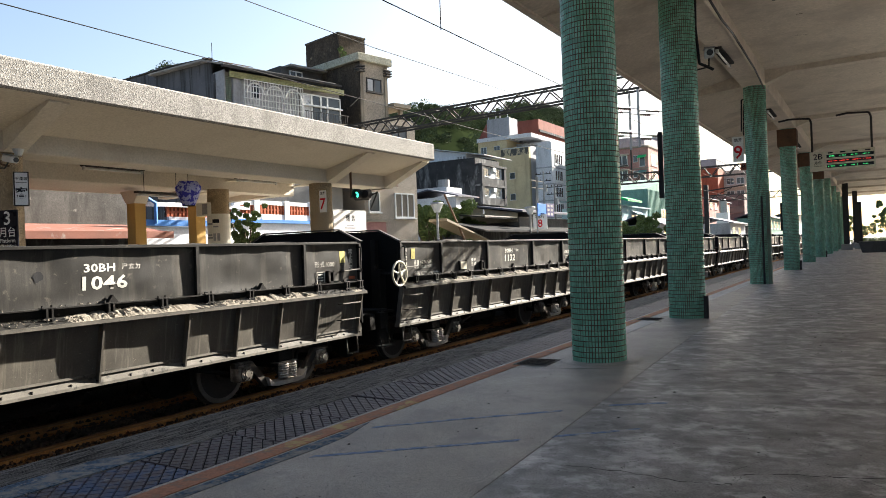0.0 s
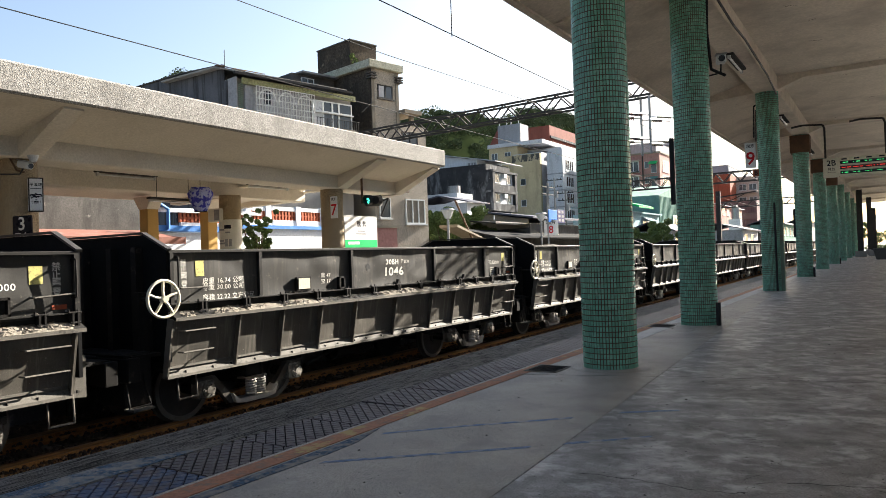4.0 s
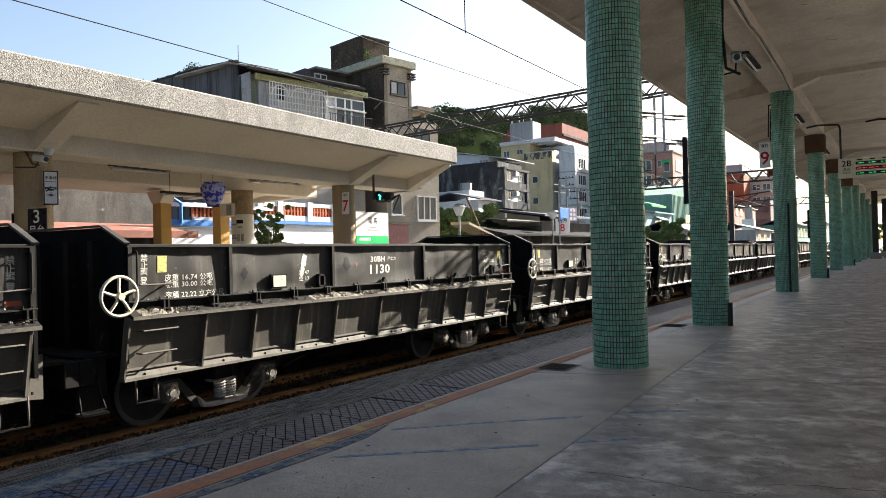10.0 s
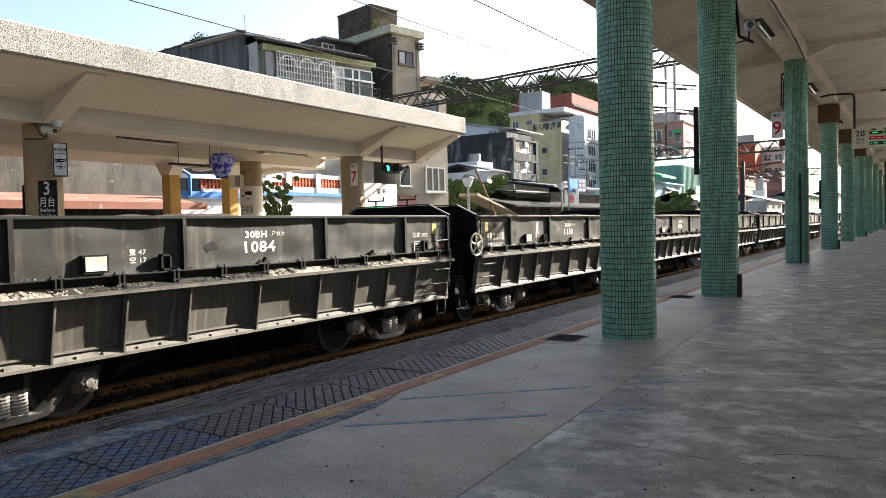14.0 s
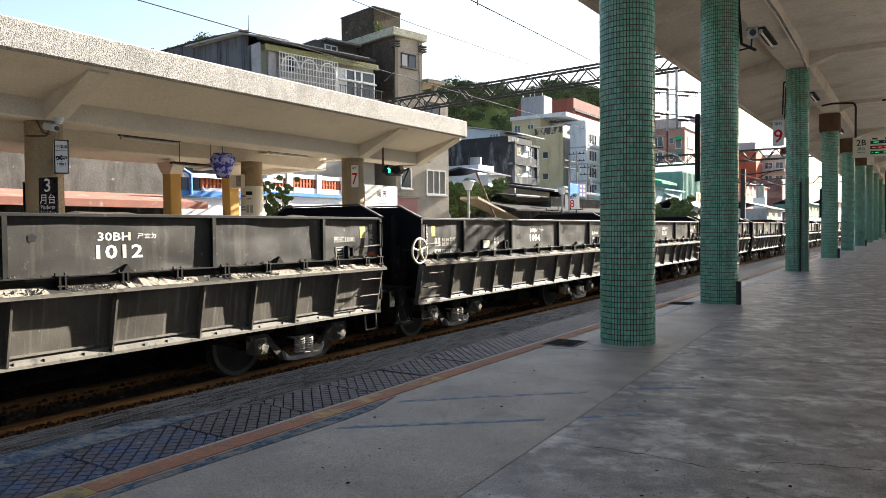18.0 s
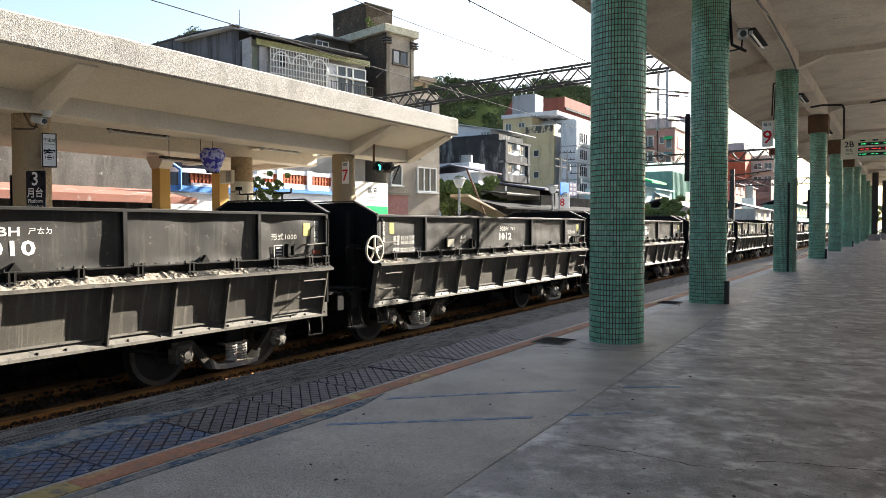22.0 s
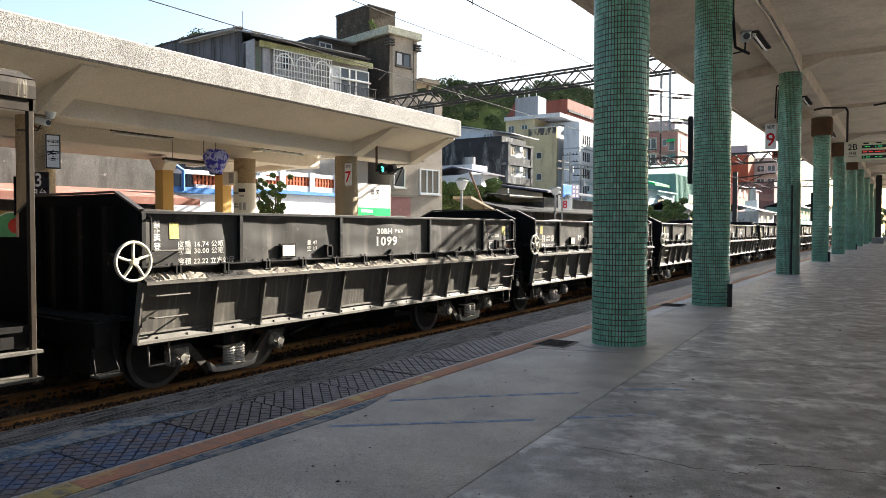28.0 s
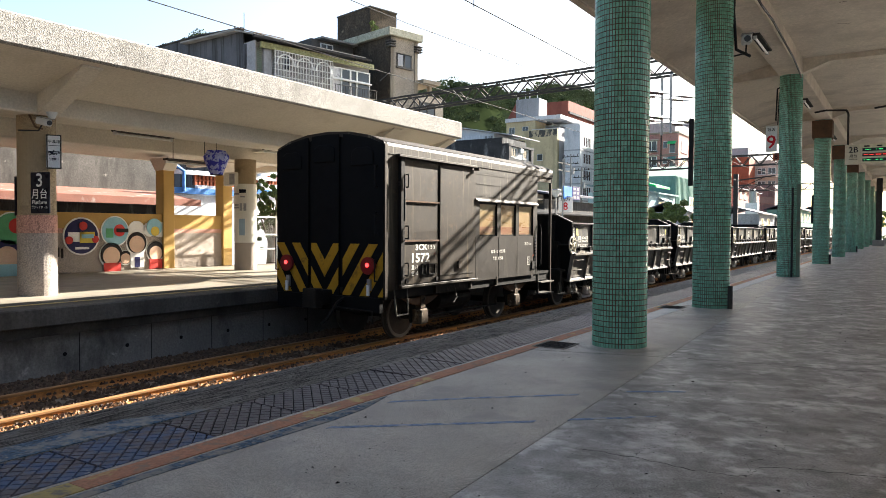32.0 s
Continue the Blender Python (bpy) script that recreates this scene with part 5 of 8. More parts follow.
        stuck("yellow_label", w, seed, 8.98, 9.12, 1.915, 2.10, "yellow_label", "yellow warning label")
        bm = bmesh.new()
        for a, b, c, d in ((8.40, 8.59, 1.61, 1.62), (8.40, 8.59, 1.78, 1.79), (8.40, 8.413, 1.61, 1.79), (8.577, 8.59, 1.61, 1.79), (8.44, 8.55, 1.645, 1.665), (8.44, 8.55, 1.69, 1.71), (8.44, 8.55, 1.735, 1.755)):
            box(1.272, 1.277, a, b, c, d, bm)
        part("data_plate", bm, M["white"], w, "white outlined data plate")
        stuck("red_mark", w, seed, 9.2, 9.36, 1.64, 1.69, "orange_label", "orange-red paint mark")
    for y in (1.65, 7.84):
        b, ss = bogie(w, y)
        sets += ss
    return w, sets


SPOTS = [("1099", 5, "dusty black hopper wagon with spattered chute beside the brake van"),
         ("1010", 4, "black hopper wagon with yellowed dust streaks on its chute"),
         ("1012", 3, "black hopper wagon with dented sides and thin dust"),
         ("1084", 2, "black hopper wagon with heavy dust on its ledge"),
         ("1130", 1, "black hopper wagon with a white paint smear on its side"),
         ("1046", 0, "black steel hopper wagon loaded with dark spoil"),
         ("1132", -1, "black steel hopper wagon with flaking lettering")]
SLACK = {0: -0.04, 1: -0.055, 2: 0.048, 3: 0.044, 4: -0.034, 5: 0.036}     # play in the couplings
TRAIN = []      # thing, offset along the train
TURNING = []    # wheelsets
for number, k, label in SPOTS:
    w, ss = hopper(number, label, k + 3)
    TRAIN.append((w, -k * PITCH + SLACK.get(k, 0.0)))
    TURNING += ss
# marks that set single wagons apart
by_offset = {round(-o / PITCH): w for w, o in TRAIN}
rng_m = random.Random(77)
def blotch(k, y, z, ry, rz, key, label):
    bm = bmesh.new()
    n = 14
    ring_ = [(y + ry * math.cos(2 * math.pi * i / n) * rng_m.uniform(0.55, 1.1), z + rz * math.sin(2 * math.pi * i / n) * rng_m.uniform(0.55, 1.1)) for i in range(n)]
    c = bm.verts.new((sheet_x(k + 3, y, z) + 0.003, y, z))
    vs = [bm.verts.new((sheet_x(k + 3, a, b) + 0.003, a, b)) for a, b in ring_]
    for i in range(n):
        bm.faces.new((c, vs[i], vs[(i + 1) % n]))
    part("paint_patch", bm, M[key], by_offset[k], label, smooth=True)
for i in range(4):
    blotch(1, 2.98 + 0.02 * i, 1.82 + 0.075 * i, 0.045 + 0.01 * i, 0.07, "white", "white paint smear")
blotch(1, 4.0, 1.95, 0.10, 0.11, "black", "black bitumen patch")
blotch(1, 4.22, 1.9, 0.012, 0.05, "orange_label", "red paint smear")
blotch(2, 4.05, 1.86, 0.11, 0.09, "black", "black bitumen patch")
blotch(0, 4.1, 1.93, 0.06, 0.07, "black", "black bitumen patch")
blotch(4, 4.0, 2.0, 0.05, 0.05, "black", "black bitumen patch")
blotch(1, 1.9, 1.86, 0.06, 0.08, "black", "black bitumen patch")
blotch(3, 3.9, 2.0, 0.05, 0.06, "black", "black bitumen patch")
lead, lead_sets = hopper("1000", "black steel hopper wagon far ahead in the train", 9, near=False)
TRAIN.append((lead, 2 * PITCH))
for k in range(3, 11):
    TRAIN.append((copy_thing(lead, pose(TRACK, 0, RAIL)), k * PITCH))


def brake_van():
    v = thing("brake_van", "weathered black brake van with an open porch and hazard stripes", "brake van")
    L, PEND = 6.0, 6.86
    H = 1.25
    roof = [(-1.25, 3.54), (-0.95, 3.66), (-0.5, 3.75), (0, 3.78), (0.5, 3.75), (0.95, 3.66), (1.25, 3.54)]
    # body shell: side walls, end, front bulkhead
    part("side_wall", box(-1.25, -1.21, 0.02, L, 1.0, 3.5), M["van"], v)
    # near side wall in pieces round the windows
    wz0, wz1 = 1.92, 2.56
    for a, b, c, d, m in ((0.03, 3.08, 2.58, 3.34, "van"), (0.03, 3.08, 1.0, 2.58, "van"), (3.08, L, wz1 + 0.06, 3.34, "van_roof"), (3.08, 3.24, wz0, wz1 + 0.06, "van_low"), (5.78, L, wz0, wz1 + 0.06, "van_low"), (4.00, 4.16, wz0, wz1 + 0.06, "van_low"), (4.88, 5.04, wz0, wz1 + 0.06, "van_low"), (3.08, L, 1.0, wz0, "van_low")):
        part("side_panel", dented(H, c, H, d, a, b, a * 3 + c, 0.002, 24, 12), M[m], v, smooth=True)
    part("roof_sheet", prism(roof + [(1.22, 3.50), (0, 3.72), (-1.22, 3.50)], 0.0, PEND), M["van_roof"], v, "rain-streaked arched roof")
    part("cornice", prism([(1.20, 3.34), (1.262, 3.34), (1.262, 3.47), (1.245, 3.53), (1.20, 3.56)], 0.0, PEND), M["van_roof"], v, "rain-streaked rounded cornice")
    part("cornice", prism([(-1.20, 3.34), (-1.262, 3.34), (-1.262, 3.47), (-1.245, 3.53), (-1.20, 3.56)], 0.0, PEND), M["van_roof"], v)
    rv = None
    for i in range(88):
        if rv is None:
            rv = part("rivet", tube((1.262, 0, 3.37), (1.265, 0, 3.37), 0.008, 6, r2=0.004), M["van"], v, at=pose(0, 0.1, 0))
        else:
            again(rv, pose(0, 0.1 + i * 0.0765, 0))
    for k, (zz, y_a, y_b) in enumerate(((2.77, 3.12, 5.95), (2.98, 3.12, 5.95), (3.23, 3.12, 5.95))):
        for i in range(int((y_b - y_a) / 0.11)):
            again(rv, pose(-0.0105, y_a + i * 0.11, zz - 3.37))
    # rear end, three sheets with two deep recesses between them, capped by the roof arch
    endp = [(-1.25, 0.86), (1.25, 0.86)] + roof[::-1]
    part("end_wall", prism(endp, 0.03, 0.08), M["van_end"], v, "near-black rear end")
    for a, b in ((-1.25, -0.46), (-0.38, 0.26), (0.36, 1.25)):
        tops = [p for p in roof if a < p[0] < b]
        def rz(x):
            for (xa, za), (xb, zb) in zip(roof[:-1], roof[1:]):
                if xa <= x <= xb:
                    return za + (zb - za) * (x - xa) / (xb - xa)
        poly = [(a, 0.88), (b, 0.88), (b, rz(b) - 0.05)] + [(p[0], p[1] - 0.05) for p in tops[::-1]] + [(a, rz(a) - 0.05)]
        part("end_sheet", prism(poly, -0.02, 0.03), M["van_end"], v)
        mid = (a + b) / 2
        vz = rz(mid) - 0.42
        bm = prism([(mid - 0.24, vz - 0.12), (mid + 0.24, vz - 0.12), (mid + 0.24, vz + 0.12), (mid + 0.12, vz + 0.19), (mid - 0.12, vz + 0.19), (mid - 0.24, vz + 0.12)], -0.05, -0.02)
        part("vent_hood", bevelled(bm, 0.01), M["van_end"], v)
    # hazard chevrons
    def stripe(pts):
        part("warning_stripe", prism(pts, -0.0265, -0.021), M["hazard"], v, "faded yellow hazard stripe")
    zt, zb = 1.80, 0.90
    def clip_poly(pts, a, b):
        def cut(ps, f):
            out = []
            for i in range(len(ps)):
                p, q = ps[i], ps[(i + 1) % len(ps)]
                fp, fq = f(p), f(q)
                if fp >= 0:
                    out.append(p)
                if fp * fq < 0:
                    t = fp / (fp - fq)
                    out.append((p[0] + (q[0] - p[0]) * t, p[1] + (q[1] - p[1]) * t))
            return out
        for f in (lambda p: p[0] - a, lambda p: b - p[0], lambda p: p[1] - zb, lambda p: zt - p[1]):
            if pts:
                pts = cut(pts, f)
        return pts
    cx = -0.06
    for s in (-1, 1):
        for k in range(-3, 5):
            x = k * 0.40
            pts = [(cx + s * x, zt - 0.52), (cx + s * (x + 0.2), zt - 0.52), (cx + s * (x + 0.2 + 0.62), zt + 0.41), (cx + s * (x + 0.62), zt + 0.41)]
            pts = [(cx + s * (x), 0.9), (cx + s * (x + 0.2), 0.9), (cx + s * (x + 0.2 + 0.8), 0.9 + 1.2), (cx + s * (x + 0.8), 0.9 + 1.2)]
            for a, b in ((-1.25, -0.46), (-0.38, cx), (cx, 0.26), (0.36, 1.25)):
                if (s < 0 and b > cx + 1e-6) or (s > 0 and a < cx - 1e-6):
                    continue
                q = clip_poly(pts, a, b)
                if len(q) >= 3:
                    stripe(q)
    for x in (-0.94, 0.97):
        d = part("lamp_disc", tube((x, -0.10, 1.43), (x, -0.05, 1.43), 0.15, 24), M["red_disc"], v, "dark red tail disc")
        part("lamp_lens", tube((x, -0.115, 1.44), (x, -0.10, 1.44), 0.034, 16), M["red_lamp"], d, "glowing red tail lamp")
        part("lamp_bracket", box(x - 0.04, x + 0.04, -0.06, -0.02, 1.0, 1.2), M["steel"], v)
        part("marker_bracket", tube((x, -0.08, 0.92), (x, -0.08, 1.10), 0.03, 8), M["sign_white"], v, "white lamp iron")
    part("corner_post", box(1.20, 1.285, -0.01, 0.06, 0.9, 3.5), M["van"], v, "lighter corner angle")
    for z in (1.35, 2.15, 2.95):
        part("end_handrail", pipe([(1.12, -0.02, z - 0.18), (1.12, -0.09, z - 0.18), (1.12, -0.09, z + 0.18), (1.12, -0.02, z + 0.18)], 0.013), M["under"], v)
    part("end_ladder", pipe([(-1.2, -0.02, 1.3), (-1.2, -0.1, 1.3), (-1.2, -0.1, 1.9), (-1.2, -0.02, 1.9)], 0.014), M["under"], v)
    part("buffer_beam", bevelled(box(-1.2, 1.2, -0.06, 0.05, 0.62, 0.88), 0.01), M["van_end"], v)
    bm = box(-0.12, 0.12, -0.42, 0.0, 0.72, 0.98)
    box(-0.16, 0.16, -0.5, -0.3, 0.68, 1.02, bm)
    part("coupler", bevelled(bm, 0.02), M["under"], v, "black iron knuckle coupler")
    part("air_hose", pipe([(0.4, -0.05, 0.85), (0.42, -0.25, 0.78), (0.3, -0.36, 0.5), (0.18, -0.36, 0.42)], 0.025), M["under"], v)
    part("uncoupling_rod", pipe([(0.2, -0.12, 0.7), (1.1, -0.12, 0.66), (1.1, -0.12, 0.45)], 0.014), M["under"], v)
    # sliding door with ribs, track above and below
    for name, a, b, c, d, m, off in (("fixed_panel", 0.50, 1.62, 1.08, 3.27, "van", 0.035), ("sliding_door", 1.66, 2.90, 1.10, 3.26, "van", 0.055)):
        p = part(name, bevelled(box(1.25, 1.25 + off, a, b, c, d), 0.006), M[m], v)
        if name == "fixed_panel":
            for z in (1.85, 2.55):
                part("stiffener", box(1.285, 1.315, a, b, z - 0.014, z + 0.014), M["rust_cap"], p, "rusty angle stiffener")
            for y in (a + 0.04, b - 0.04):
                bm = bmesh.new()
                for q in range(30):
                    tube((1.284, y, c + 0.05 + q * 0.073), (1.289, y, c + 0.05 + q * 0.073), 0.010, 6, bm, r2=0.006)
                part("rivet_row", bm, M["van_low"], p)
        else:
            for z in (1.2,):
                part("stiffener", box(1.304, 1.315, a, b, z - 0.01, z + 0.01), M["van_roof"], p)
            part("handle", box(1.3, 1.34, 2.28, 2.40, 1.30, 1.44), M["van"], p)
    part("door_track", bevelled(box(1.25, 1.36, 0.30, 2.98, 3.30, 3.345), 0.008), M["van_roof"], v, "pale weathered door track")
    part("track_stop", tube((1.28, 2.98, 3.28), (1.40, 2.98, 3.28), 0.035, 10), M["van"], v)
    part("door_sill", bevelled(box(1.25, 1.33, 0.40, 3.05, 1.02, 1.07), 0.008), M["van_roof"], v)
    part("edge_frame", box(1.25, 1.32, 0.40, 0.50, 1.05, 3.30), M["under"], v)
    for z in (1.35, 2.0, 2.9):
        part("door_handle", pipe([(1.28, 0.56, z - 0.11), (1.36, 0.56, z - 0.11), (1.36, 0.56, z + 0.11), (1.28, 0.56, z + 0.11)], 0.012), M["under"], v)
    part("door_bar", pipe([(1.37, 0.43, 2.2), (1.37, 0.43, 3.0)], 0.018), M["under"], v)
    for y in (0.6, 1.55):
        part("corner_bolt", tube((1.28, y, 1.14), (1.315, y, 1.14), 0.045, 8), M["under"], v)
    for y0, y1 in ((1.07, 1.20), (1.27, 1.50)):
        bm = bmesh.new()
        for a, b, c, d in ((y0, y1, 1.225, 1.245), (y0, y1, 1.41, 1.43), (y0, y0 + 0.02, 1.225, 1.43), (y1 - 0.02, y1, 1.225, 1.43)):
            box(1.285, 1.31, a, b, c, d, bm)
        part("card_frame", bm, M["under"], v)
    # windows
    for a, b in ((3.24, 4.00), (4.16, 4.88), (5.04, 5.78)):
        win = part("window", box(1.205, 1.215, a, b, wz0 + 0.2, wz1 + 0.06), M["amber_pane"], v, "dusty amber window")
        part("lower_pane", box(1.205, 1.2145, a, b, wz0, wz0 + 0.2), M["amber_low"], win, "grime-reddened lower pane")
        bm = bmesh.new()
        for q, r, c, d in ((a, b, wz0, wz0 + 0.03), (a, b, wz1 + 0.03, wz1 + 0.06), (a, a + 0.03, wz0, wz1), (b - 0.03, b, wz0, wz1)):
            box(1.21, 1.228, q, r, c, d, bm)
        part("window_frame", bm, M["under"], win)
    part("window_hood", prism([(1.25, 2.70), (1.25, 2.66), (1.305, 2.635), (1.305, 2.65)], 3.06, 5.98), M["van_roof"], v, "pale rain hood over the windows")
    for y in (3.08, 4.08, 4.96, 5.94):
        part("seam", box(1.25, 1.2535, y - 0.006, y + 0.006, 1.02, 1.9), M["van_low"], v)
    for z in (2.75, 3.0, 3.2):
        part("seam", box(1.25, 1.2545, 3.1, 5.98, z - 0.006, z + 0.006), M["van_roof"], v)
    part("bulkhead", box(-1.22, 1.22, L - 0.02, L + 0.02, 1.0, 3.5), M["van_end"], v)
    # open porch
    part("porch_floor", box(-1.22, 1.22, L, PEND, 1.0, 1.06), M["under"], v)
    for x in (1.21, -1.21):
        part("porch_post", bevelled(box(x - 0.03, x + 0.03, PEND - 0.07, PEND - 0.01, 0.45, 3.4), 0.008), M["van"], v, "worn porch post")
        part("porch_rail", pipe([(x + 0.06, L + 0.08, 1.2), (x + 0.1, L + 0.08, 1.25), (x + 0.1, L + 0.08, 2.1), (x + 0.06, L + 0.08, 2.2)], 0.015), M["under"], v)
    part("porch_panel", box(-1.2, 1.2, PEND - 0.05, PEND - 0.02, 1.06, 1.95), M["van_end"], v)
    part("porch_header", box(1.19, 1.24, L, PEND, 3.22, 3.34), M["van"], v)
    for z in (0.50, 0.78):
        part("step", box(1.0, 1.3, L + 0.16, PEND + 0.02, z, z + 0.03), M["flange"], v, "pale worn step board")
    part("step_side", prism([(L + 0.12, 1.0), (L + 0.16, 1.0), (L + 0.20, 0.5), (L + 0.14, 0.5)], 1.18, 1.22, "x"), M["under"], v)
    part("lower_step", pipe([(1.2, 0.35, 1.0), (1.24, 0.38, 0.55), (1.24, 0.72, 0.55), (1.2, 0.75, 1.0)], 0.014), M["flange"], v)
    part("sole_bar", box(1.05, 1.2, 0.0, PEND, 0.84, 1.0), M["under"], v)
    part("sole_bar", box(-1.2, -1.05, 0.0, PEND, 0.84, 1.0), M["under"], v)
    part("floor_frame", box(-1.1, 1.1, 0.02, L, 0.92, 1.02), M["under"], v)
    for y in (1.62, 2.9, 4.0):
        part("sole_bracket", box(1.2, 1.26, y - 0.02, y + 0.02, 0.86, 1.05), M["van_roof"], v)
    sets = []
    for y in (1.35, 5.15):
        sets.append(wheelset(v, y))
        leaf = part("leaf_spring", prism([(y - 0.55, 0.80), (y + 0.55, 0.80), (y + 0.32, 0.70), (y + 0.14, 0.65), (y - 0.14, 0.65), (y - 0.32, 0.70)], 1.02, 1.12, "x"), M["rust_cap"], v, "rusty leaf spring")
        part("spring_buckle", box(1.0, 1.14, y - 0.07, y + 0.07, 0.60, 0.84), M["van_box"], leaf)
        part("axle_guard", prism([(y - 0.35, 0.85), (y + 0.35, 0.85), (y + 0.16, 0.32), (y - 0.16, 0.32)], 0.94, 0.97, "x"), M["under"], v)
        ab = part("axle_box", bevelled(box(0.96, 1.16, y - 0.13, y + 0.13, 0.30, 0.58), 0.02), M["van_box"], v)
        part("box_lid", box(1.16, 1.175, y - 0.10, y + 0.10, 0.33, 0.56), M["van_box"], ab, "chalky axle box lid")
    part("brake_block", prism([(1.80, 0.28), (1.92, 0.30), (1.86, 0.56), (1.78, 0.52)], 0.5, 0.62, "x"), M["flange"], v)
    part("brake_rod", pipe([(0.9, 1.9, 0.38), (0.9, 4.6, 0.38)], 0.02), M["under"], v)
    part("vacuum_tank", tube((0.5, 2.6, 0.62), (0.5, 3.8, 0.62), 0.22, 16), M["under"], v)
    part("chain", pipe([(1.18, 2.35, 0.98), (1.2, 2.42, 0.72), (1.2, 2.3, 0.62)], 0.02), M["under_dusty"], v)
    # markings
    sx = 1.2875
    lettering("3CK", 0.145, M["white"], v, to_x(sx, 1.06, 1.728), width=1.4, bold=0.024)
    lettering("ㄑㄋㄅ", 0.09, M["white"], v, to_x(sx, 1.38, 1.725))
    lettering("1572", 0.225, M["white"], v, to_x(sx, 1.03, 1.534), width=1.32, bold=0.026, spacing=1.06, label="white stencilled number")
    lettering("重 12", 0.09, M["white"], v, to_x(sx, 0.86, 1.367))
    lettering("空 10", 0.09, M["white"], v, to_x(sx, 0.86, 1.262))
    lettering("皮重10.50公噸", 0.085, M["white"], v, to_x(1.2565, 4.04, 1.586), spacing=1.3, bold=0.006)
    lettering("載重 3公噸", 0.085, M["white"], v, to_x(1.2565, 4.03, 1.438), spacing=1.3, bold=0.006)
    lettering("形式1500", 0.08, M["white"], v, to_x(1.2565, 5.50, 1.727), spacing=1.2, bold=0.006)
    for k in range(9):
        part("stencil_mark", box(1.2535, 1.2565, 5.87, 5.905, 1.20 + k * 0.075, 1.25 + k * 0.075), M["white"], v)
    bm = bmesh.new()
    for a, b, c, d in ((5.47, 5.61, 1.24, 1.25), (5.47, 5.61, 1.42, 1.43), (5.47, 5.48, 1.24, 1.43), (5.60, 5.61, 1.24, 1.43), (5.50, 5.58, 1.30, 1.31), (5.50, 5.58, 1.365, 1.375)):
        box(1.2535, 1.2565, a, b, c, d, bm)
    part("data_plate", bm, M["white"], v, "white outlined data plate")
    part("placard_bracket", box(1.25, 1.275, 5.70, 5.82, 1.14, 1.32), M["under"], v)
    part("red_mark", box(1.2535, 1.2565, 5.76, 5.84, 1.44, 1.475), M["orange_label"], v, "orange-red paint mark")
    return v, sets


van, van_sets = brake_van()
TRAIN.append((van, -5 * PITCH - 7.80))
TURNING += van_sets

# ---- far platform furniture ----
def round_column(x, y, top, wrap=False):
    c = thing("platform_column", "round washed-pebble platform column, grey below a pink band and tan above", "column", "far platform columns", pose(x, y, 0))
    part("lower_shaft", tube((0, 0, 0), (0, 0, 1.04), 0.30, 32), M["terrazzo"], c, "grey pebble lower shaft", smooth=False)
    part("pink_band", tube((0, 0, 1.04), (0, 0, 1.34), 0.302, 32), M["pink_terrazzo"], c, "pink pebble band")
    part("upper_shaft", tube((0, 0, 1.34), (0, 0, top), 0.29, 32), M["tan_terrazzo"], c, "tan pebble upper shaft")
    if wrap:
        part("banner_wrap", tube((0, 0, 0.75), (0, 0, 2.35), 0.305, 32), M["banner"], c, "white vinyl banner wrapped round the shaft")
        for a0, a1, z0, z1, key in ((-75, -40, 2.10, 2.20, "sign_black"), (-70, -45, 1.98, 2.02, "grey_wall"), (-72, -58, 1.62, 1.82, "grey_wall"), (-52, -38, 1.62, 1.82, "grey_wall"), (-75, -45, 0.95, 1.40, "sign_soft_blue")):
            bm = bmesh.new()
            n = 6
            ring_ = [(0.307 * math.cos(math.radians(a0 + (a1 - a0) * k / n)), 0.307 * math.sin(math.radians(a0 + (a1 - a0) * k / n))) for k in range(n + 1)]
            lo_ = [bm.verts.new((p, q, z0)) for p, q in ring_]
            hi_ = [bm.verts.new((p, q, z1)) for p, q in ring_]
            for k in range(n):
                bm.faces.new((lo_[k], lo_[k + 1], hi_[k + 1], hi_[k]))
            part("printed_bar", bm, M[key], c)
    return c


round_column(-12.26, -1.5, 2.98)
round_column(-12.26, 6.45, 2.98)
round_column(-12.26, 14.4, 2.98)
round_column(-15.3, 13.7, 3.02, True)

# parapet wall with ochre and grey bands, square pillars
wall = thing("parapet_wall", "ochre and pebble parapet wall along the back of the platform", "wall", kind="structure")
part("lower_band", box(-17.7, -17.5, -70, 14.9, 0, 1.0), M["terrazzo"], wall)
part("pink_band", box(-17.7, -17.497, -70, 14.9, 1.0, 1.12), M["pink_terrazzo"], wall)
part("upper_band", box(-17.7, -17.5, -70, 14.9, 1.12, 1.52), M["yellow_wall"], wall)
for y in (4.2, 12.82, 14.9):
    p = thing("square_pillar", "square ochre pillar rising from the parapet", "pillar", "ochre pillars", pose(-17.6, y, 0))
    part("shaft", bevelled(box(-0.18, 0.18, -0.18, 0.18, 0, 3.05), 0.015), M["yellow_wall"], p)
    part("capital", prism([(-0.18, 2.75), (0.18, 2.75), (0.42, 3.1), (-0.42, 3.1)], -0.2, 0.2), M["cream"], p)

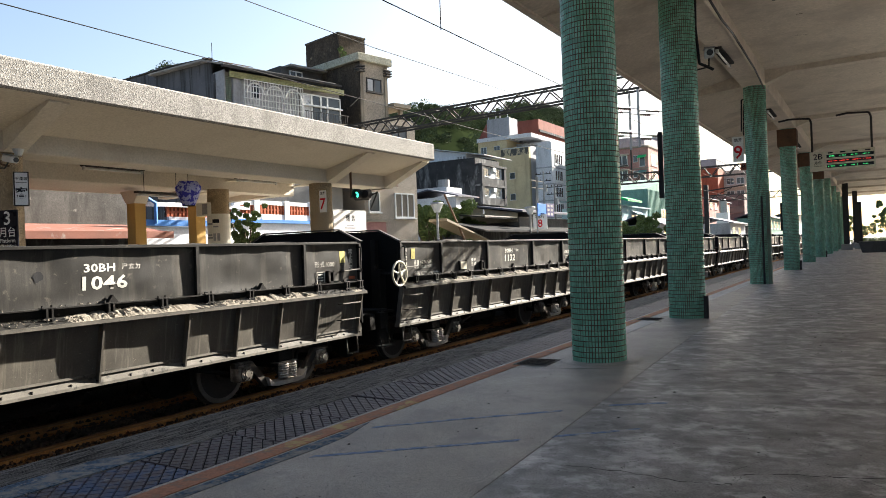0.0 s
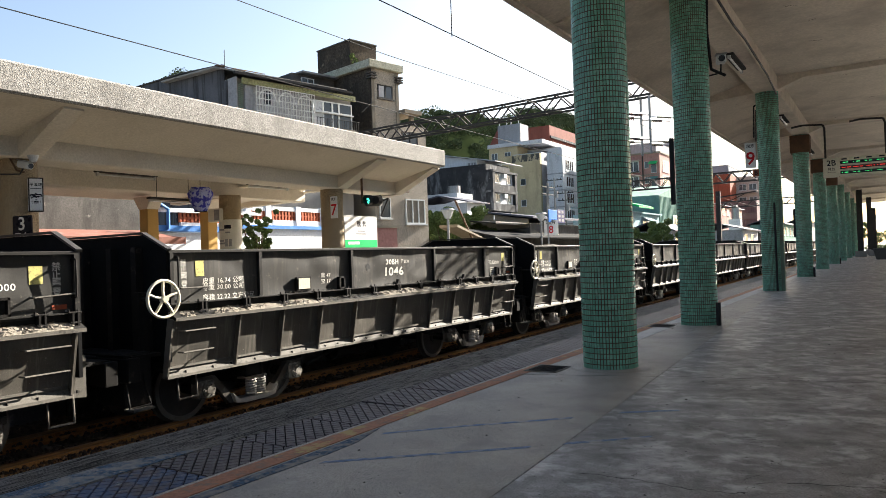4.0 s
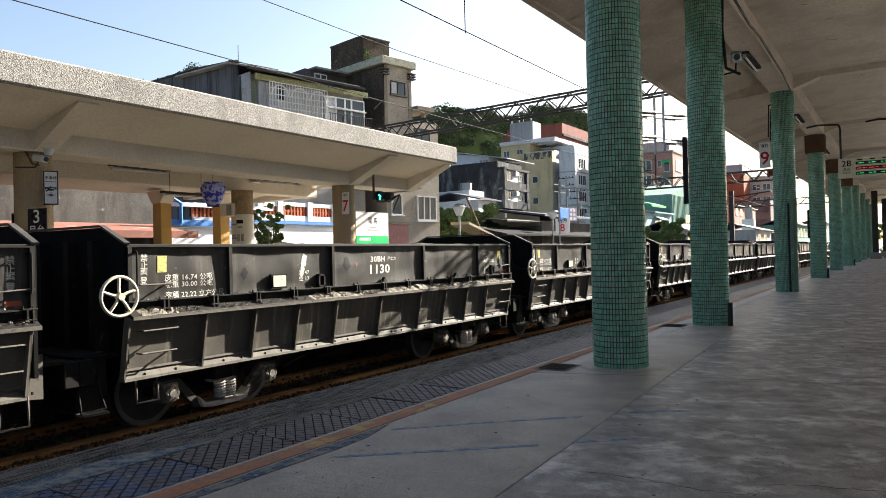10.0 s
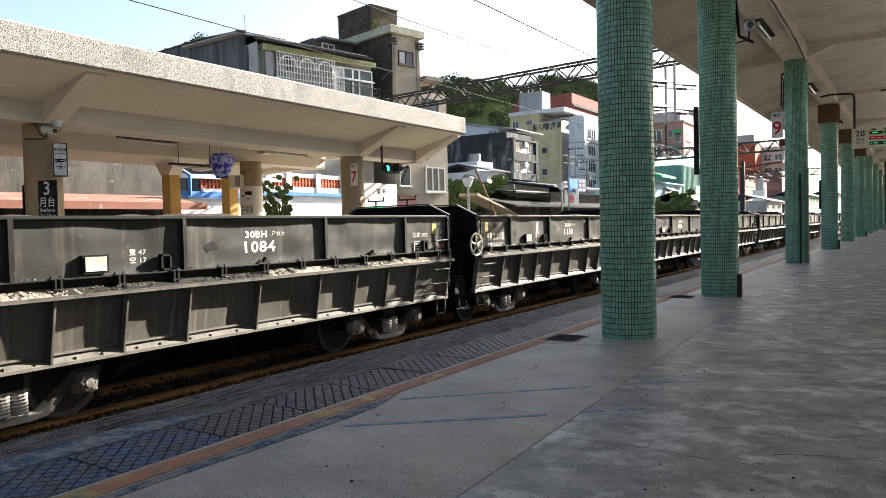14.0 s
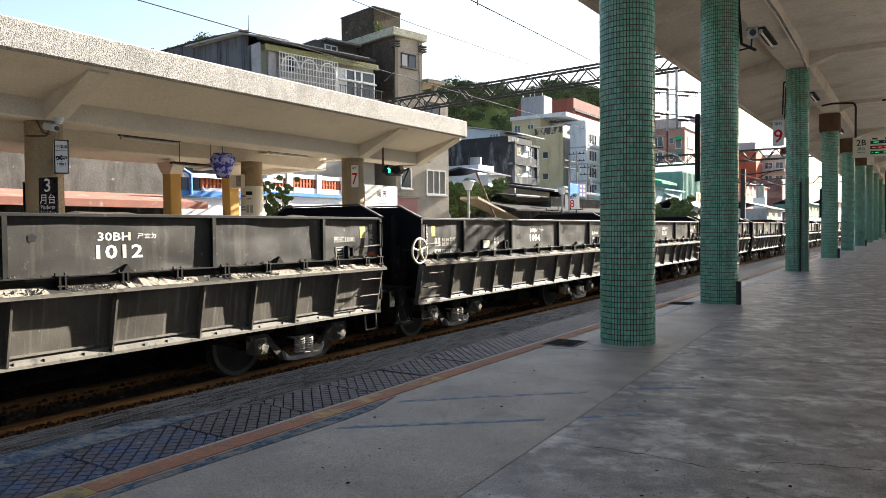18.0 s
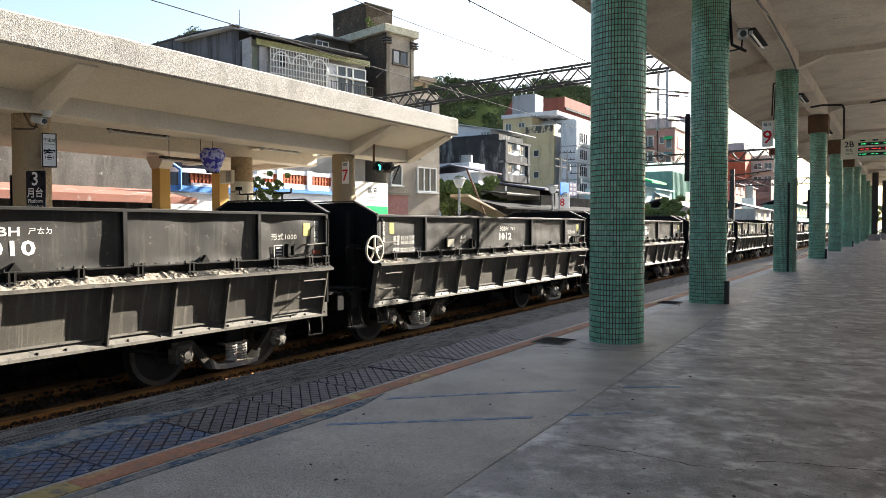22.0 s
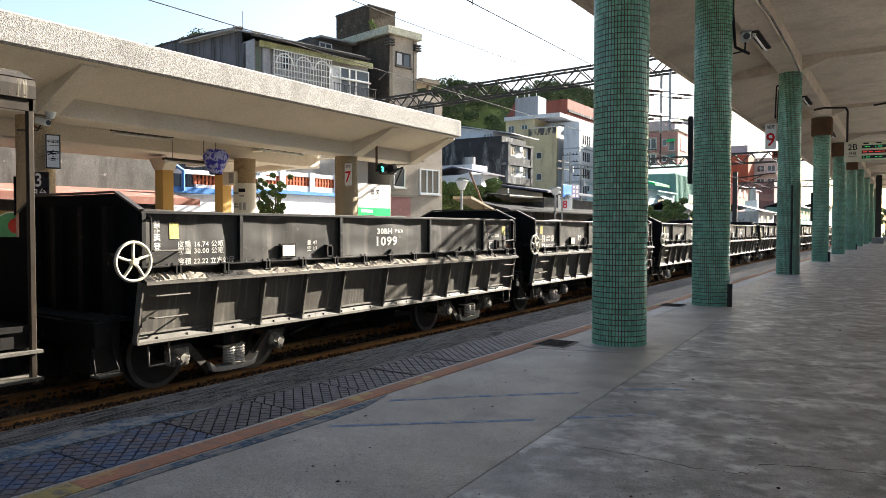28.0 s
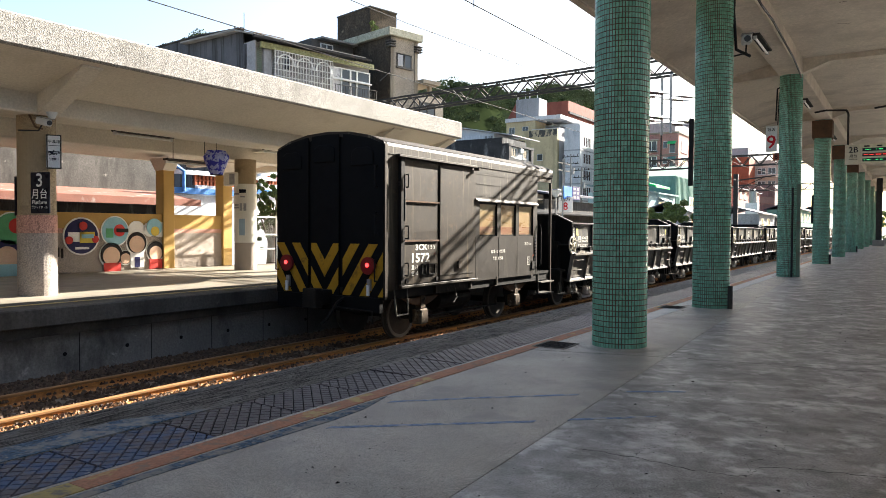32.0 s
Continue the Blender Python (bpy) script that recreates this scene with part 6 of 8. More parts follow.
# ---- houses ----
def windowed(parent, axis, at, a0, a1, z0, z1, cols=2, mats=("frame", "pane"), depth=0.06):
    """A window with frame, mullions and panes on a wall; axis 'x': the wall faces +x at x = at, 'y': it faces -y."""
    def bx(a, b, c, d, near, far):
        return (at + near, at + far, a, b, c, d) if axis == "x" else (a, b, at - far, at - near, c, d)
    win = part("window", box(*bx(a0, a1, z0, z1, -0.02, depth * 0.4)), M[mats[1]], parent)
    bm = bmesh.new()
    t = max(0.05, (a1 - a0) * 0.05)
    for a, b, c, d in ((a0 - t, a1 + t, z0 - t, z0), (a0 - t, a1 + t, z1, z1 + t), (a0 - t, a0, z0, z1), (a1, a1 + t, z0, z1)):
        box(*bx(a, b, c, d, 0, depth), bm=bm)
    for i in range(1, cols):
        x = a0 + (a1 - a0) * i / cols
        box(*bx(x - t / 2, x + t / 2, z0, z1, 0, depth), bm=bm)
    part("window_frame", bm, M[mats[0]], win)
    bm = box(*bx(a0 - 2 * t, a1 + 2 * t, z0 - 2.2 * t, z0 - t, 0, depth * 2.2))
    part("window_sill", bm, M[mats[0]], win)
    return win


def block(parent, x0, x1, y0, y1, z0, z1, key, name="wall", label=""):
    return part(name, box(x0, x1, y0, y1, z0, z1), M[key], parent, label)


G = -1.25
h = thing("house", "weathered grey concrete house with a stair tower", "house", at=pose(-24, 22, 0, 0, 0, -12.5))
block(h, -9, -0.02, 0.06, 6.4, G, 9.3, "concrete")
# darker concrete than the house front, to paint the shade of the recess
block(h, -9, -1.9, 6.4, 7.8, G, 9.4, "dark_concrete", "recess_wall", "recessed wall darkened for its shade")
part("side_wall", prism([(-10.2, 3), (-0.95, 3), (-0.95, 10.02), (-1.5, 10.08), (-5.3, 10.48), (-10.2, 10.78)], 0.0, 0.06), M["streaked_wall"], h, "dark rain-streaked gable wall")
part("wall_coping", prism([(-1.0, 10.03), (-1.5, 10.09), (-5.3, 10.49), (-10.2, 10.79), (-10.2, 10.85), (-5.3, 10.55), (-1.5, 10.15), (-1.0, 10.09)], -0.06, 0.1), M["dark_concrete"], h)
part("corner_panel", bevelled(box(-0.88, 0.12, -0.02, 0.05, 7.0, 9.36), 0.03), M["grey_wall"], h, "pale blue-grey cement corner panel")
part("corner_panel", box(-0.88, -0.60, -0.05, -0.02, 7.0, 9.30), M["streaked_wall"], h)
bm = bmesh.new()
for i in range(34):
    y_, z_ = 0.10 + (i % 2) * 0.11, 7.6 + i * 0.045
    box(0.05, 0.09, y_, y_ + 0.1, z_, z_ + 0.04, bm)
part("lattice_block", bm, M["stained_tile"], h, "green pierced lattice strip")["kind"] = "stuff"
part("pilaster", bevelled(box(-0.02, 0.14, 0.40, 0.80, 6.8, 9.05), 0.03), M["grey_wall"], h, "pale blue-grey pilaster")
# lean roof with a thin pale edge, and a shallow attic behind it
part("roof", prism([(0.62, 9.40), (-1.2, 9.92), (-6.5, 10.3), (-6.5, 10.38), (-1.2, 10.0), (0.62, 9.47)], -0.35, 5.7), M["concrete"], h, "low weathered sheet roof")
part("roof_sheet", prism([(0.5, 9.52), (-1.0, 9.98), (-1.0, 10.02), (0.5, 9.56)], -0.42, 1.2), M["rust_cap"], h, "rusty sheet at the roof corner")
part("gutter", box(0.56, 0.72, -0.4, 6.0, 9.30, 9.40), M["tin_dark"], h, "dark sagging gutter")
part("valance", box(0.25, 0.33, 0.15, 6.45, 9.02, 9.28), M["valance"], h, "yellow-green tiled band over the windows")
tile_ = None
for i in range(42):
    for k in range(2):
        m_ = pose(0.335, 0.22 + i * 0.149, 9.085 + k * 0.125)
        if tile_ is None:
            tile_ = part("valance_tile", box(-0.012, 0.006, -0.06, 0.06, -0.05, 0.05), M["valance"], h, at=m_)
        else:
            again(tile_, m_)
part("balcony_slab", box(-0.1, 0.6, 0.2, 6.5, 7.35, 7.52), M["buff_wall"], h)
# glazed loggia with welded grille and arched bars
part("loggia_back", box(-0.06, -0.02, 0.82, 3.95, 7.5, 9.05), M["white_wall"], h, "pale corrugated plastic behind the grille")
part("loggia_opening", box(-0.02, -0.012, 1.45, 1.85, 8.35, 8.95), M["pane"], h, "dark opening between the plastic sheets")
bm = bmesh.new()
for i in range(22):
    y_ = 0.84 + i * 0.148
    box(0.30, 0.33, y_, y_ + 0.025, 7.62, 9.02, bm)
for z_ in (7.62, 7.9, 8.18, 8.46, 8.74, 9.0):
    box(0.30, 0.335, 0.82, 3.96, z_, z_ + 0.03, bm)
part("window_grille", bm, M["sign_white"], h, "white welded window grille")
for c_ in (1.38, 2.4, 3.42):
    part("arch_bar", pipe([(0.345, c_ + 0.44 * math.cos(q * math.pi / 10), 8.42 + 0.48 * math.sin(q * math.pi / 10)) for q in range(11)], 0.03, 6), M["sign_white"], h, "arched white bar in the grille")
for y_, w_, key in ((4.0, 0.55, "white_wall"), (4.6, 0.5, "pane"), (5.15, 0.35, "pane"), (5.55, 0.75, "pane")):
    windowed(h, "x", 0.06, y_ + 0.04, y_ + w_, 7.5, 8.3, 1, ("frame", key), 0.08)
    windowed(h, "x", 0.06, y_ + 0.04, y_ + w_, 8.38, 8.82, 1, ("frame", key), 0.08)
part("balcony_rail", pipe([(0.55, 3.9, 7.95), (0.55, 6.5, 7.95)], 0.02), M["dark_steel"], h)
bar_ = None
for i in range(18):
    if bar_ is None:
        bar_ = part("rail_bar", tube((0.55, 3.95, 7.5), (0.55, 3.95, 7.95), 0.012, 6), M["dark_steel"], h)
    else:
        again(bar_, pose(0, i * 0.145, 0))
# stair tower, its side coloured dark for shade, with cornice, mouldings and tank room
block(h, -4.5, 0, 7.8, 9.65, G, 11.02, "roughcast", "tower", "buff roughcast stair tower")
block(h, -4.5, -0.02, 7.74, 7.8, 6.0, 11.02, "brown_render", "tower_side", "brown tower side darkened for shade")
for y_ in (7.76, 9.45):
    part("corner_strip", box(0.0, 0.05, y_, y_ + 0.2, 5.0, 11.02), M["buff_wall"], h)
part("tower_cornice", bevelled(box(-4.4, 0.25, 7.5, 9.85, 11.02, 11.42), 0.03), M["valance_pale"], h, "pale green-tiled cornice")
block(h, -4.5, -1.62, 7.77, 9.6, 11.42, 12.82, "brown_render", "tank_room", "brown pebbled tank room")
part("tank_room_top", bevelled(box(-4.55, -1.57, 7.72, 9.65, 12.82, 12.92), 0.03), M["dark_concrete"], h)
windowed(h, "x", 0.0, 8.25, 9.18, 9.58, 10.2, 2, ("dark_steel", "pane"), 0.05)
part("curtain", box(0.015, 0.028, 8.27, 8.62, 9.6, 10.18), M["white_wall"], h, "pale blind behind the tower window")
for z_ in (10.47, 10.6, 10.73):
    for y0, y1 in ((7.6, 8.0), (9.4, 9.85)):
        part("moulding", bevelled(box(-0.2, 0.22, y0, y1, z_, z_ + 0.075), 0.012), M["dark_concrete"], h)
part("rain_pipe", pipe([(0.08, 7.7, 11.0), (0.08, 7.7, 9.2), (0.1, 7.0, 8.6)], 0.03), M["wire"], h)
block(h, -6.5, -3.0, 5.0, 7.7, 9.9, 10.95, "dark_concrete", "roof_room", "stained rooftop room")
part("roof_room_slab", box(-6.7, -2.6, 5.4, 7.74, 10.95, 11.05), M["concrete"], h)
windowed(h, "x", -3.0, 5.6, 6.3, 10.1, 10.75, 2, ("white_wall", "pane"), 0.06)
part("lean_roof", prism([(-3.0, 10.4), (-8.0, 10.7), (-8.0, 10.78), (-3.0, 10.48)], 2.6, 5.2), M["tin_dark"], h)
# lower wing beside the tower, seen under the canopy end
block(h, -3, 0, 9.65, 11.6, G, 8.3, "roughcast", "lower_wing")
part("wing_slab", box(-3.2, 0.5, 9.65, 10.9, 8.85, 9.05), M["buff_wall"], h)
part("wing_post", box(-0.2, 0.0, 10.55, 10.75, 8.3, 8.85), M["buff_wall"], h)
windowed(h, "x", 0.0, 9.85, 10.9, 7.0, 7.9, 2, ("dark_steel", "pane"), 0.06)
windowed(h, "x", 0.0, 9.95, 11.25, 3.05, 4.25, 3, ("frame", "buff_wall"), 0.08)
windowed(h, "x", 0.0, 8.1, 8.75, 3.3, 4.25, 1, ("frame", "pane"), 0.08)
part("tile_panel", box(0.0, 0.05, 6.6, 9.2, 1.2, 2.75), M["pink_wall"], h, "pinkish tiled lower wall")
part("panel_coping", box(0.0, 0.14, 6.5, 9.3, 2.75, 2.87), M["buff_wall"], h)
part("canopy_sheet", prism([(0.0, 4.75), (1.3, 4.5), (1.3, 4.56), (0.0, 4.83)], 5.2, 9.0), M["rust_cap"], h, "rusty lean-to canopy sheet")
part("antenna", pipe([(-0.95, 0.05, 10.0), (-0.95, 0.05, 10.75)], 0.015), M["wire"], h)

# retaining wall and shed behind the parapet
struct("retaining_wall", box(-22.4, -22, -70, 16.0, G, 4.6), M["shaded_stained_wall"], "stained concrete retaining wall behind the station, darkened for canopy shade", "wall")
sh = thing("lean_to_shed", "lean-to shed with a rusty red sheet roof", "shed")
part("roof", prism([(-19.6, 1.98), (-22.0, 2.36), (-22.0, 2.42), (-19.6, 2.06)], -70, 15.6), M["tin"], sh, "rusty red sheet roof")
part("fascia", box(-19.62, -19.55, -70, 15.6, 1.86, 2.08), M["tin"], sh)
# black colour stands for the shade under the lean-to roof
part("back_wall", box(-21.9, -21.6, -70, 15.6, G, 2.2), M["black_wall"], sh, "black back wall standing for the shade of the recess")
for y in (2, 6, 10, 14):
    part("post", box(-19.72, -19.6, y, y + 0.12, G, 1.95), M["dark_steel"], sh)
struct("drain_pipe", pipe([(-21.9, 12.0, 4.5), (-21.9, 12.0, 2.4)], 0.07), M["steel"], "grey rainwater pipe on the wall", "pipe")

bw = thing("terrace_house", "white terrace house with blue bands and clay screens", "house")
block(bw, -27, -21, 19.3, 24.4, G, 2.52, "terrace_white")
block(bw, -27, -21, 15.6, 19.3, G, 2.3, "terrace_white")
part("blue_band", box(-21, -20.85, 19.3, 24.5, 2.5, 2.64), M["blue_paint"], bw, "blue painted band")
part("blue_band", box(-21, -20.85, 15.5, 19.3, 2.34, 2.54), M["blue_paint"], bw)
def screen(y0, y1, z0, z1):
    part("parapet", box(-21.0, -20.9, y0, y1, z1, z1 + 0.16), M["terrace_white"], bw)
    part("parapet", box(-21.0, -20.9, y0, y1, z0 - 0.22, z0), M["terrace_white"], bw)
    # black sheet paints the dark behind the screen openings
    part("screen_back", box(-21.15, -21.1, y0, y1, z0, z1), M["black_wall"], bw)
    n = max(3, int((y1 - y0) / 0.16))
    sb = None
    for i in range(n + 1):
        y = y0 + (y1 - y0) * i / n
        if sb is None:
            sb = part("clay_block", box(-21.0, -20.92, -0.045, 0.045, z0, z1), M["brick_red"], bw, at=pose(0, y, 0))
        else:
            again(sb, pose(0, y, 0))
    part("clay_rail", box(-20.99, -20.93, y0, y1, (z0 + z1) / 2 - 0.03, (z0 + z1) / 2 + 0.03), M["brick_red"], bw)
screen(19.8, 20.5, 2.86, 3.2)
screen(20.95, 22.22, 2.86, 3.24)
screen(22.5, 23.75, 2.86, 3.24)
screen(16.5, 19.3, 2.66, 3.0)
for y in (19.45, 20.52, 22.22, 23.75):
    part("pier", box(-21.02, -20.86, y, y + 0.28, 2.64, 3.44), M["terrace_white"], bw)
part("coping", box(-21.05, -20.8, 15.6, 20.2, 3.0, 3.14), M["white_wall"], bw)
part("blue_pipe", pipe([(-20.8, 15.9, 2.4), (-20.8, 15.9, 3.1), (-20.8, 15.5, 3.3)], 0.06), M["blue_paint"], bw)

# town behind, from near to far
b1 = thing("dark_terrace_house", "soot-black house with two white balconies", "house")
block(b1, -58.8, -48, 89.9, 97.5, G, 14.2, "black_wall", label="soot-black side wall")
block(b1, -64, -58.8, 89.9, 97.5, G, 12.9, "black_wall", "rear_wing")
for z0, z1 in ((11.3, 13.0), (8.5, 10.1)):
    block(b1, -48, -47.3, 90.2, 97.5, z0, z1, "white_wall", "balcony", "white painted balcony recess")
    windowed(b1, "x", -47.3, 91.2, 92.6, z0 + 0.35, z1 - 0.25, 2)
    windowed(b1, "x", -47.3, 95.0, 96.2, z0 + 0.35, z1 - 0.25, 2)
    part("air_conditioner", bevelled(box(-47.25, -46.8, 93.3, 94.2, z1 - 0.75, z1 - 0.1), 0.04), M["frame"], b1)
    part("balcony_rail", box(-47.3, -46.9, 89.8, 97.6, z0 - 1.05, z0), M["black_wall"], b1)
    part("slab_edge", box(-47.9, -46.8, 89.7, 97.7, z1, z1 + 0.3), M["black_wall"], b1)
    part("bay_pier", box(-48, -46.85, 89.75, 90.5, z0 - 1.0, z1), M["black_wall"], b1)
    part("bay_pier", box(-48, -46.85, 96.9, 97.6, z0 - 1.0, z1), M["black_wall"], b1)
b2 = thing("white_roof_house", "white sheet-metal rooftop house", "house")
part("wall", prism([(-59.7, 12), (-53.0, 12), (-53.0, 15.95), (-58.6, 16.85), (-59.7, 16.3)], 96.5, 105), M["terrace_white"], b2, "white corrugated sheet wall")
part("roof", prism([(-59.9, 16.3), (-58.6, 16.98), (-49.6, 15.3), (-49.6, 15.42), (-58.6, 17.12), (-60.0, 16.4)], 96, 105.5), M["white_wall"], b2)
rib_ = None
for i in range(14):
    if rib_ is None:
        rib_ = part("siding_rib", box(-0.05, 0.05, 96.44, 96.5, 13, 15.7), M["terrace_white"], b2, at=pose(-59.4, 0, 0))
    else:
        again(rib_, pose(-59.4 + i * 0.48, 0, 0))
windowed(b2, "y", 96.5, -54.6, -53.2, 14.4, 15.5, 2, ("frame", "grey_wall"))
windowed(b2, "x", -53.0, 98, 100, 14.3, 15.3, 2)
part("carport_roof", box(-53, -50.5, 98, 102, 14.9, 15.05), M["tin_dark"], b2)
b3 = thing("apartment_block", "beige and grey apartment block with rooftop stair head", "apartment building")
block(b3, -68.6, -60, 136, 137, G, 21.9, "beige_wall", "beige_wall", "beige side wall with peeling paint")
block(b3, -66.3, -60.02, 135.93, 136, 20.4, 21.8, "peeling", "peeling_band", "dark peeling render")
block(b3, -66.4, -60, 137, 160, G, 22.2, "white_wall", "grey_wing")
block(b3, -58.6, -55.2, 136.4, 150, G, 22.4, "white_wall", "stair_bay")
for z in (8.0, 11.4, 14.8, 18.2):
    windowed(b3, "x", -55.2, 138.2, 142.0, z, z + 1.9, 4)
    windowed(b3, "x", -55.2, 144.0, 148.0, z, z + 1.9, 4)
    part("string_band", box(-58.65, -55.1, 136.3, 150, z - 1.0, z - 0.75), M["grey_wall"], b3)
block(b3, -73.3, -66.4, 139.1, 166, G, 24.6, "beige_wall", "rear_wing")
part("roof_terrace", box(-73.5, -60.5, 138.8, 166, 24.4, 25.2), M["white_wall"], b3)
part("terrace_roof", box(-70, -58.5, 144, 166, 23.4, 23.9), M["white_wall"], b3)
block(b3, -71.4, -66, 139.9, 144, 25.2, 29.3, "grey_wall", "stair_head")
part("gable", prism([(-73.6, 25.2), (-71.4, 25.2), (-71.4, 28.6)], 139.9, 143), M["brick_wall"], b3, "red sheet gable")
for z in (7.0, 10.4, 13.8, 17.2, 19.6):
    for y in (142.5, 147.5, 152.5):
        windowed(b3, "x", -60, y, y + 3, z, z + 1.7, 3)
    part("air_conditioner", bevelled(box(-60, -59.2, 146, 147, z, z + 0.8), 0.04), M["frame"], b3)
for z in (11.2, 15.6):
    windowed(b3, "y", 136, -64.4, -63.3, z, z + 1.2, 1)
for x in (-72.6, -69.4):
    windowed(b3, "y", 139.1, x, x + 1.3, 21.2, 23.2, 2)
for x in (-71.0, -68.2):
    part("roof_rail", pipe([(x, 140, 29.3), (x, 140, 30.9), (x + 1.8, 140, 30.9), (x + 1.8, 140, 29.3)], 0.1), M["frame"], b3)
    part("roof_rail", pipe([(x, 140, 30.1), (x + 1.8, 140, 30.1)], 0.08), M["frame"], b3)
b4 = thing("brick_block", "red-brown brick apartment block", "apartment building")
block(b4, -90, -75, 177, 202, G, 35.2, "brick_wall")
part("ledge", box(-75, -74.6, 177, 202, 31.8, 32.4), M["black_wall"], b4)
b5 = thing("pink_block", "pink tiled apartment block with window cages", "apartment building")
block(b5, -53.6, -38.2, 145.6, 174, G, 20.6, "pink_wall")
part("roof_slab", box(-53.8, -38.0, 145.3, 174.4, 20.6, 20.9), M["buff_wall"], b5)
for z in (7.6, 10.8, 14.3, 17.4):
    windowed(b5, "y", 145.6, -46.4, -42.6, z, z + 1.8, 4)
    cage = part("window_cage", box(-46.7, -42.3, 144.7, 145.5, z - 0.35, z - 0.2), M["dark_steel"], b5, "dark window cage")
    for k in range(12):
        part("cage_bar", box(-46.65 + k * 0.39, -46.6 + k * 0.39, 144.72, 144.77, z - 0.3, z + 1.0), M["dark_steel"], cage)
    part("window_hood", box(-46.9, -42.0, 144.6, 145.6, z + 1.95, z + 2.1), M["cream_wall"], b5)
    windowed(b5, "y", 145.6, -41.2, -40.4, z + 0.4, z + 1.6, 1, ("frame", "pane"))
    windowed(b5, "y", 145.6, -39.9, -38.9, z - 0.6, z + 1.2, 1, ("frame", "pane"))
    part("window_awning", prism([(145.6, z + 1.5), (144.4, z + 1.0), (144.4, z + 1.1), (145.6, z + 1.7)], -40.2, -38.6, "x"), M["sign_green"] if z > 15 else M["green_sheet"], b5, "green window awning")
    part("slab_line", box(-53.65, -38.15, 145.5, 145.6, z - 1.15, z - 0.95), M["buff_wall"], b5)
    windowed(b5, "x", -38.2, 148, 152, z, z + 1.8, 3)
part("rain_pipe", tube((-41.6, 145.45, G), (-41.6, 145.45, 20.4), 0.12, 8), M["dark_steel"], b5)
b6 = thing("red_white_block", "red and white apartment block", "apartment building")
block(b6, -64, -52, 196, 222, G, 27.0, "brick_wall")
block(b6, -63, -52.4, 196.4, 221.5, 27.0, 30.4, "grey_wall", "attic")
for z in (14, 18, 22):
    part("string_course", box(-52, -51.7, 196, 222, z - 1.2, z - 0.5), M["white_wall"], b6)
    windowed(b6, "x", -52, 201, 206, z, z + 1.8, 3)
    windowed(b6, "x", -52, 211, 216, z, z + 1.8, 3)
b7 = thing("orange_block", "orange and white apartment block", "apartment building")
block(b7, -62, -43, 250, 261, G, 25.3, "orange_wall")
block(b7, -62, -43.4, 250.5, 300, 25.3, 28.4, "grey_wall", "attic")
block(b7, -50, -36, 262, 300, G, 25.0, "cream_wall", "cream_wing", "cream rendered wing with balconies")
for z in (11.5, 16.0, 20.4):
    part("balcony", box(-43, -36.2, 260.6, 262, z - 1.2, z - 0.3), M["cream_wall"], b7)
    for x in (-42.2, -39.0):
        windowed(b7, "y", 262, x, x + 2.2, z, z + 1.9, 2)
block(b7, -62, -49.6, 310, 400, G, 24.0, "pink_wall", "pale_wing")
block(b7, -70, -60, 250, 262, 28, 38, "white_wall", "tower")
for z in (10, 14, 18):
    for y in (316, 332, 348, 364, 380):
        windowed(b7, "x", -49.6, y, y + 8, z, z + 2.0, 3)
for y in (262, 285, 320, 350):
    part("roof_tank", tube((-56, y, 28), (-56, y, 31), 1.4, 12), M["steel"], b7)
g1 = thing("green_shed", "green corrugated workshop building", "shed")
block(g1, -40, -30, 113, 130, G, 9.7, "green_sheet")
part("gable", prism([(113, 9.7), (130, 9.7), (130, 12.6)], -40, -30, "x"), M["green_sheet"], g1)
for i in range(22):
    if i == 0:
        cr = part("corrugation", box(-30, -29.9, -0.12, 0.12, G, 9.6), M["green_sheet"], g1, at=pose(0, 113.4, 0))
    else:
        again(cr, pose(0, 113.4 + i * 0.75, 0))
windowed(g1, "x", -29.9, 121, 124, 5.0, 6.6, 2)
g2 = thing("teal_shed", "teal-painted low workshop with sheet roof", "shed")
block(g2, -38, -30, 97, 112.8, G, 6.5, "teal_wall")
part("roof", prism([(-29.5, 6.4), (-38, 7.4), (-38, 7.6), (-29.5, 6.6)], 96.6, 112.9), M["teal_wall"], g2)
windowed(g2, "x", -30, 104, 107, 3.9, 5.3, 2)
part("awning", prism([(-30, 5.9), (-28.9, 5.4), (-28.9, 5.45), (-30, 6.0)], 103.6, 107.4), M["teal_wall"], g2)
part("green_awning", prism([(-30, 7.5), (-28.4, 7.0), (-28.4, 7.3), (-30, 7.8)], 97, 104), M["sign_green"], g2, "rolled green awning")
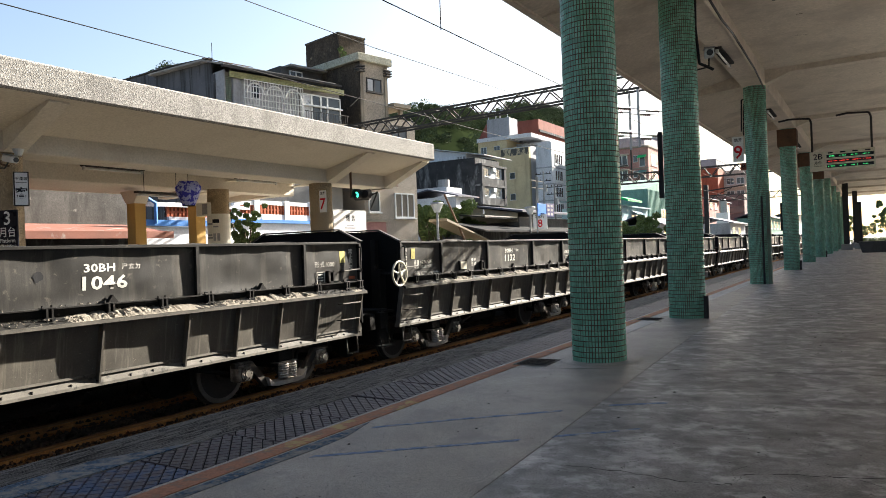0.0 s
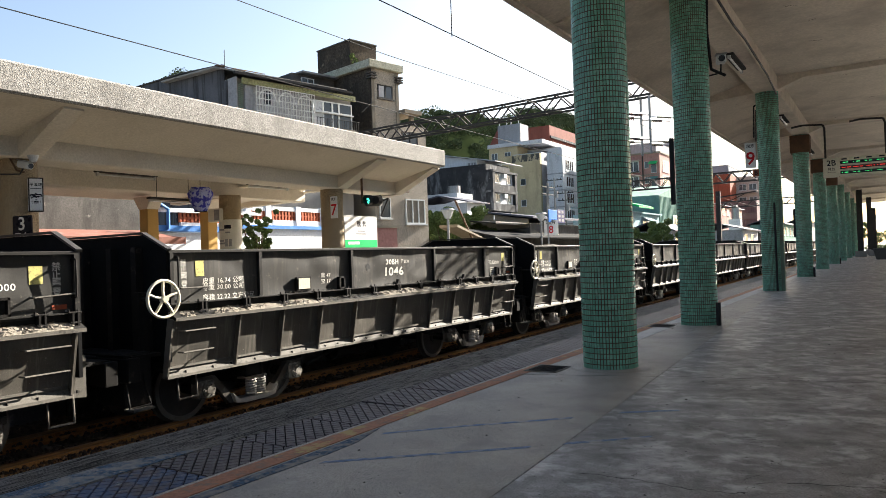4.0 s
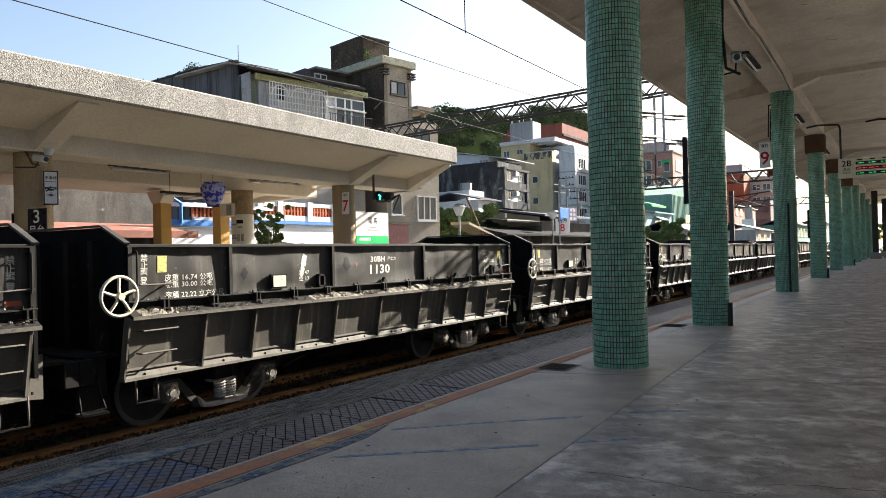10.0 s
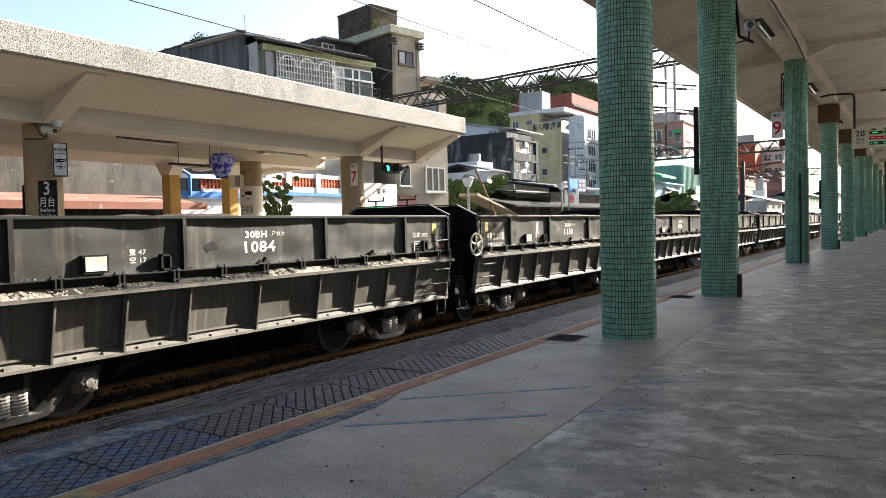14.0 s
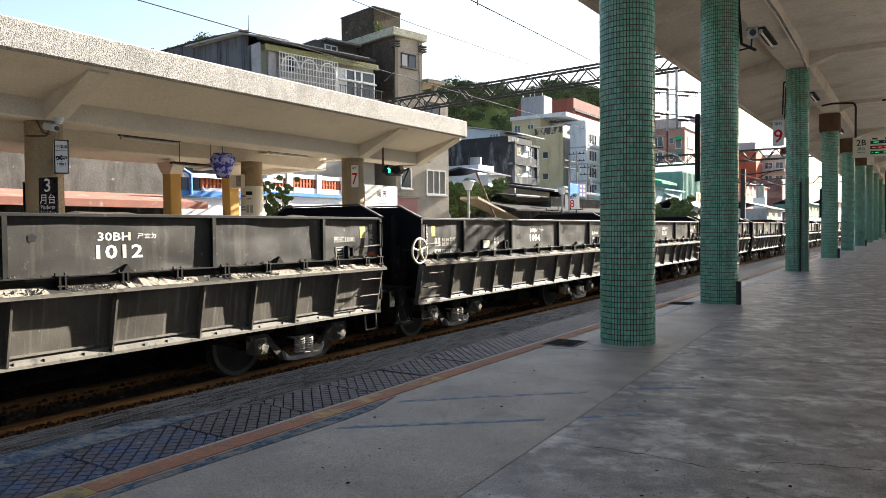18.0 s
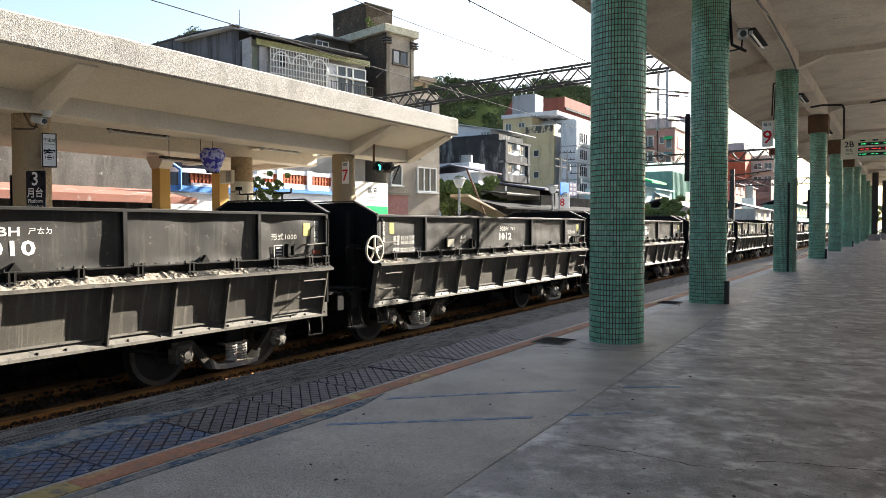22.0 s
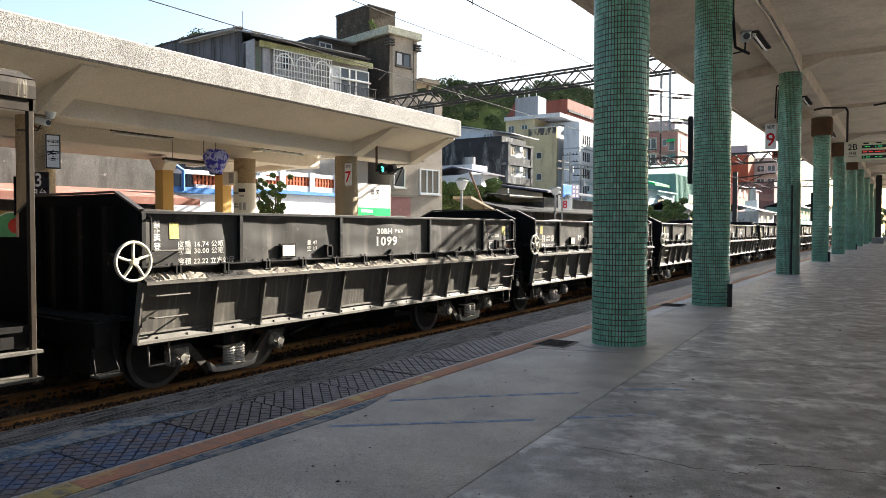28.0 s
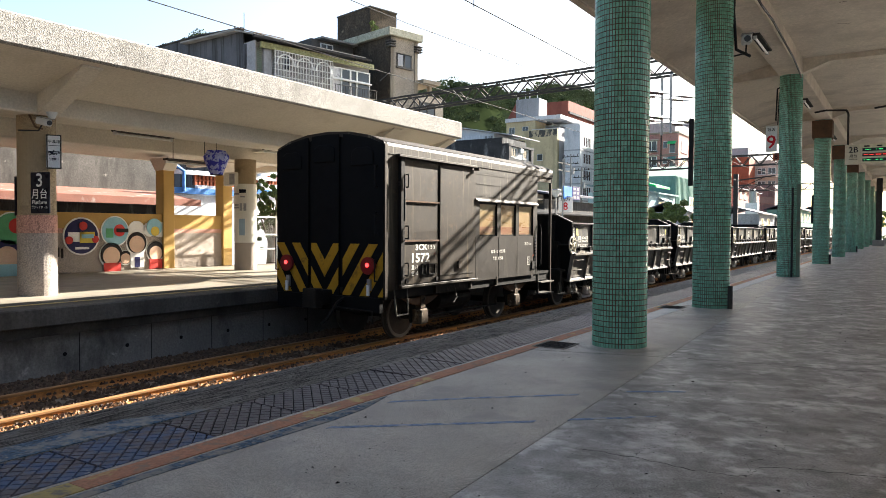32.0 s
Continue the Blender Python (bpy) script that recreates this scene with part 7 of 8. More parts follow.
# sheds further along
for x, y, w_, d_, z, key, rk, lab in ((-24, 96, 6, 14, 3.6, "grey_wall", "tin_grey", "low grey shed with a sheet roof"), (-20, 126, 8, 16, 4.0, "grey_wall", "tin_grey", "pale shed with a sheet roof"), (-20.8, 150, 7, 22, 3.6, "dark_concrete", "tin_dark", "low dark shed with a felted roof"), (-18, 160, 6, 30, 5.6, "green_sheet", "tin_grey", "green shed with a grey roof"), (-34, 184, 8, 30, 11.5, "pink_wall", "white_wall", "small pink house with white trim"), (-16, 205, 6, 40, 6.8, "white_wall", "tin_grey", "long pale shed by the line")):
    sd = thing("shed", lab, "shed", "trackside sheds")
    block(sd, x - w_, x, y, y + d_, G, z, key)
    part("roof", prism([(x + 0.6, z - 0.1), (x - w_ / 2, z + 1.1), (x - w_ - 0.5, z - 0.1), (x - w_ - 0.5, z + 0.05), (x - w_ / 2, z + 1.25), (x + 0.6, z + 0.05)], y - 0.5, y + d_ + 0.5), M[rk], sd)
    for k in range(int(d_ / 6)):
        windowed(sd, "x", x, y + 2 + k * 6, y + 4.5 + k * 6, z - 2.2, z - 0.8, 2)
mh = thing("mauve_house", "brown-mauve sheet-clad house with a dark window band", "house")
block(mh, -43.5, -33.5, 238, 247, G, 15.6, "mauve_wall")
for i in range(14):
    part("siding_rib", box(-43.3 + i * 0.7, -43.2 + i * 0.7, 237.9, 238, 4, 15.5), M["mauve_wall"], mh)
part("window_band", box(-38, -33.6, 237.85, 237.95, 9.6, 11.6), M["pane"], mh)
tk = thing("water_tank", "steel water tank on a concrete frame", "water tank")
part("frame", box(-26.2, -24.0, 149, 151, G, 6.6), M["white_wall"], tk)
part("tank", tube((-25.0, 150, 6.6), (-25.0, 150, 9.0), 0.75, 16), M["steel"], tk)
part("tank_lid", tube((-25.0, 150, 9.0), (-25.0, 150, 9.3), 0.6, 16, r2=0.2), M["steel"], tk)
for x, y, z, r_ in ((-44, 105, 13.0, 0.16), (-42, 104.5, 10.8, 0.2), (-33.5, 92, 9.5, 0.14)):
    up = thing("utility_pole", "grey concrete utility pole with crossarms and cables", "utility pole", "utility poles", pose(x, y, 0))
    part("pole", tube((0, 0, G), (0, 0, z), r_, 10, r2=r_ * 0.7), M["concrete"], up)
    for dz in (0.4, 1.5):
        ca = part("crossarm", box(-1.3, 1.3, -0.06, 0.06, z - dz - 0.06, z - dz + 0.06), M["dark_steel"], up)
        for q in (-1.1, -0.5, 0.5, 1.1):
            part("insulator", tube((q, 0, z - dz + 0.06), (q, 0, z - dz + 0.3), 0.06, 8), M["porcelain"], ca)
    part("transformer", tube((0.35, -0.1, z - 3.2), (0.35, -0.1, z - 2.2), 0.26, 12), M["steel"], up)
# low sheds by the line
ls = thing("low_workshop", "low workshop with grey sheet roofs", "shed")
block(ls, -29.5, -21.2, 46, 60, G, 3.3, "dark_concrete")
part("roof", prism([(-20.7, 3.62), (-24.6, 4.2), (-30.0, 2.9), (-30.0, 3.0), (-24.6, 4.32), (-20.7, 3.74)], 45.5, 60.5), M["tin_grey"], ls, "blue-grey sheet roof")
part("gable_wall", prism([(-29.5, 2.9), (-21.3, 3.0), (-21.3, 3.6), (-24.6, 4.15), (-29.5, 2.98)], 45.9, 46), M["buff_wall"], ls)
block(ls, -24, -21.9, 41.5, 68, G, 2.6, "black_wall", "lean_to")
part("lean_to_roof", prism([(-21.3, 3.15), (-25.0, 3.6), (-25.0, 3.68), (-21.3, 3.25)], 41, 68), M["tin_dark"], ls, "dark sheet lean-to roof")
part("lean_to_roof", prism([(-20.0, 2.2), (-22.4, 2.75), (-22.4, 2.83), (-20.0, 2.3)], 38.5, 68), M["tin_dark"], ls, "dark sheet lean-to roof")
part("gutter", box(-21.5, -21.3, 41, 68, 3.22, 3.32), M["steel"], ls, "white gutter")
part("gutter_bracket", pipe([(-21.4, 41, 3.4), (-21.4, 41, 3.7)], 0.05), M["white_wall"], ls)
sm = thing("small_house", "small white house with a sheet roof", "house")
block(sm, -50, -42.5, 74.5, 79, G, 7.6, "white_wall")
part("roof", prism([(-42.0, 7.55), (-46.2, 8.5), (-50.5, 7.7), (-50.5, 7.85), (-46.2, 8.65), (-42.0, 7.7)], 74, 79.5), M["tin_grey"], sm)
windowed(sm, "y", 74.5, -45.6, -44.2, 5.6, 7.1, 2, ("frame", "pane"))
windowed(sm, "x", -42.5, 76.2, 77.6, 5.6, 7.0, 2)
part("water_tank", tube((-48, 81, 8.5), (-48, 81, 10.4), 0.8, 12), M["steel"], sm)
block(sm, -52, -47, 80, 84, G, 9.4, "white_wall", "annexe")
aw = thing("station_awning", "cream sheet awning on a raking prop", "awning")
part("sheet", prism([(34.8, 2.95), (41.5, 1.35), (41.5, 1.3), (34.8, 2.8)], -21.7, -20.5, "x"), M["awning"], aw)
part("prop", pipe([(-20.6, 34.8, 4.3), (-20.6, 37.4, 1.2)], 0.06), M["rust_cap"], aw)


# ---- greenery ----
def foliage(name, blobs, per, size, material, seed, label, parent=None, kind=""):
    """Leaf clusters scattered through uneven clumps."""
    rng = random.Random(seed)
    verts, polys = [], []
    for cx, cy, cz, r in blobs:
        for i in range(per):
            d = Vector((rng.gauss(0, 0.55), rng.gauss(0, 0.55), rng.gauss(0, 0.55))) * r
            if d.length > 0.85 * r:
                d *= 0.85 * r * rng.uniform(0.75, 1.0) / d.length
            c = Vector((cx, cy, cz)) + Vector((d.x, d.y, d.z * 0.75))
            u = Vector((rng.gauss(0, 1), rng.gauss(0, 1), rng.gauss(0, 1))).normalized()
            w = u.orthogonal().normalized()
            s = size * rng.uniform(0.6, 1.4)
            n0 = len(verts)
            verts += [c + u * s, c + w * s * 0.5, c - u * s * 0.8, c - w * s * 0.5]
            polys.append((n0, n0 + 1, n0 + 2, n0 + 3))
    me = bpy.data.meshes.new(name)
    me.from_pydata([tuple(v) for v in verts], [], polys)
    me.materials.append(material)
    ob = new(name, me)
    if parent:
        ob.parent = parent
        if kind:
            ob["kind"] = kind
    else:
        tagged(ob, label, "foliage", kind="stuff")
    return ob


def tree(x, y, z0, hgt, spread_, seed, label, leaf=0.12, per=140, blobs=26):
    rng = random.Random(seed)
    t = thing("tree", label, "tree", at=pose(x, y, z0))
    bm = tube((0, 0, 0), (0.1, 0.05, hgt * 0.5), 0.14, 8, None, 0.09)
    ends = []
    for i in range(6):
        a = i * 1.05 + rng.uniform(-0.3, 0.3)
        e = (spread_ * 0.55 * math.cos(a), spread_ * 0.55 * math.sin(a), hgt * rng.uniform(0.62, 0.9))
        tube((0.08, 0.04, hgt * 0.42), e, 0.06, 6, bm, 0.02)
        ends.append(e)
    part("trunk", bm, M["bark"], t)
    bl = []
    for i in range(blobs):
        e = rng.choice(ends)
        bl.append((e[0] + rng.gauss(0, spread_ * 0.28), e[1] + rng.gauss(0, spread_ * 0.28), e[2] + rng.gauss(0, hgt * 0.11), rng.uniform(0.25, 0.6) * spread_ * 0.4))
    foliage("crown", bl, per, leaf, M["leaf"], seed + 1, "", t)
    return t


tree(-24, 38.5, G, 5.2, 2.6, 5, "leafy green tree behind the workshop", leaf=0.085, per=300, blobs=40)
tree(-25, 41.8, G, 5.0, 2.4, 6, "leafy green tree behind the workshop", leaf=0.085, per=300, blobs=40)
tree(-15.5, 55.5, G, 4.4, 2.4, 8, "rounded green shrub tree beside the line", leaf=0.1, per=260, blobs=40)
tree(-19.6, 18.6, G, 4.3, 0.6, 11, "creeper-hung tree beside the terrace house", leaf=0.06, per=260, blobs=34)
tree(-18.3, 17.45, G, 4.0, 0.62, 17, "dense green shrub behind the fence", leaf=0.045, per=420, blobs=44)
tree(-1.2, 110, G, 5.0, 2.6, 15, "green tree past the platform end")


def hill(name, pts, x, depth, seed, label, per=26, size=1.4, base=0.0, leaf=0.34):
    """A wooded ridge: a rounded mound carrying clumps of foliage. pts: place along y and crest height."""
    bm = bmesh.new()
    rng = random.Random(seed)
    rows, blobs = [], []
    for k in range(9):
        f = k / 8
        row = []
        for i, (y, z) in enumerate(pts):
            hh = base + (z - base) * math.sin(f * math.pi / 2)
            row.append(bm.verts.new((x + depth * (1 - f) * 1.0 - depth * 0.5, y, hh)))
        rows.append(row)
    for a, b in zip(rows[:-1], rows[1:]):
        for i in range(len(pts) - 1):
            bm.faces.new((a[i], a[i + 1], b[i + 1], b[i]))
    bmesh.ops.recalc_face_normals(bm, faces=bm.faces)
    g = thing(name, label, "hill", kind="structure")
    part("slope", bm, M["soil"], g)
    for i in range(len(pts) - 1):
        (ya, za), (yb, zb) = pts[i], pts[i + 1]
        n = max(4, int((yb - ya) / size * 7))
        for q in range(n):
            u, f = rng.random(), rng.random() ** 0.6
            y, z = ya + (yb - ya) * u, za + (zb - za) * u
            blobs.append((x + depth * (1 - f) - depth * 0.5, y, base + (z - base) * math.sin(f * math.pi / 2) + rng.uniform(-0.2, 0.8) * size, size * rng.uniform(0.8, 2.2)))
    foliage("canopy", blobs, per, size * leaf, M["leaf_far"], seed, "", g, "stuff")


hill("wooded_hill", [(200, 44), (222, 52), (238, 57), (251, 57), (269, 59), (290, 60), (305, 65), (318, 70), (340, 72), (362, 76), (386, 75), (400, 72), (430, 60), (480, 45)], -128, 46, 21, "dark wooded hill behind the town", 190, 2.4, leaf=0.17)
hill("wooded_ridge", [(38, 13), (44, 18), (48, 21.4), (52, 22.4), (56, 23.0), (60, 23.6), (64, 25.6), (68, 28.0), (72, 28.6), (75, 27.6), (80, 28.4), (84, 29.0), (90, 28.2), (97, 26.6), (104, 24)], -80, 10, 22, "tree-lined ridge behind the houses", 260, 1.0, leaf=0.15)

foliage("weed", [(-1.55, 8.0, 11.75, 0.28), (-1.5, 8.25, 11.6, 0.22), (-1.55, 7.85, 12.0, 0.2)], 110, 0.055, M["leaf"], 5, "weeds growing from the tank room wall", h, "stuff")

# ---- lineside: portals, masts, wires ----
def lattice(name, p0, p1, hgt, bays, label, post=None, bar=0.07):
    g = thing(name, label, "catenary portal", "catenary portals")
    a, b = Vector(p0), Vector(p1)
    d = (b - a) / bays
    dep = Vector((d.y, -d.x, 0)).normalized() * 0.45
    for k, off in enumerate((Vector((0, 0, 0)), dep)):
        for z in (0, hgt):
            part("chord", beam(a + off + Vector((0, 0, z)), b + off + Vector((0, 0, z)), bar, bar), M["dark_steel"], g)
        for i in range(bays):
            p, q = a + d * i + off, a + d * (i + 0.5) + off
            part("diagonal", beam(p, q + Vector((0, 0, hgt)), bar * 0.6, bar * 0.6), M["dark_steel"], g)
            part("diagonal", beam(q + Vector((0, 0, hgt)), a + d * (i + 1) + off, bar * 0.6, bar * 0.6), M["dark_steel"], g)
    for i in range(0, bays + 1, 2):
        for z in (0, hgt):
            part("cross_tie", beam(a + d * i + Vector((0, 0, z)), a + d * i + dep + Vector((0, 0, z)), bar * 0.6, bar * 0.6), M["dark_steel"], g)
    for x, y in post or []:
        part("mast", beam((x, y, G), (x, y, a.z + hgt), 0.28, 0.28), M["dark_steel"], g)
    return g


lattice("catenary_portal", (-21.5, 25.6, 6.2), (3.0, 23.2, 6.3), 0.55, 22, "dull steel lattice portal across the tracks", [(-21.6, 25.8)])
lattice("catenary_portal", (-24, 70, 7.0), (2, 69, 7.1), 0.9, 18, "dull steel lattice portal down the line", [(-3.0, 69)], 0.12)
lattice("catenary_portal", (-22, 120, 7.4), (4, 119, 7.5), 0.9, 14, "dull steel lattice portal down the line", [(-4.5, 119)], 0.14)
lm = thing("line_mast", "dark steel catenary mast beside the track", "mast", at=pose(-11.5, 61.3, 0))
part("column", bevelled(box(-0.17, 0.17, -0.17, 0.17, G, 5.7), 0.02), M["dark_steel"], lm)
part("bracket_arm", beam((0.1, 0, 5.2), (2.9, 0, 5.5), 0.08, 0.1), M["dark_steel"], lm)
part("stay", beam((0.1, 0, 4.5), (2.0, 0, 5.35), 0.05, 0.05), M["dark_steel"], lm)
# dropper posts with insulators below the near portal
for x, y in ((-6.85, 24.0), (-6.45, 23.6)):
    dp = thing("dropper_post", "steel dropper post with ribbed insulators", "insulator post", "dropper posts", pose(x, y, 0))
    part("post", tube((0, 0, 4.3), (0, 0, 6.2), 0.045, 8), M["steel"], dp)
    for z, s in ((5.55, -1), (5.5, 1), (4.75, -1), (4.7, 1)):
        ins = part("arm", pipe([(0, 0, z), (s * 0.9, s * 0.25, z + s * -0.12)], 0.02), M["steel"], dp)
        bm = bmesh.new()
        rings = []
        for k in range(15):
            r_ = 0.075 if k % 2 else 0.032
            d_ = 0.22 + k * 0.03
            rings.append([bm.verts.new((s * d_, s * 0.27 * d_ + r_ * math.cos(q * 0.7854), z - 0.13 * s * d_ + r_ * math.sin(q * 0.7854))) for q in range(8)])
        for ra, rb in zip(rings[:-1], rings[1:]):
            for q in range(8):
                bm.faces.new((ra[q], ra[(q + 1) % 8], rb[(q + 1) % 8], rb[q]))
        bm.faces.new(rings[0]), bm.faces.new(rings[-1])
        bmesh.ops.recalc_face_normals(bm, faces=bm.faces)
        part("insulator", bm, M["porcelain"], ins, "brown ribbed insulator")
def cable(name, pts, r, label):
    return tagged(part(name, pipe(pts, r, 5), M["wire"]), label, "cable", "overhead wires")
cable("contact_wire", [(TRACK, -12, 4.2), (TRACK, 24, 4.22), (TRACK, 70, 4.25), (TRACK, 200, 4.25)], 0.0075, "grey overhead contact wire")
cable("messenger_wire", [(TRACK, -12, 5.55), (TRACK, 0, 5.3), (TRACK, 12, 5.35), (TRACK, 24, 5.7), (TRACK, 47, 5.2), (TRACK, 70, 5.8), (TRACK, 200, 5.8)], 0.0075, "grey overhead messenger wire")
cable("contact_wire", [(-5.05, -12, 4.2), (-5.05, 24, 4.25), (-5.05, 200, 4.3)], 0.0075, "grey overhead contact wire")
cable("messenger_wire", [(-5.05, -12, 5.4), (-5.05, 8, 5.2), (-5.05, 24, 5.7), (-5.05, 70, 5.8)], 0.0075, "grey overhead messenger wire")
cable("dropper_wire", [(-5.05, 8.6, 4.2), (-5.05, 8.6, 5.2)], 0.008, "thin steel dropper between overhead wires")

# ---- signs, lamps and small things ----
def plate(parent, name, x0, x1, y0, y1, z0, z1, key, label=""):
    return part(name, bevelled(box(x0, x1, y0, y1, z0, z1), min(0.006, (x1 - x0) / 4, (y1 - y0) / 4)), M[key], parent, label)


# numbered post signs
def number_sign(x, y, z0, w, hgt, digit, label, facing="y"):
    s = thing("number_sign", label, "sign", "platform number signs", pose(x, y, z0))
    plate(s, "panel", -w / 2, w / 2, -0.015, 0.015, 0, hgt, "sign_white")
    lettering(digit, hgt * 0.72, M["sign_red"], s, to_minus_y(0, -0.019, hgt * 0.36))
    lettering("瑞芳", w * 0.36, M["sign_black"], s, to_minus_y(0, -0.019, hgt * 0.86))
    return s


number_sign(-2.86, 19.62, 3.12, 0.26, 0.64, "9", "white enamel sign with a red nine")
number_sign(-11.98, 14.15, 2.22, 0.22, 0.56, "7", "white enamel sign with a red seven")
number_sign(-18.0, 42.2, 2.28, 0.95, 0.95, "8", "white enamel sign with a red eight")
b9 = thing("letter_sign", "small orange panel with a letter B", "sign", at=pose(-2.74, 19.6, 2.9))
plate(b9, "panel", -0.08, 0.08, -0.012, 0.012, 0, 0.17, "orange_wall")
lettering("B", 0.15, M["sign_black"], b9, to_minus_y(0, -0.015, 0.085))

p3 = thing("platform_sign", "black platform sign with a white three", "sign", at=pose(-11.72, 6.1, 1.33))
plate(p3, "panel", -0.195, 0.195, -0.015, 0.015, 0, 0.66, "sign_black")
lettering("3", 0.30, M["sign_white"], p3, to_minus_y(0, -0.019, 0.52), width=1.1)
lettering("月台", 0.17, M["sign_white"], p3, to_minus_y(0, -0.019, 0.30))
lettering("Platform", 0.09, M["sign_white"], p3, to_minus_y(0, -0.019, 0.175))
lettering("プラットホーム", 0.05, M["sign_white"], p3, to_minus_y(0, -0.019, 0.095))
part("bracket", pipe([(0.0, 0.016, 0.55), (-0.2, 0.2, 0.55), (-0.42, 0.3, 0.55)], 0.014), M["dark_steel"], p3)
p3.matrix_basis = pose(-11.68, 6.2, 1.36, 0, 0, 14)
bk = thing("platform_sign", "black sign plate seen edge-on on the column", "sign", at=pose(-12.58, 6.45, 1.33))
plate(bk, "panel", -0.015, 0.015, -0.2, 0.2, 0, 0.66, "sign_black")
pk = thing("hanging_sign", "grey framed passenger sign on the column", "sign", at=pose(-11.86, 6.42, 2.10, 0, 0, -29))
plate(pk, "frame", -0.03, 0.03, -0.02, 0.20, 0, 0.56, "dark_steel")
plate(pk, "panel", 0.03, 0.036, 0.0, 0.18, 0.02, 0.54, "sign_white")
plate(pk, "panel", -0.01, 0.02, -0.026, -0.02, 0.02, 0.54, "sign_white")
lettering("客", 0.19, M["sign_black"], pk, to_x(0.043, 0.09, 0.2))
lettering("平溪線", 0.06, M["sign_black"], pk, to_x(0.043, 0.09, 0.44))
plate(pk, "rule", 0.036, 0.041, 0.01, 0.17, 0.375, 0.383, "sign_black")
part("bracket", pipe([(-0.2, 0.09, 0.5), (0, 0.09, 0.5)], 0.012), M["dark_steel"], pk)


def security_camera(m, label, k=1.0):
    c = thing("security_camera", label, "camera", "security cameras", m)
    part("housing", bevelled(box(-0.07 * k, 0.07 * k, -0.16 * k, 0.2 * k, -0.07 * k, 0.07 * k), 0.02), M["frame"], c)
    part("sunshield", bevelled(box(-0.085 * k, 0.085 * k, -0.2 * k, 0.2 * k, 0.072 * k, 0.085 * k), 0.004), M["steel"], c)
    part("lens", tube((0, -0.175 * k, 0), (0, -0.155 * k, 0), 0.05 * k, 16), M["pane"], c)
    part("arm", pipe([(0, 0.05, -0.07 * k), (0, 0.12, -0.2 * k), (-0.35 * k, 0.2, -0.25 * k)], 0.012), M["dark_steel"], c)
    return c


security_camera(pose(-1.95, 11.0, 3.86, 8, 0, 14), "grey box security camera under the canopy beam", 0.9)
security_camera(pose(-11.58, 6.22, 2.82, 12, 0, 95), "pale security camera on the column", 0.8)
cdt = thing("cable_conduit", "grey conduit clipped along the canopy bracket", "conduit")
part("conduit_pipe", pipe([(-10.9, 6.26, 3.69), (-11.59, 6.26, 3.50), (-12.01, 6.26, 3.40), (-12.10, 6.24, 3.0), (-11.85, 6.22, 2.76), (-11.7, 6.25, 2.72)], 0.016, 8), M["rust_cap"], cdt)
for x_, z_ in ((-11.2, 3.61), (-11.75, 3.46), (-12.07, 3.18)):
    part("clip", box(x_ - 0.03, x_ + 0.03, 6.235, 6.28, z_ - 0.012, z_ + 0.012), M["steel"], cdt)
dome = thing("dome_camera", "small dome camera under the bracket", "camera", at=pose(-11.60, 6.35, 2.95))
part("dome", tube((0, 0, -0.06), (0, 0, 0.04), 0.05, 14, None, 0.09), M["frame"], dome)


def tube_lamp(m, ln, label, drop=0.0):
    t = thing("fluorescent_lamp", label, "ceiling lamp", "canopy lamps", m)
    part("tray", bevelled(box(-0.09, 0.09, -ln / 2, ln / 2, 0.0, 0.05), 0.01), M["dark_steel"], t)
    part("tube", tube((0, -ln / 2 + 0.05, -0.04), (0, ln / 2 - 0.05, -0.04), 0.022, 10), M["tube"], t)
    for y in (-ln / 2 + 0.03, ln / 2 - 0.03):
        part("holder", box(-0.03, 0.03, y - 0.02, y + 0.02, -0.07, 0.0), M["frame"], t)
        if drop:
            part("hanger", tube((0, y * 0.7, 0.05), (0, y * 0.7, drop), 0.008, 6), M["dark_steel"], t)
    return t


tube_lamp(pose(-13.6, 9.4, 3.10), 1.4, "unlit fluorescent lamp under the far canopy", 0.33)
tube_lamp(pose(-13.45, 13.35, 3.10), 1.4, "unlit fluorescent lamp under the far canopy", 0.33)
tube_lamp(pose(-15.1, 11.7, 2.78), 1.4, "unlit fluorescent lamp under the far canopy", 0.65)
tube_lamp(pose(-13.6, 3.2, 3.10), 1.4, "unlit fluorescent lamp under the far canopy", 0.33)
for y in (15.8, 23.9, 33.0, 41.5):
    tube_lamp(pose(-2.52, y, 4.925), 1.5, "unlit fluorescent lamp beside the canopy beam")


def lantern(x, y, z, key, label):
    l = thing("sky_lantern", label, "lantern", "paper lanterns", pose(x, y, z))
    prof = [(0.13, 0.0), (0.27, 0.33), (0.28, 0.40), (0.20, 0.52), (0.0, 0.53)]
    bm = bmesh.new()
    n = 10
    rings = [[bm.verts.new((max(r, 0.001) * math.cos(2 * math.pi * i / n), max(r, 0.001) * math.sin(2 * math.pi * i / n), zz)) for i in range(n)] for r, zz in prof]
    for a, b in zip(rings[:-1], rings[1:]):
        for i in range(n):
            bm.faces.new((a[i], a[(i + 1) % n], b[(i + 1) % n], b[i]))
    bmesh.ops.recalc_face_normals(bm, faces=bm.faces)
    part("paper_shade", bm, M[key], l)
    part("rim", ring(0.13, 0.008, 16, 5, "z"), M["dark_steel"], l)
    part("cord", pipe([(0, 0, 0.53), (0, 0, 3.3 - z)], 0.005), M["wire"], l)
    return l


lantern(-12.64, 10.5, 2.30, "paper_blue", "white paper sky lantern printed with blue flowers")
lantern(-12.5, 4.6, 2.25, "paper_red", "green and red paper sky lantern")

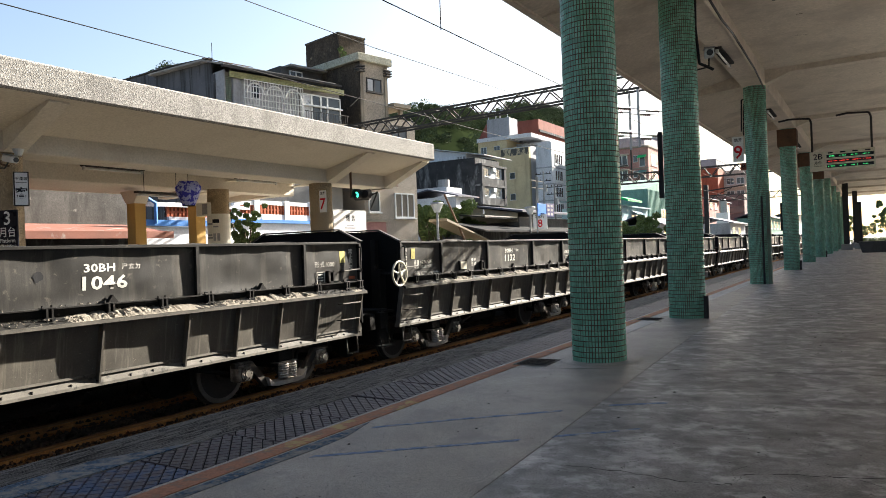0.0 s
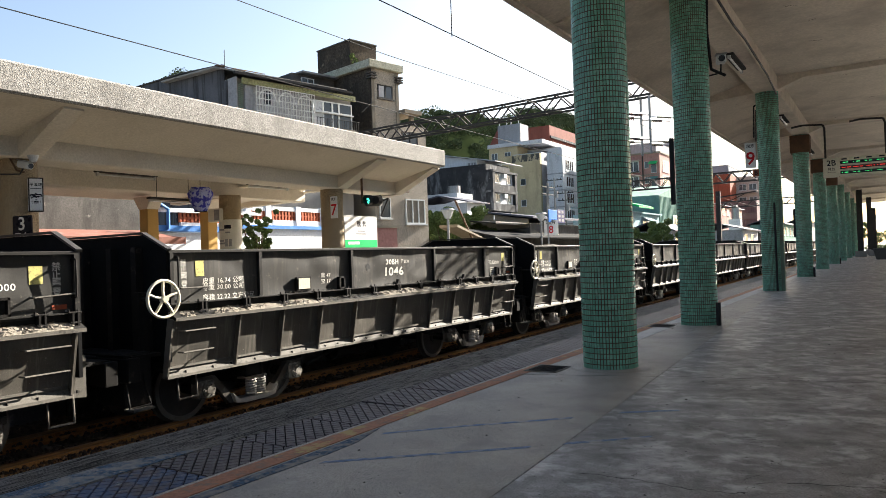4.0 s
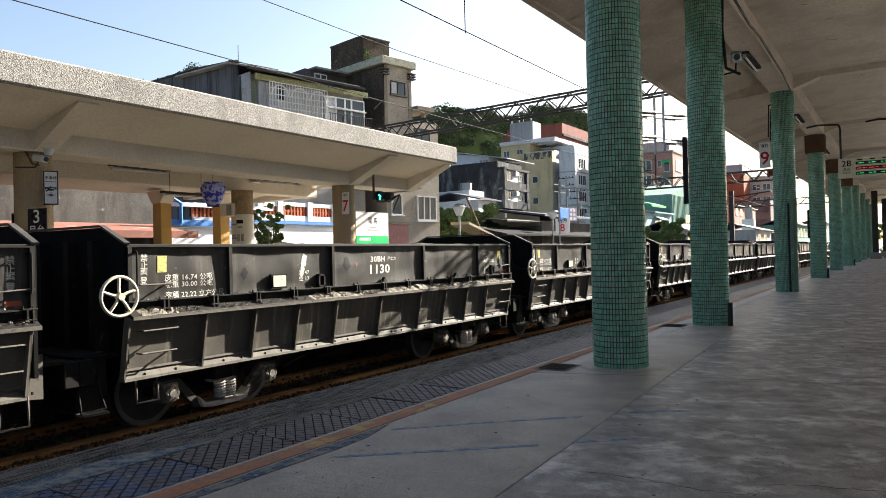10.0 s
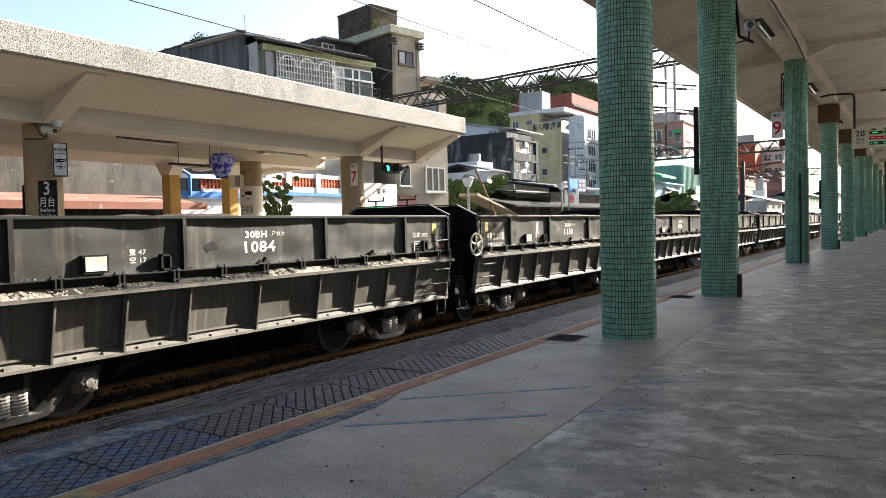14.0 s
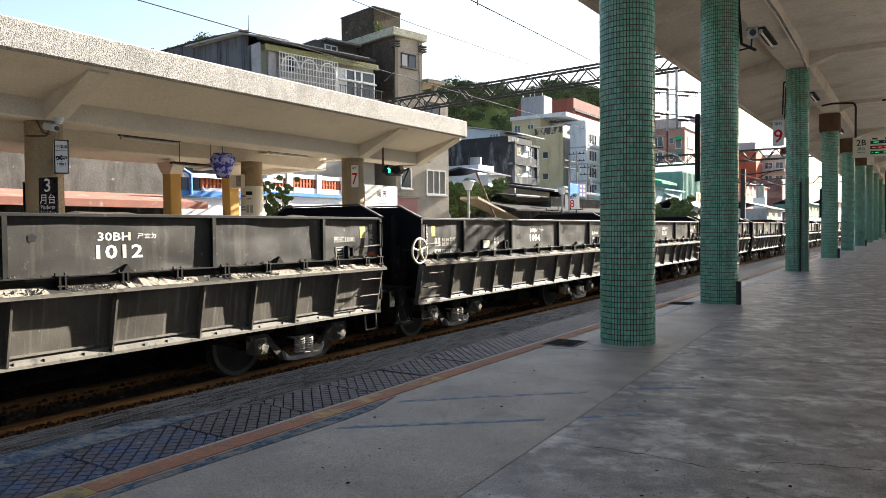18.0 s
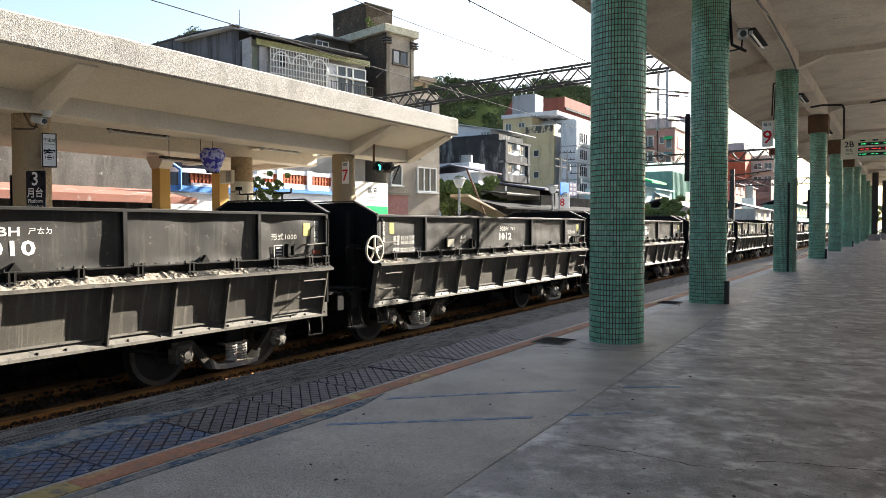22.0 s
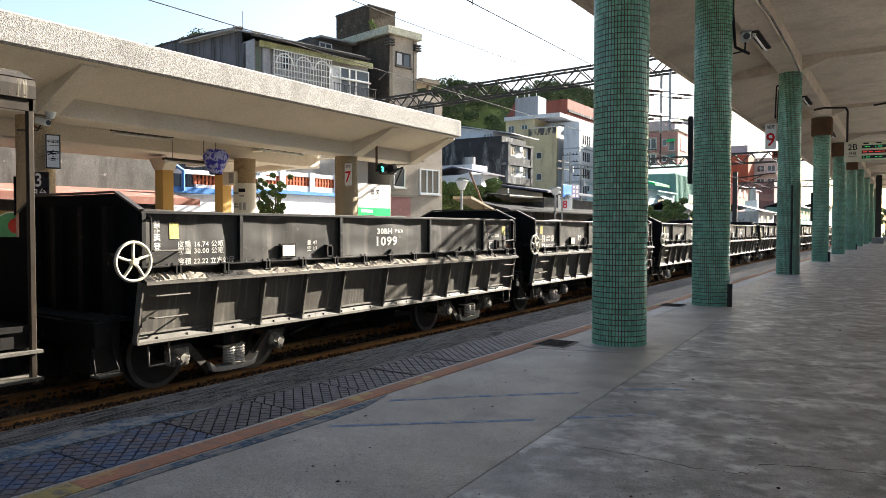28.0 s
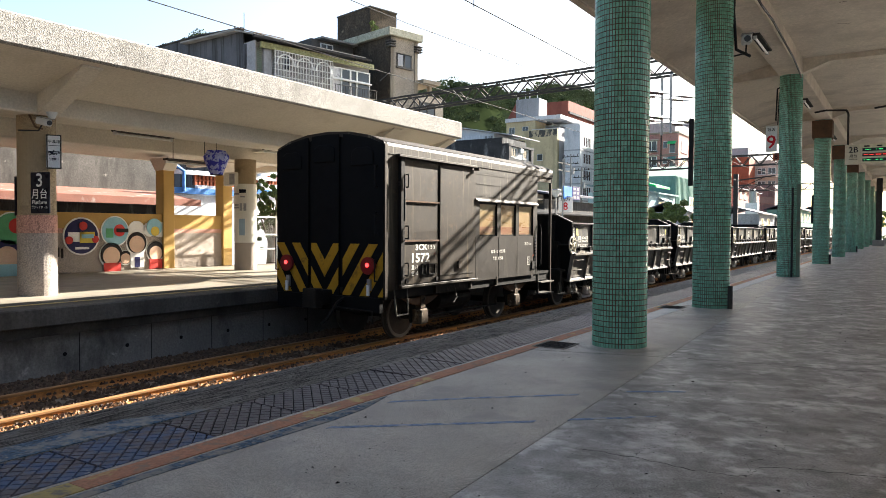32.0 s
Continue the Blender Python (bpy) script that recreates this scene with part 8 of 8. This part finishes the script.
# train describer hanging from the canopy
tb = thing("departure_board", "weathered cream departure board with lit text rows", "display board", at=pose(-0.70, 24.5, 3.12))
plate(tb, "case", -0.85, 0.86, -0.07, 0.07, 0, 0.58, "cream_paint")
lettering("2B", 0.24, M["sign_black"], tb, to_minus_y(-0.63, -0.075, 0.42))
lettering("月台", 0.10, M["sign_black"], tb, to_minus_y(-0.63, -0.075, 0.24))
lettering("Platform", 0.06, M["sign_black"], tb, to_minus_y(-0.63, -0.075, 0.15))
for k, key in ((0, "led_green"), (1, "led_red"), (2, "led_green")):
    z = 0.42 - k * 0.15
    plate(tb, "text_window", -0.40, 0.82, -0.076, -0.07, z - 0.045, z + 0.045, "sign_black")
    for i in range(4):
        for j in range(5 if k != 1 else 7):
            x = -0.36 + i * 0.30 + j * 0.036
            if (i * 7 + j * 3 + k) % 5:
                part("lit_mark", box(x, x + 0.024, -0.079, -0.0765, z - 0.013, z + 0.013), M[key], tb)
for i in range(4):
    part("heading_mark", box(-0.36 + i * 0.32, -0.22 + i * 0.32, -0.074, -0.0705, 0.50, 0.54), M["sign_black"], tb)
for x in (-0.78, 0.78):
    part("hanger", pipe([(x, 0, 0.58), (x, 0, 1.5), (x - 0.05, 0, 1.62), (x - 0.6, 0, 1.66), (x - 0.9, 0, 1.62)], 0.03, 8), M["dark_steel"], tb)

# post fittings
strip = thing("edge_plate", "narrow black sign plate fixed to a green post", "sign", at=pose(-2.70, 11.0, 1.80))
plate(strip, "panel", -0.035, 0.035, -0.02, 0.02, 0, 1.0, "black")
strip = thing("edge_plate", "narrow black sign plate fixed to a green post", "sign", at=pose(-2.735, 28.0, 1.4))
plate(strip, "panel", -0.035, 0.035, -0.02, 0.02, 0, 1.0, "black")
for y, x in ((10.9, -2.10), (28.0, -2.17), (45.1, -2.20)):
    st = thing("pipe_stub", "grey conduit stub at the foot of a post", "conduit", "conduit stubs", pose(x, y, 0))
    part("pipe", tube((0, 0, 0), (0, 0, 0.34), 0.035, 12), M["dark_steel"], st)
cd = thing("conduit", "black cables and conduit clipped to a post", "conduit", at=pose(0, 0, 0))
part("cable_run", pipe([(-2.12, 11.05, 4.98), (-2.14, 11.05, 4.3), (-2.10, 11.05, 3.75), (-1.9, 11.0, 3.62)], 0.022), M["black"], cd)
part("cable_run", pipe([(-2.05, 11.3, 4.9), (-2.0, 12.5, 4.75), (-2.06, 14, 4.9), (-2.08, 17, 4.85), (-2.2, 19.6, 4.9), (-2.76, 19.75, 4.7), (-2.78, 19.72, 3.9)], 0.02), M["black"], cd)
part("cable_run", pipe([(-2.25, 19.77, 4.9), (-2.72, 19.78, 4.6), (-2.74, 19.76, 3.8)], 0.014), M["black"], cd)
part("conduit_pipe", pipe([(-2.33, 19.43, 0), (-2.33, 19.43, 2.2)], 0.025, 8), M["dark_steel"], cd)
part("junction_box", bevelled(box(-2.30, -2.02, 6.5, 6.66, 4.25, 4.5), 0.01), M["steel"], cd)
fl = thing("cabinet_strip", "narrow grimy green-tiled pilaster beside a post", "pilaster", at=pose(-2.235, 19.62, 0))
part("box_pilaster", bevelled(box(-0.07, 0.07, -0.1, 0.1, 0, 2.3), 0.01), M["stained_tile"], fl)

# signal on a drop pole
sg = thing("departure_signal", "black two-lamp signal on a drop pole showing green", "signal", at=pose(-11.4, 15.0, 2.66))
part("pole", tube((-0.33, 0, -0.05), (-0.33, 0, 0.80), 0.03, 10), M["rust_cap"], sg)
part("pole_flange", box(-0.45, -0.2, -0.12, 0.12, 0.77, 0.81), M["rust_cap"], sg)
part("head", tube((-0.16, -0.03, 0), (0.24, 0.05, 0), 0.14, 20), M["black"], sg, "black round signal head")
part("lens", tube((0.04, -0.21, 0), (0.04, -0.14, 0), 0.10, 20), M["pane"], sg, "dark signal lens")
part("lit_arrow", pipe([(0.08, -0.213, -0.07), (0.03, -0.213, -0.05), (0.06, -0.213, 0.02), (0.0, -0.213, 0.05)], 0.022, 8), M["green_lamp"], sg, "lit green arrow")
part("visor", tube((0.04, -0.30, 0.02), (0.04, -0.12, 0.02), 0.125, 20, cap=False), M["black"], sg)
part("hood", tube((0.24, -0.16, 0), (0.24, 0.0, 0), 0.105, 18), M["black"], sg)
part("arm", beam((-0.33, 0, 0), (-0.1, 0, 0), 0.06, 0.06), M["black"], sg)
part("stay", pipe([(0.1, 0, -0.1), (0.45, 0.1, 0.05), (0.2, 0.1, -0.4)], 0.02), M["dark_steel"], sg)

# station name board
nb = thing("name_board", "white station name board with a green band", "sign", at=pose(-13.2, 16.75, 1.45))
plate(nb, "frame", -0.06, 0.02, -0.80, 0.80, 0, 0.98, "steel")
plate(nb, "panel", 0.02, 0.03, -0.76, 0.76, 0.05, 0.94, "sign_white")
plate(nb, "green_band", 0.03, 0.034, -0.76, 0.76, 0.05, 0.28, "sign_green")
plate(nb, "white_arrow", 0.034, 0.038, -0.62, -0.1, 0.14, 0.22, "sign_white")
lettering("瑞 芳", 0.20, M["sign_black"], nb, to_x(0.035, 0.02, 0.72))
for w_, z in ((0.34, 0.53), (0.5, 0.45)):
    plate(nb, "text_bar", 0.03, 0.034, -w_ / 2, w_ / 2, z - 0.02, z + 0.02, "grey_wall")
for y in (-0.7, 0.7):
    part("leg", tube((-0.02, y, -1.45), (-0.02, y, 0.1), 0.035, 10), M["steel"], nb)

# parapet art boards: flat painted cut-outs as plain shapes
def art(y, z, shapes, label):
    a = thing("art_board", label, "wall panel", "painted cut-out boards", pose(-17.49, y, z))
    for i, (kind, cy, cz, r, key) in enumerate(shapes):
        x = 0.012 + i * 0.0045
        if kind == "disc":
            part("shape", tube((x - 0.012, cy, cz), (x, cy, cz), r, 28), M[key], a)
        else:
            part("shape", prism([(cy - r, cz - kind), (cy + r, cz - kind), (cy + r, cz + kind), (cy - r, cz + kind)], x - 0.012, x, "x"), M[key], a)
    return a


art(10.29, 0.92, [("disc", 0, 0, 0.48, "sign_white"), ("disc", 0, 0, 0.44, "art_navy"), (0.12, -0.2, -0.02, 0.15, "sign_white"), (0.14, 0.15, -0.03, 0.2, "art_yellow"), ("disc", 0.04, 0.26, 0.11, "art_red"), ("disc", -0.33, -0.1, 0.1, "art_red"), ("disc", 0.36, -0.08, 0.09, "art_red"), (0.05, 0.15, 0.0, 0.16, "art_sky"), (0.03, 0, -0.3, 0.18, "sign_white")], "round painted board with coloured blocks on navy")
art(11.21, 1.05, [("disc", 0, 0, 0.40, "sign_white"), ("disc", 0, 0, 0.37, "art_sky"), ("disc", 0.12, 0.02, 0.16, "art_red"), (0.12, -0.16, -0.05, 0.1, "art_green"), (0.05, 0.2, 0.02, 0.17, "art_hair")], "round painted board with red and green blocks")
art(11.1, 0.42, [("disc", 0, 0, 0.34, "sign_white"), ("disc", 0, 0.02, 0.31, "art_hair"), ("disc", 0, -0.02, 0.24, "art_skin"), (0.12, 0.02, -0.32, 0.24, "art_red")], "cut-out board of plain round shapes")
art(11.5, 0.34, [("disc", 0, 0, 0.2, "sign_white"), ("disc", 0, 0.01, 0.18, "art_hair"), ("disc", 0, -0.02, 0.14, "art_skin")], "small cut-out board of plain round shapes")
art(11.84, 0.72, [("disc", 0, 0.35, 0.26, "sign_white"), ("disc", 0, 0, 0.32, "sign_white"), ("disc", 0, 0.02, 0.29, "art_hair"), ("disc", 0, -0.02, 0.23, "art_skin"), (0.2, 0, -0.45, 0.2, "sign_white"), (0.14, 0, -0.5, 0.08, "art_navy")], "cut-out board of plain round shapes in white")
art(12.38, 1.1, [("disc", -0.14, 0.0, 0.2, "sign_white"), ("disc", 0.16, 0.0, 0.22, "sign_white"), ("disc", 0, 0.06, 0.24, "art_sky"), ("disc", 0.02, -0.05, 0.13, "art_yellow")], "cloud-shaped blue and yellow painted board")
art(12.42, 0.48, [("disc", 0, 0, 0.29, "sign_white"), ("disc", 0, 0.02, 0.27, "art_hair"), ("disc", 0, -0.04, 0.2, "art_skin"), (0.13, 0, -0.33, 0.2, "art_red")], "cut-out board of plain round shapes in red")
art(8.62, 0.95, [("disc", 0.0, 0.15, 0.4, "sign_white"), ("disc", 0, 0.15, 0.37, "art_green"), ("disc", 0.1, 0.22, 0.18, "art_red")], "round painted board with red and green shapes")
art(8.5, 0.5, [("disc", 0, 0.0, 0.36, "sign_white"), ("disc", 0, 0.02, 0.33, "art_navy"), ("disc", 0, -0.06, 0.26, "art_skin"), (0.14, 0, -0.36, 0.28, "art_sky")], "cut-out board of plain round shapes in blue")
for i in range(7):
    y = 9.2 + i * 0.1
    z = 0.62 - 0.03 * abs(i - 2)
    if i == 0:
        sl = tagged(part("painted_track", box(-17.495, -17.48, -0.025, 0.025, -0.12, 0.12), M["art_hair"], at=pose(0, y, z)), "black painted sleeper cut-out on the wall", "wall panel", "painted sleepers")
    else:
        copy_thing(sl, pose(0, y, z))

# chain-link fence and handrail beside the parapet
fn = thing("wire_fence", "grey wire mesh fence with tube rails", "fence", at=pose(-16.9, 0, 0))
for y in (14.95, 16.4, 17.9, 19.4):
    part("post", tube((0, y, 0), (0, y, 1.55), 0.03, 8), M["frame"], fn)
for z in (0.5, 0.95, 1.5):
    part("rail", pipe([(0, 14.95, z), (0, 19.4, z)], 0.022, 6), M["frame"], fn)
wm = bmesh.new()
for i in range(60):
    y = 14.95 + i * 0.075
    beam((0, y, 0.08), (0, min(y + 1.4, 19.4), 0.08 + min(1.4, 19.4 - y)), 0.005, 0.005, wm)
    beam((0, y, 1.48), (0, min(y + 1.4, 19.4), 1.48 - min(1.4, 19.4 - y)), 0.005, 0.005, wm)
part("mesh", wm, M["mesh"], fn)["kind"] = "stuff"
lsp = thing("loudspeaker", "cream box loudspeaker bracketed to a column", "loudspeaker", at=pose(-15.5, 13.4, 2.3))
part("case", bevelled(box(-0.24, 0.24, -0.1, 0.1, 0, 0.36), 0.02), M["banner"], lsp)
part("grille", box(0.02, 0.22, -0.107, -0.1, 0.04, 0.32), M["grey_wall"], lsp)
for k, w_ in ((2.05, 0.2), (1.75, 0.16), (1.68, 0.2)):
    part("banner_mark", box(-15.3 - w_ / 2, -15.3 + w_ / 2, 13.384, 13.39, k, k + 0.05), M["grey_wall"], bpy.data.objects["platform_column.003"]).matrix_parent_inverse = bpy.data.objects["platform_column.003"].matrix_basis.inverted()

# street lamps and a blue sign by the workshops
for x, y, z in ((-20, 32.95, 3.75), (-20, 45.2, 3.95)):
    sl = thing("street_lamp", "grey post lamp with a flared white head", "street lamp", "post lamps", pose(x, y, 0))
    part("post", tube((0, 0, -1.2), (0, 0, z - 0.55), 0.07, 10), M["steel"], sl)
    part("head", tube((0, 0, z - 0.55), (0, 0, z - 0.1), 0.16, 12, None, 0.36), M["frame"], sl)
    part("cap", tube((0, 0, z - 0.1), (0, 0, z - 0.02), 0.42, 12, None, 0.3), M["steel"], sl)
bs = thing("direction_sign", "blue and navy roadside sign on a post", "sign", at=pose(-18, 42.5, 3.1))
plate(bs, "blue_panel", 0, 0.04, -0.7, 0.65, 0, 0.8, "sign_blue")
plate(bs, "navy_panel", 0, 0.04, 0.7, 1.95, 0.0, 0.85, "sign_navy")
for i in range(3):
    for j in range(2):
        plate(bs, "text_bar", 0.04, 0.045, 0.85 + j * 0.55, 1.2 + j * 0.55, 0.08 + i * 0.27, 0.24 + i * 0.27, "grey_wall")
part("post", tube((-0.05, -0.65, -4.3), (-0.05, -0.65, 1.0), 0.06, 8), M["steel"], bs)
up = thing("utility_pole", "grey utility pole with crossarms", "utility pole", at=pose(-40, 93, 0))
part("pole", tube((0, 0, -1.2), (0, 0, 11), 0.2, 8), M["concrete"], up)
for z in (9.4, 10.4):
    part("crossarm", beam((0, -2, z), (0, 2, z), 0.15, 0.15), M["dark_steel"], up)

# past the platform end: masts, clipped hedge, shelter frame
for x, y, hgt in ((-1.75, 66, 7), (-1.3, 78, 7), (-2.6, 92, 7), (-0.9, 70, 4)):
    mp = thing("line_mast", "dark steel lineside mast", "mast", "lineside masts", pose(x, y, 0))
    part("mast", beam((0, 0, -1), (0, 0, hgt), 0.42, 0.42), M["dark_steel"], mp)
    part("base", bevelled(box(-0.4, 0.4, -0.4, 0.4, -0.1, 0.5), 0.03), M["concrete"], mp)
foliage("hedge", [(-1.6 + i * 0.35, 88 + (i % 3) * 0.4, 0.55, 0.55) for i in range(26)], 110, 0.10, M["leaf"], 41, "low clipped green hedge past the platform end")
for i in range(5):
    tree(1.5 + i * 1.6, 98 + i * 2, G, 6.0, 1.5, 50 + i, "dark conical tree past the platform end", leaf=0.14, per=120)
pl = thing("planter", "dark stone planter on the platform", "planter", at=pose(0.2, 55, 0))
part("body", bevelled(prism([(-0.8, 0), (0.8, 0), (1.0, 0.75), (-1.0, 0.75)], -0.4, 0.4), 0.03), M["dark_concrete"], pl)

# dark pavers of the edge strip: square slabs moulded with a diamond grid
def diamond_paver(w, h, pitch, gap):
    bm = box(-w / 2, w / 2, -h / 2, h / 2, -0.04, -0.009)
    n = int((w + h) / pitch) + 2
    d = pitch / 2

    def clipped(ps):
        for f in (lambda p: p[0] + w / 2, lambda p: w / 2 - p[0], lambda p: p[1] + h / 2, lambda p: h / 2 - p[1]):
            out = []
            for p, q in zip(ps, ps[1:] + ps[:1]):
                fp, fq = f(p), f(q)
                if fp >= 0:
                    out.append(p)
                if fp * fq < 0:
                    t = fp / (fp - fq)
                    out.append((p[0] + (q[0] - p[0]) * t, p[1] + (q[1] - p[1]) * t))
            ps = out
            if len(ps) < 3:
                return []
        return ps
    for i in range(-n, n):
        for j in range(-n, n):
            cx, cy = (i + j) * d, (i - j) * d
            r = d - gap
            low = clipped([(cx + r + 0.003, cy), (cx, cy + r + 0.003), (cx - r - 0.003, cy), (cx, cy - r - 0.003)])
            top = clipped([(cx + r, cy), (cx, cy + r), (cx - r, cy), (cx, cy - r)])
            if len(low) != len(top) or not top:
                continue
            a = [bm.verts.new((x, y, -0.0095)) for x, y in low]
            b = [bm.verts.new((x, y, 0.0)) for x, y in top]
            bm.faces.new(b)
            for k in range(len(a)):
                bm.faces.new((a[k], a[(k + 1) % len(a)], b[(k + 1) % len(a)], b[k]))
    bmesh.ops.recalc_face_normals(bm, faces=bm.faces)
    for f in bm.faces:
        f.material_index = 1 if f.calc_center_median().z < -0.0055 else 0
    return bm


pv = blue_pv = None
for i in range(-12, 90):
    y = 0.03 + i * 0.642
    m = pose(-3.375, y + 0.32, random.uniform(-0.003, 0.001), random.uniform(-0.3, 0.3), random.uniform(-0.4, 0.4), random.uniform(-0.3, 0.3))
    if -0.1 < y < 2.3:
        if blue_pv is None:
            blue_pv = part("paver", diamond_paver(0.478, 0.626, 0.0885, 0.0075), M["paver_blue"], platform, "dark paver under faded blue paint", at=m)
        else:
            again(blue_pv, m)
    elif pv is None:
        pv = part("paver", diamond_paver(0.478, 0.626, 0.0885, 0.0075), M["paver"], platform, at=m)
    else:
        again(pv, m)
for o in (pv, blue_pv):
    o.data.materials.append(M["joint"])


def motions():
    keys = [i * 0.5 for i in range(65)]
    for ob, off in TRAIN:
        walk(ob, [(t, pose(TRACK, travel(t) + off, RAIL)) for t in keys])
    s0, s1 = travel(0), travel(32)
    steps = 150
    times, t = [], 0.0
    for i in range(steps + 1):
        s = s0 + (s1 - s0) * i / steps
        lo, hi = 0.0, 32.0
        for _ in range(30):
            mid = (lo + hi) / 2
            lo, hi = (mid, hi) if travel(mid) < s else (lo, mid)
        times.append((lo + hi) / 2)
    times[0], times[-1] = 0.0, 32.0
    for ax in TURNING:
        y, z = ax.location.y, ax.location.z
        walk(ax, [(t, pose(0, y, z, -math.degrees((travel(t) - s0) / 0.43))) for t in times])


motions()
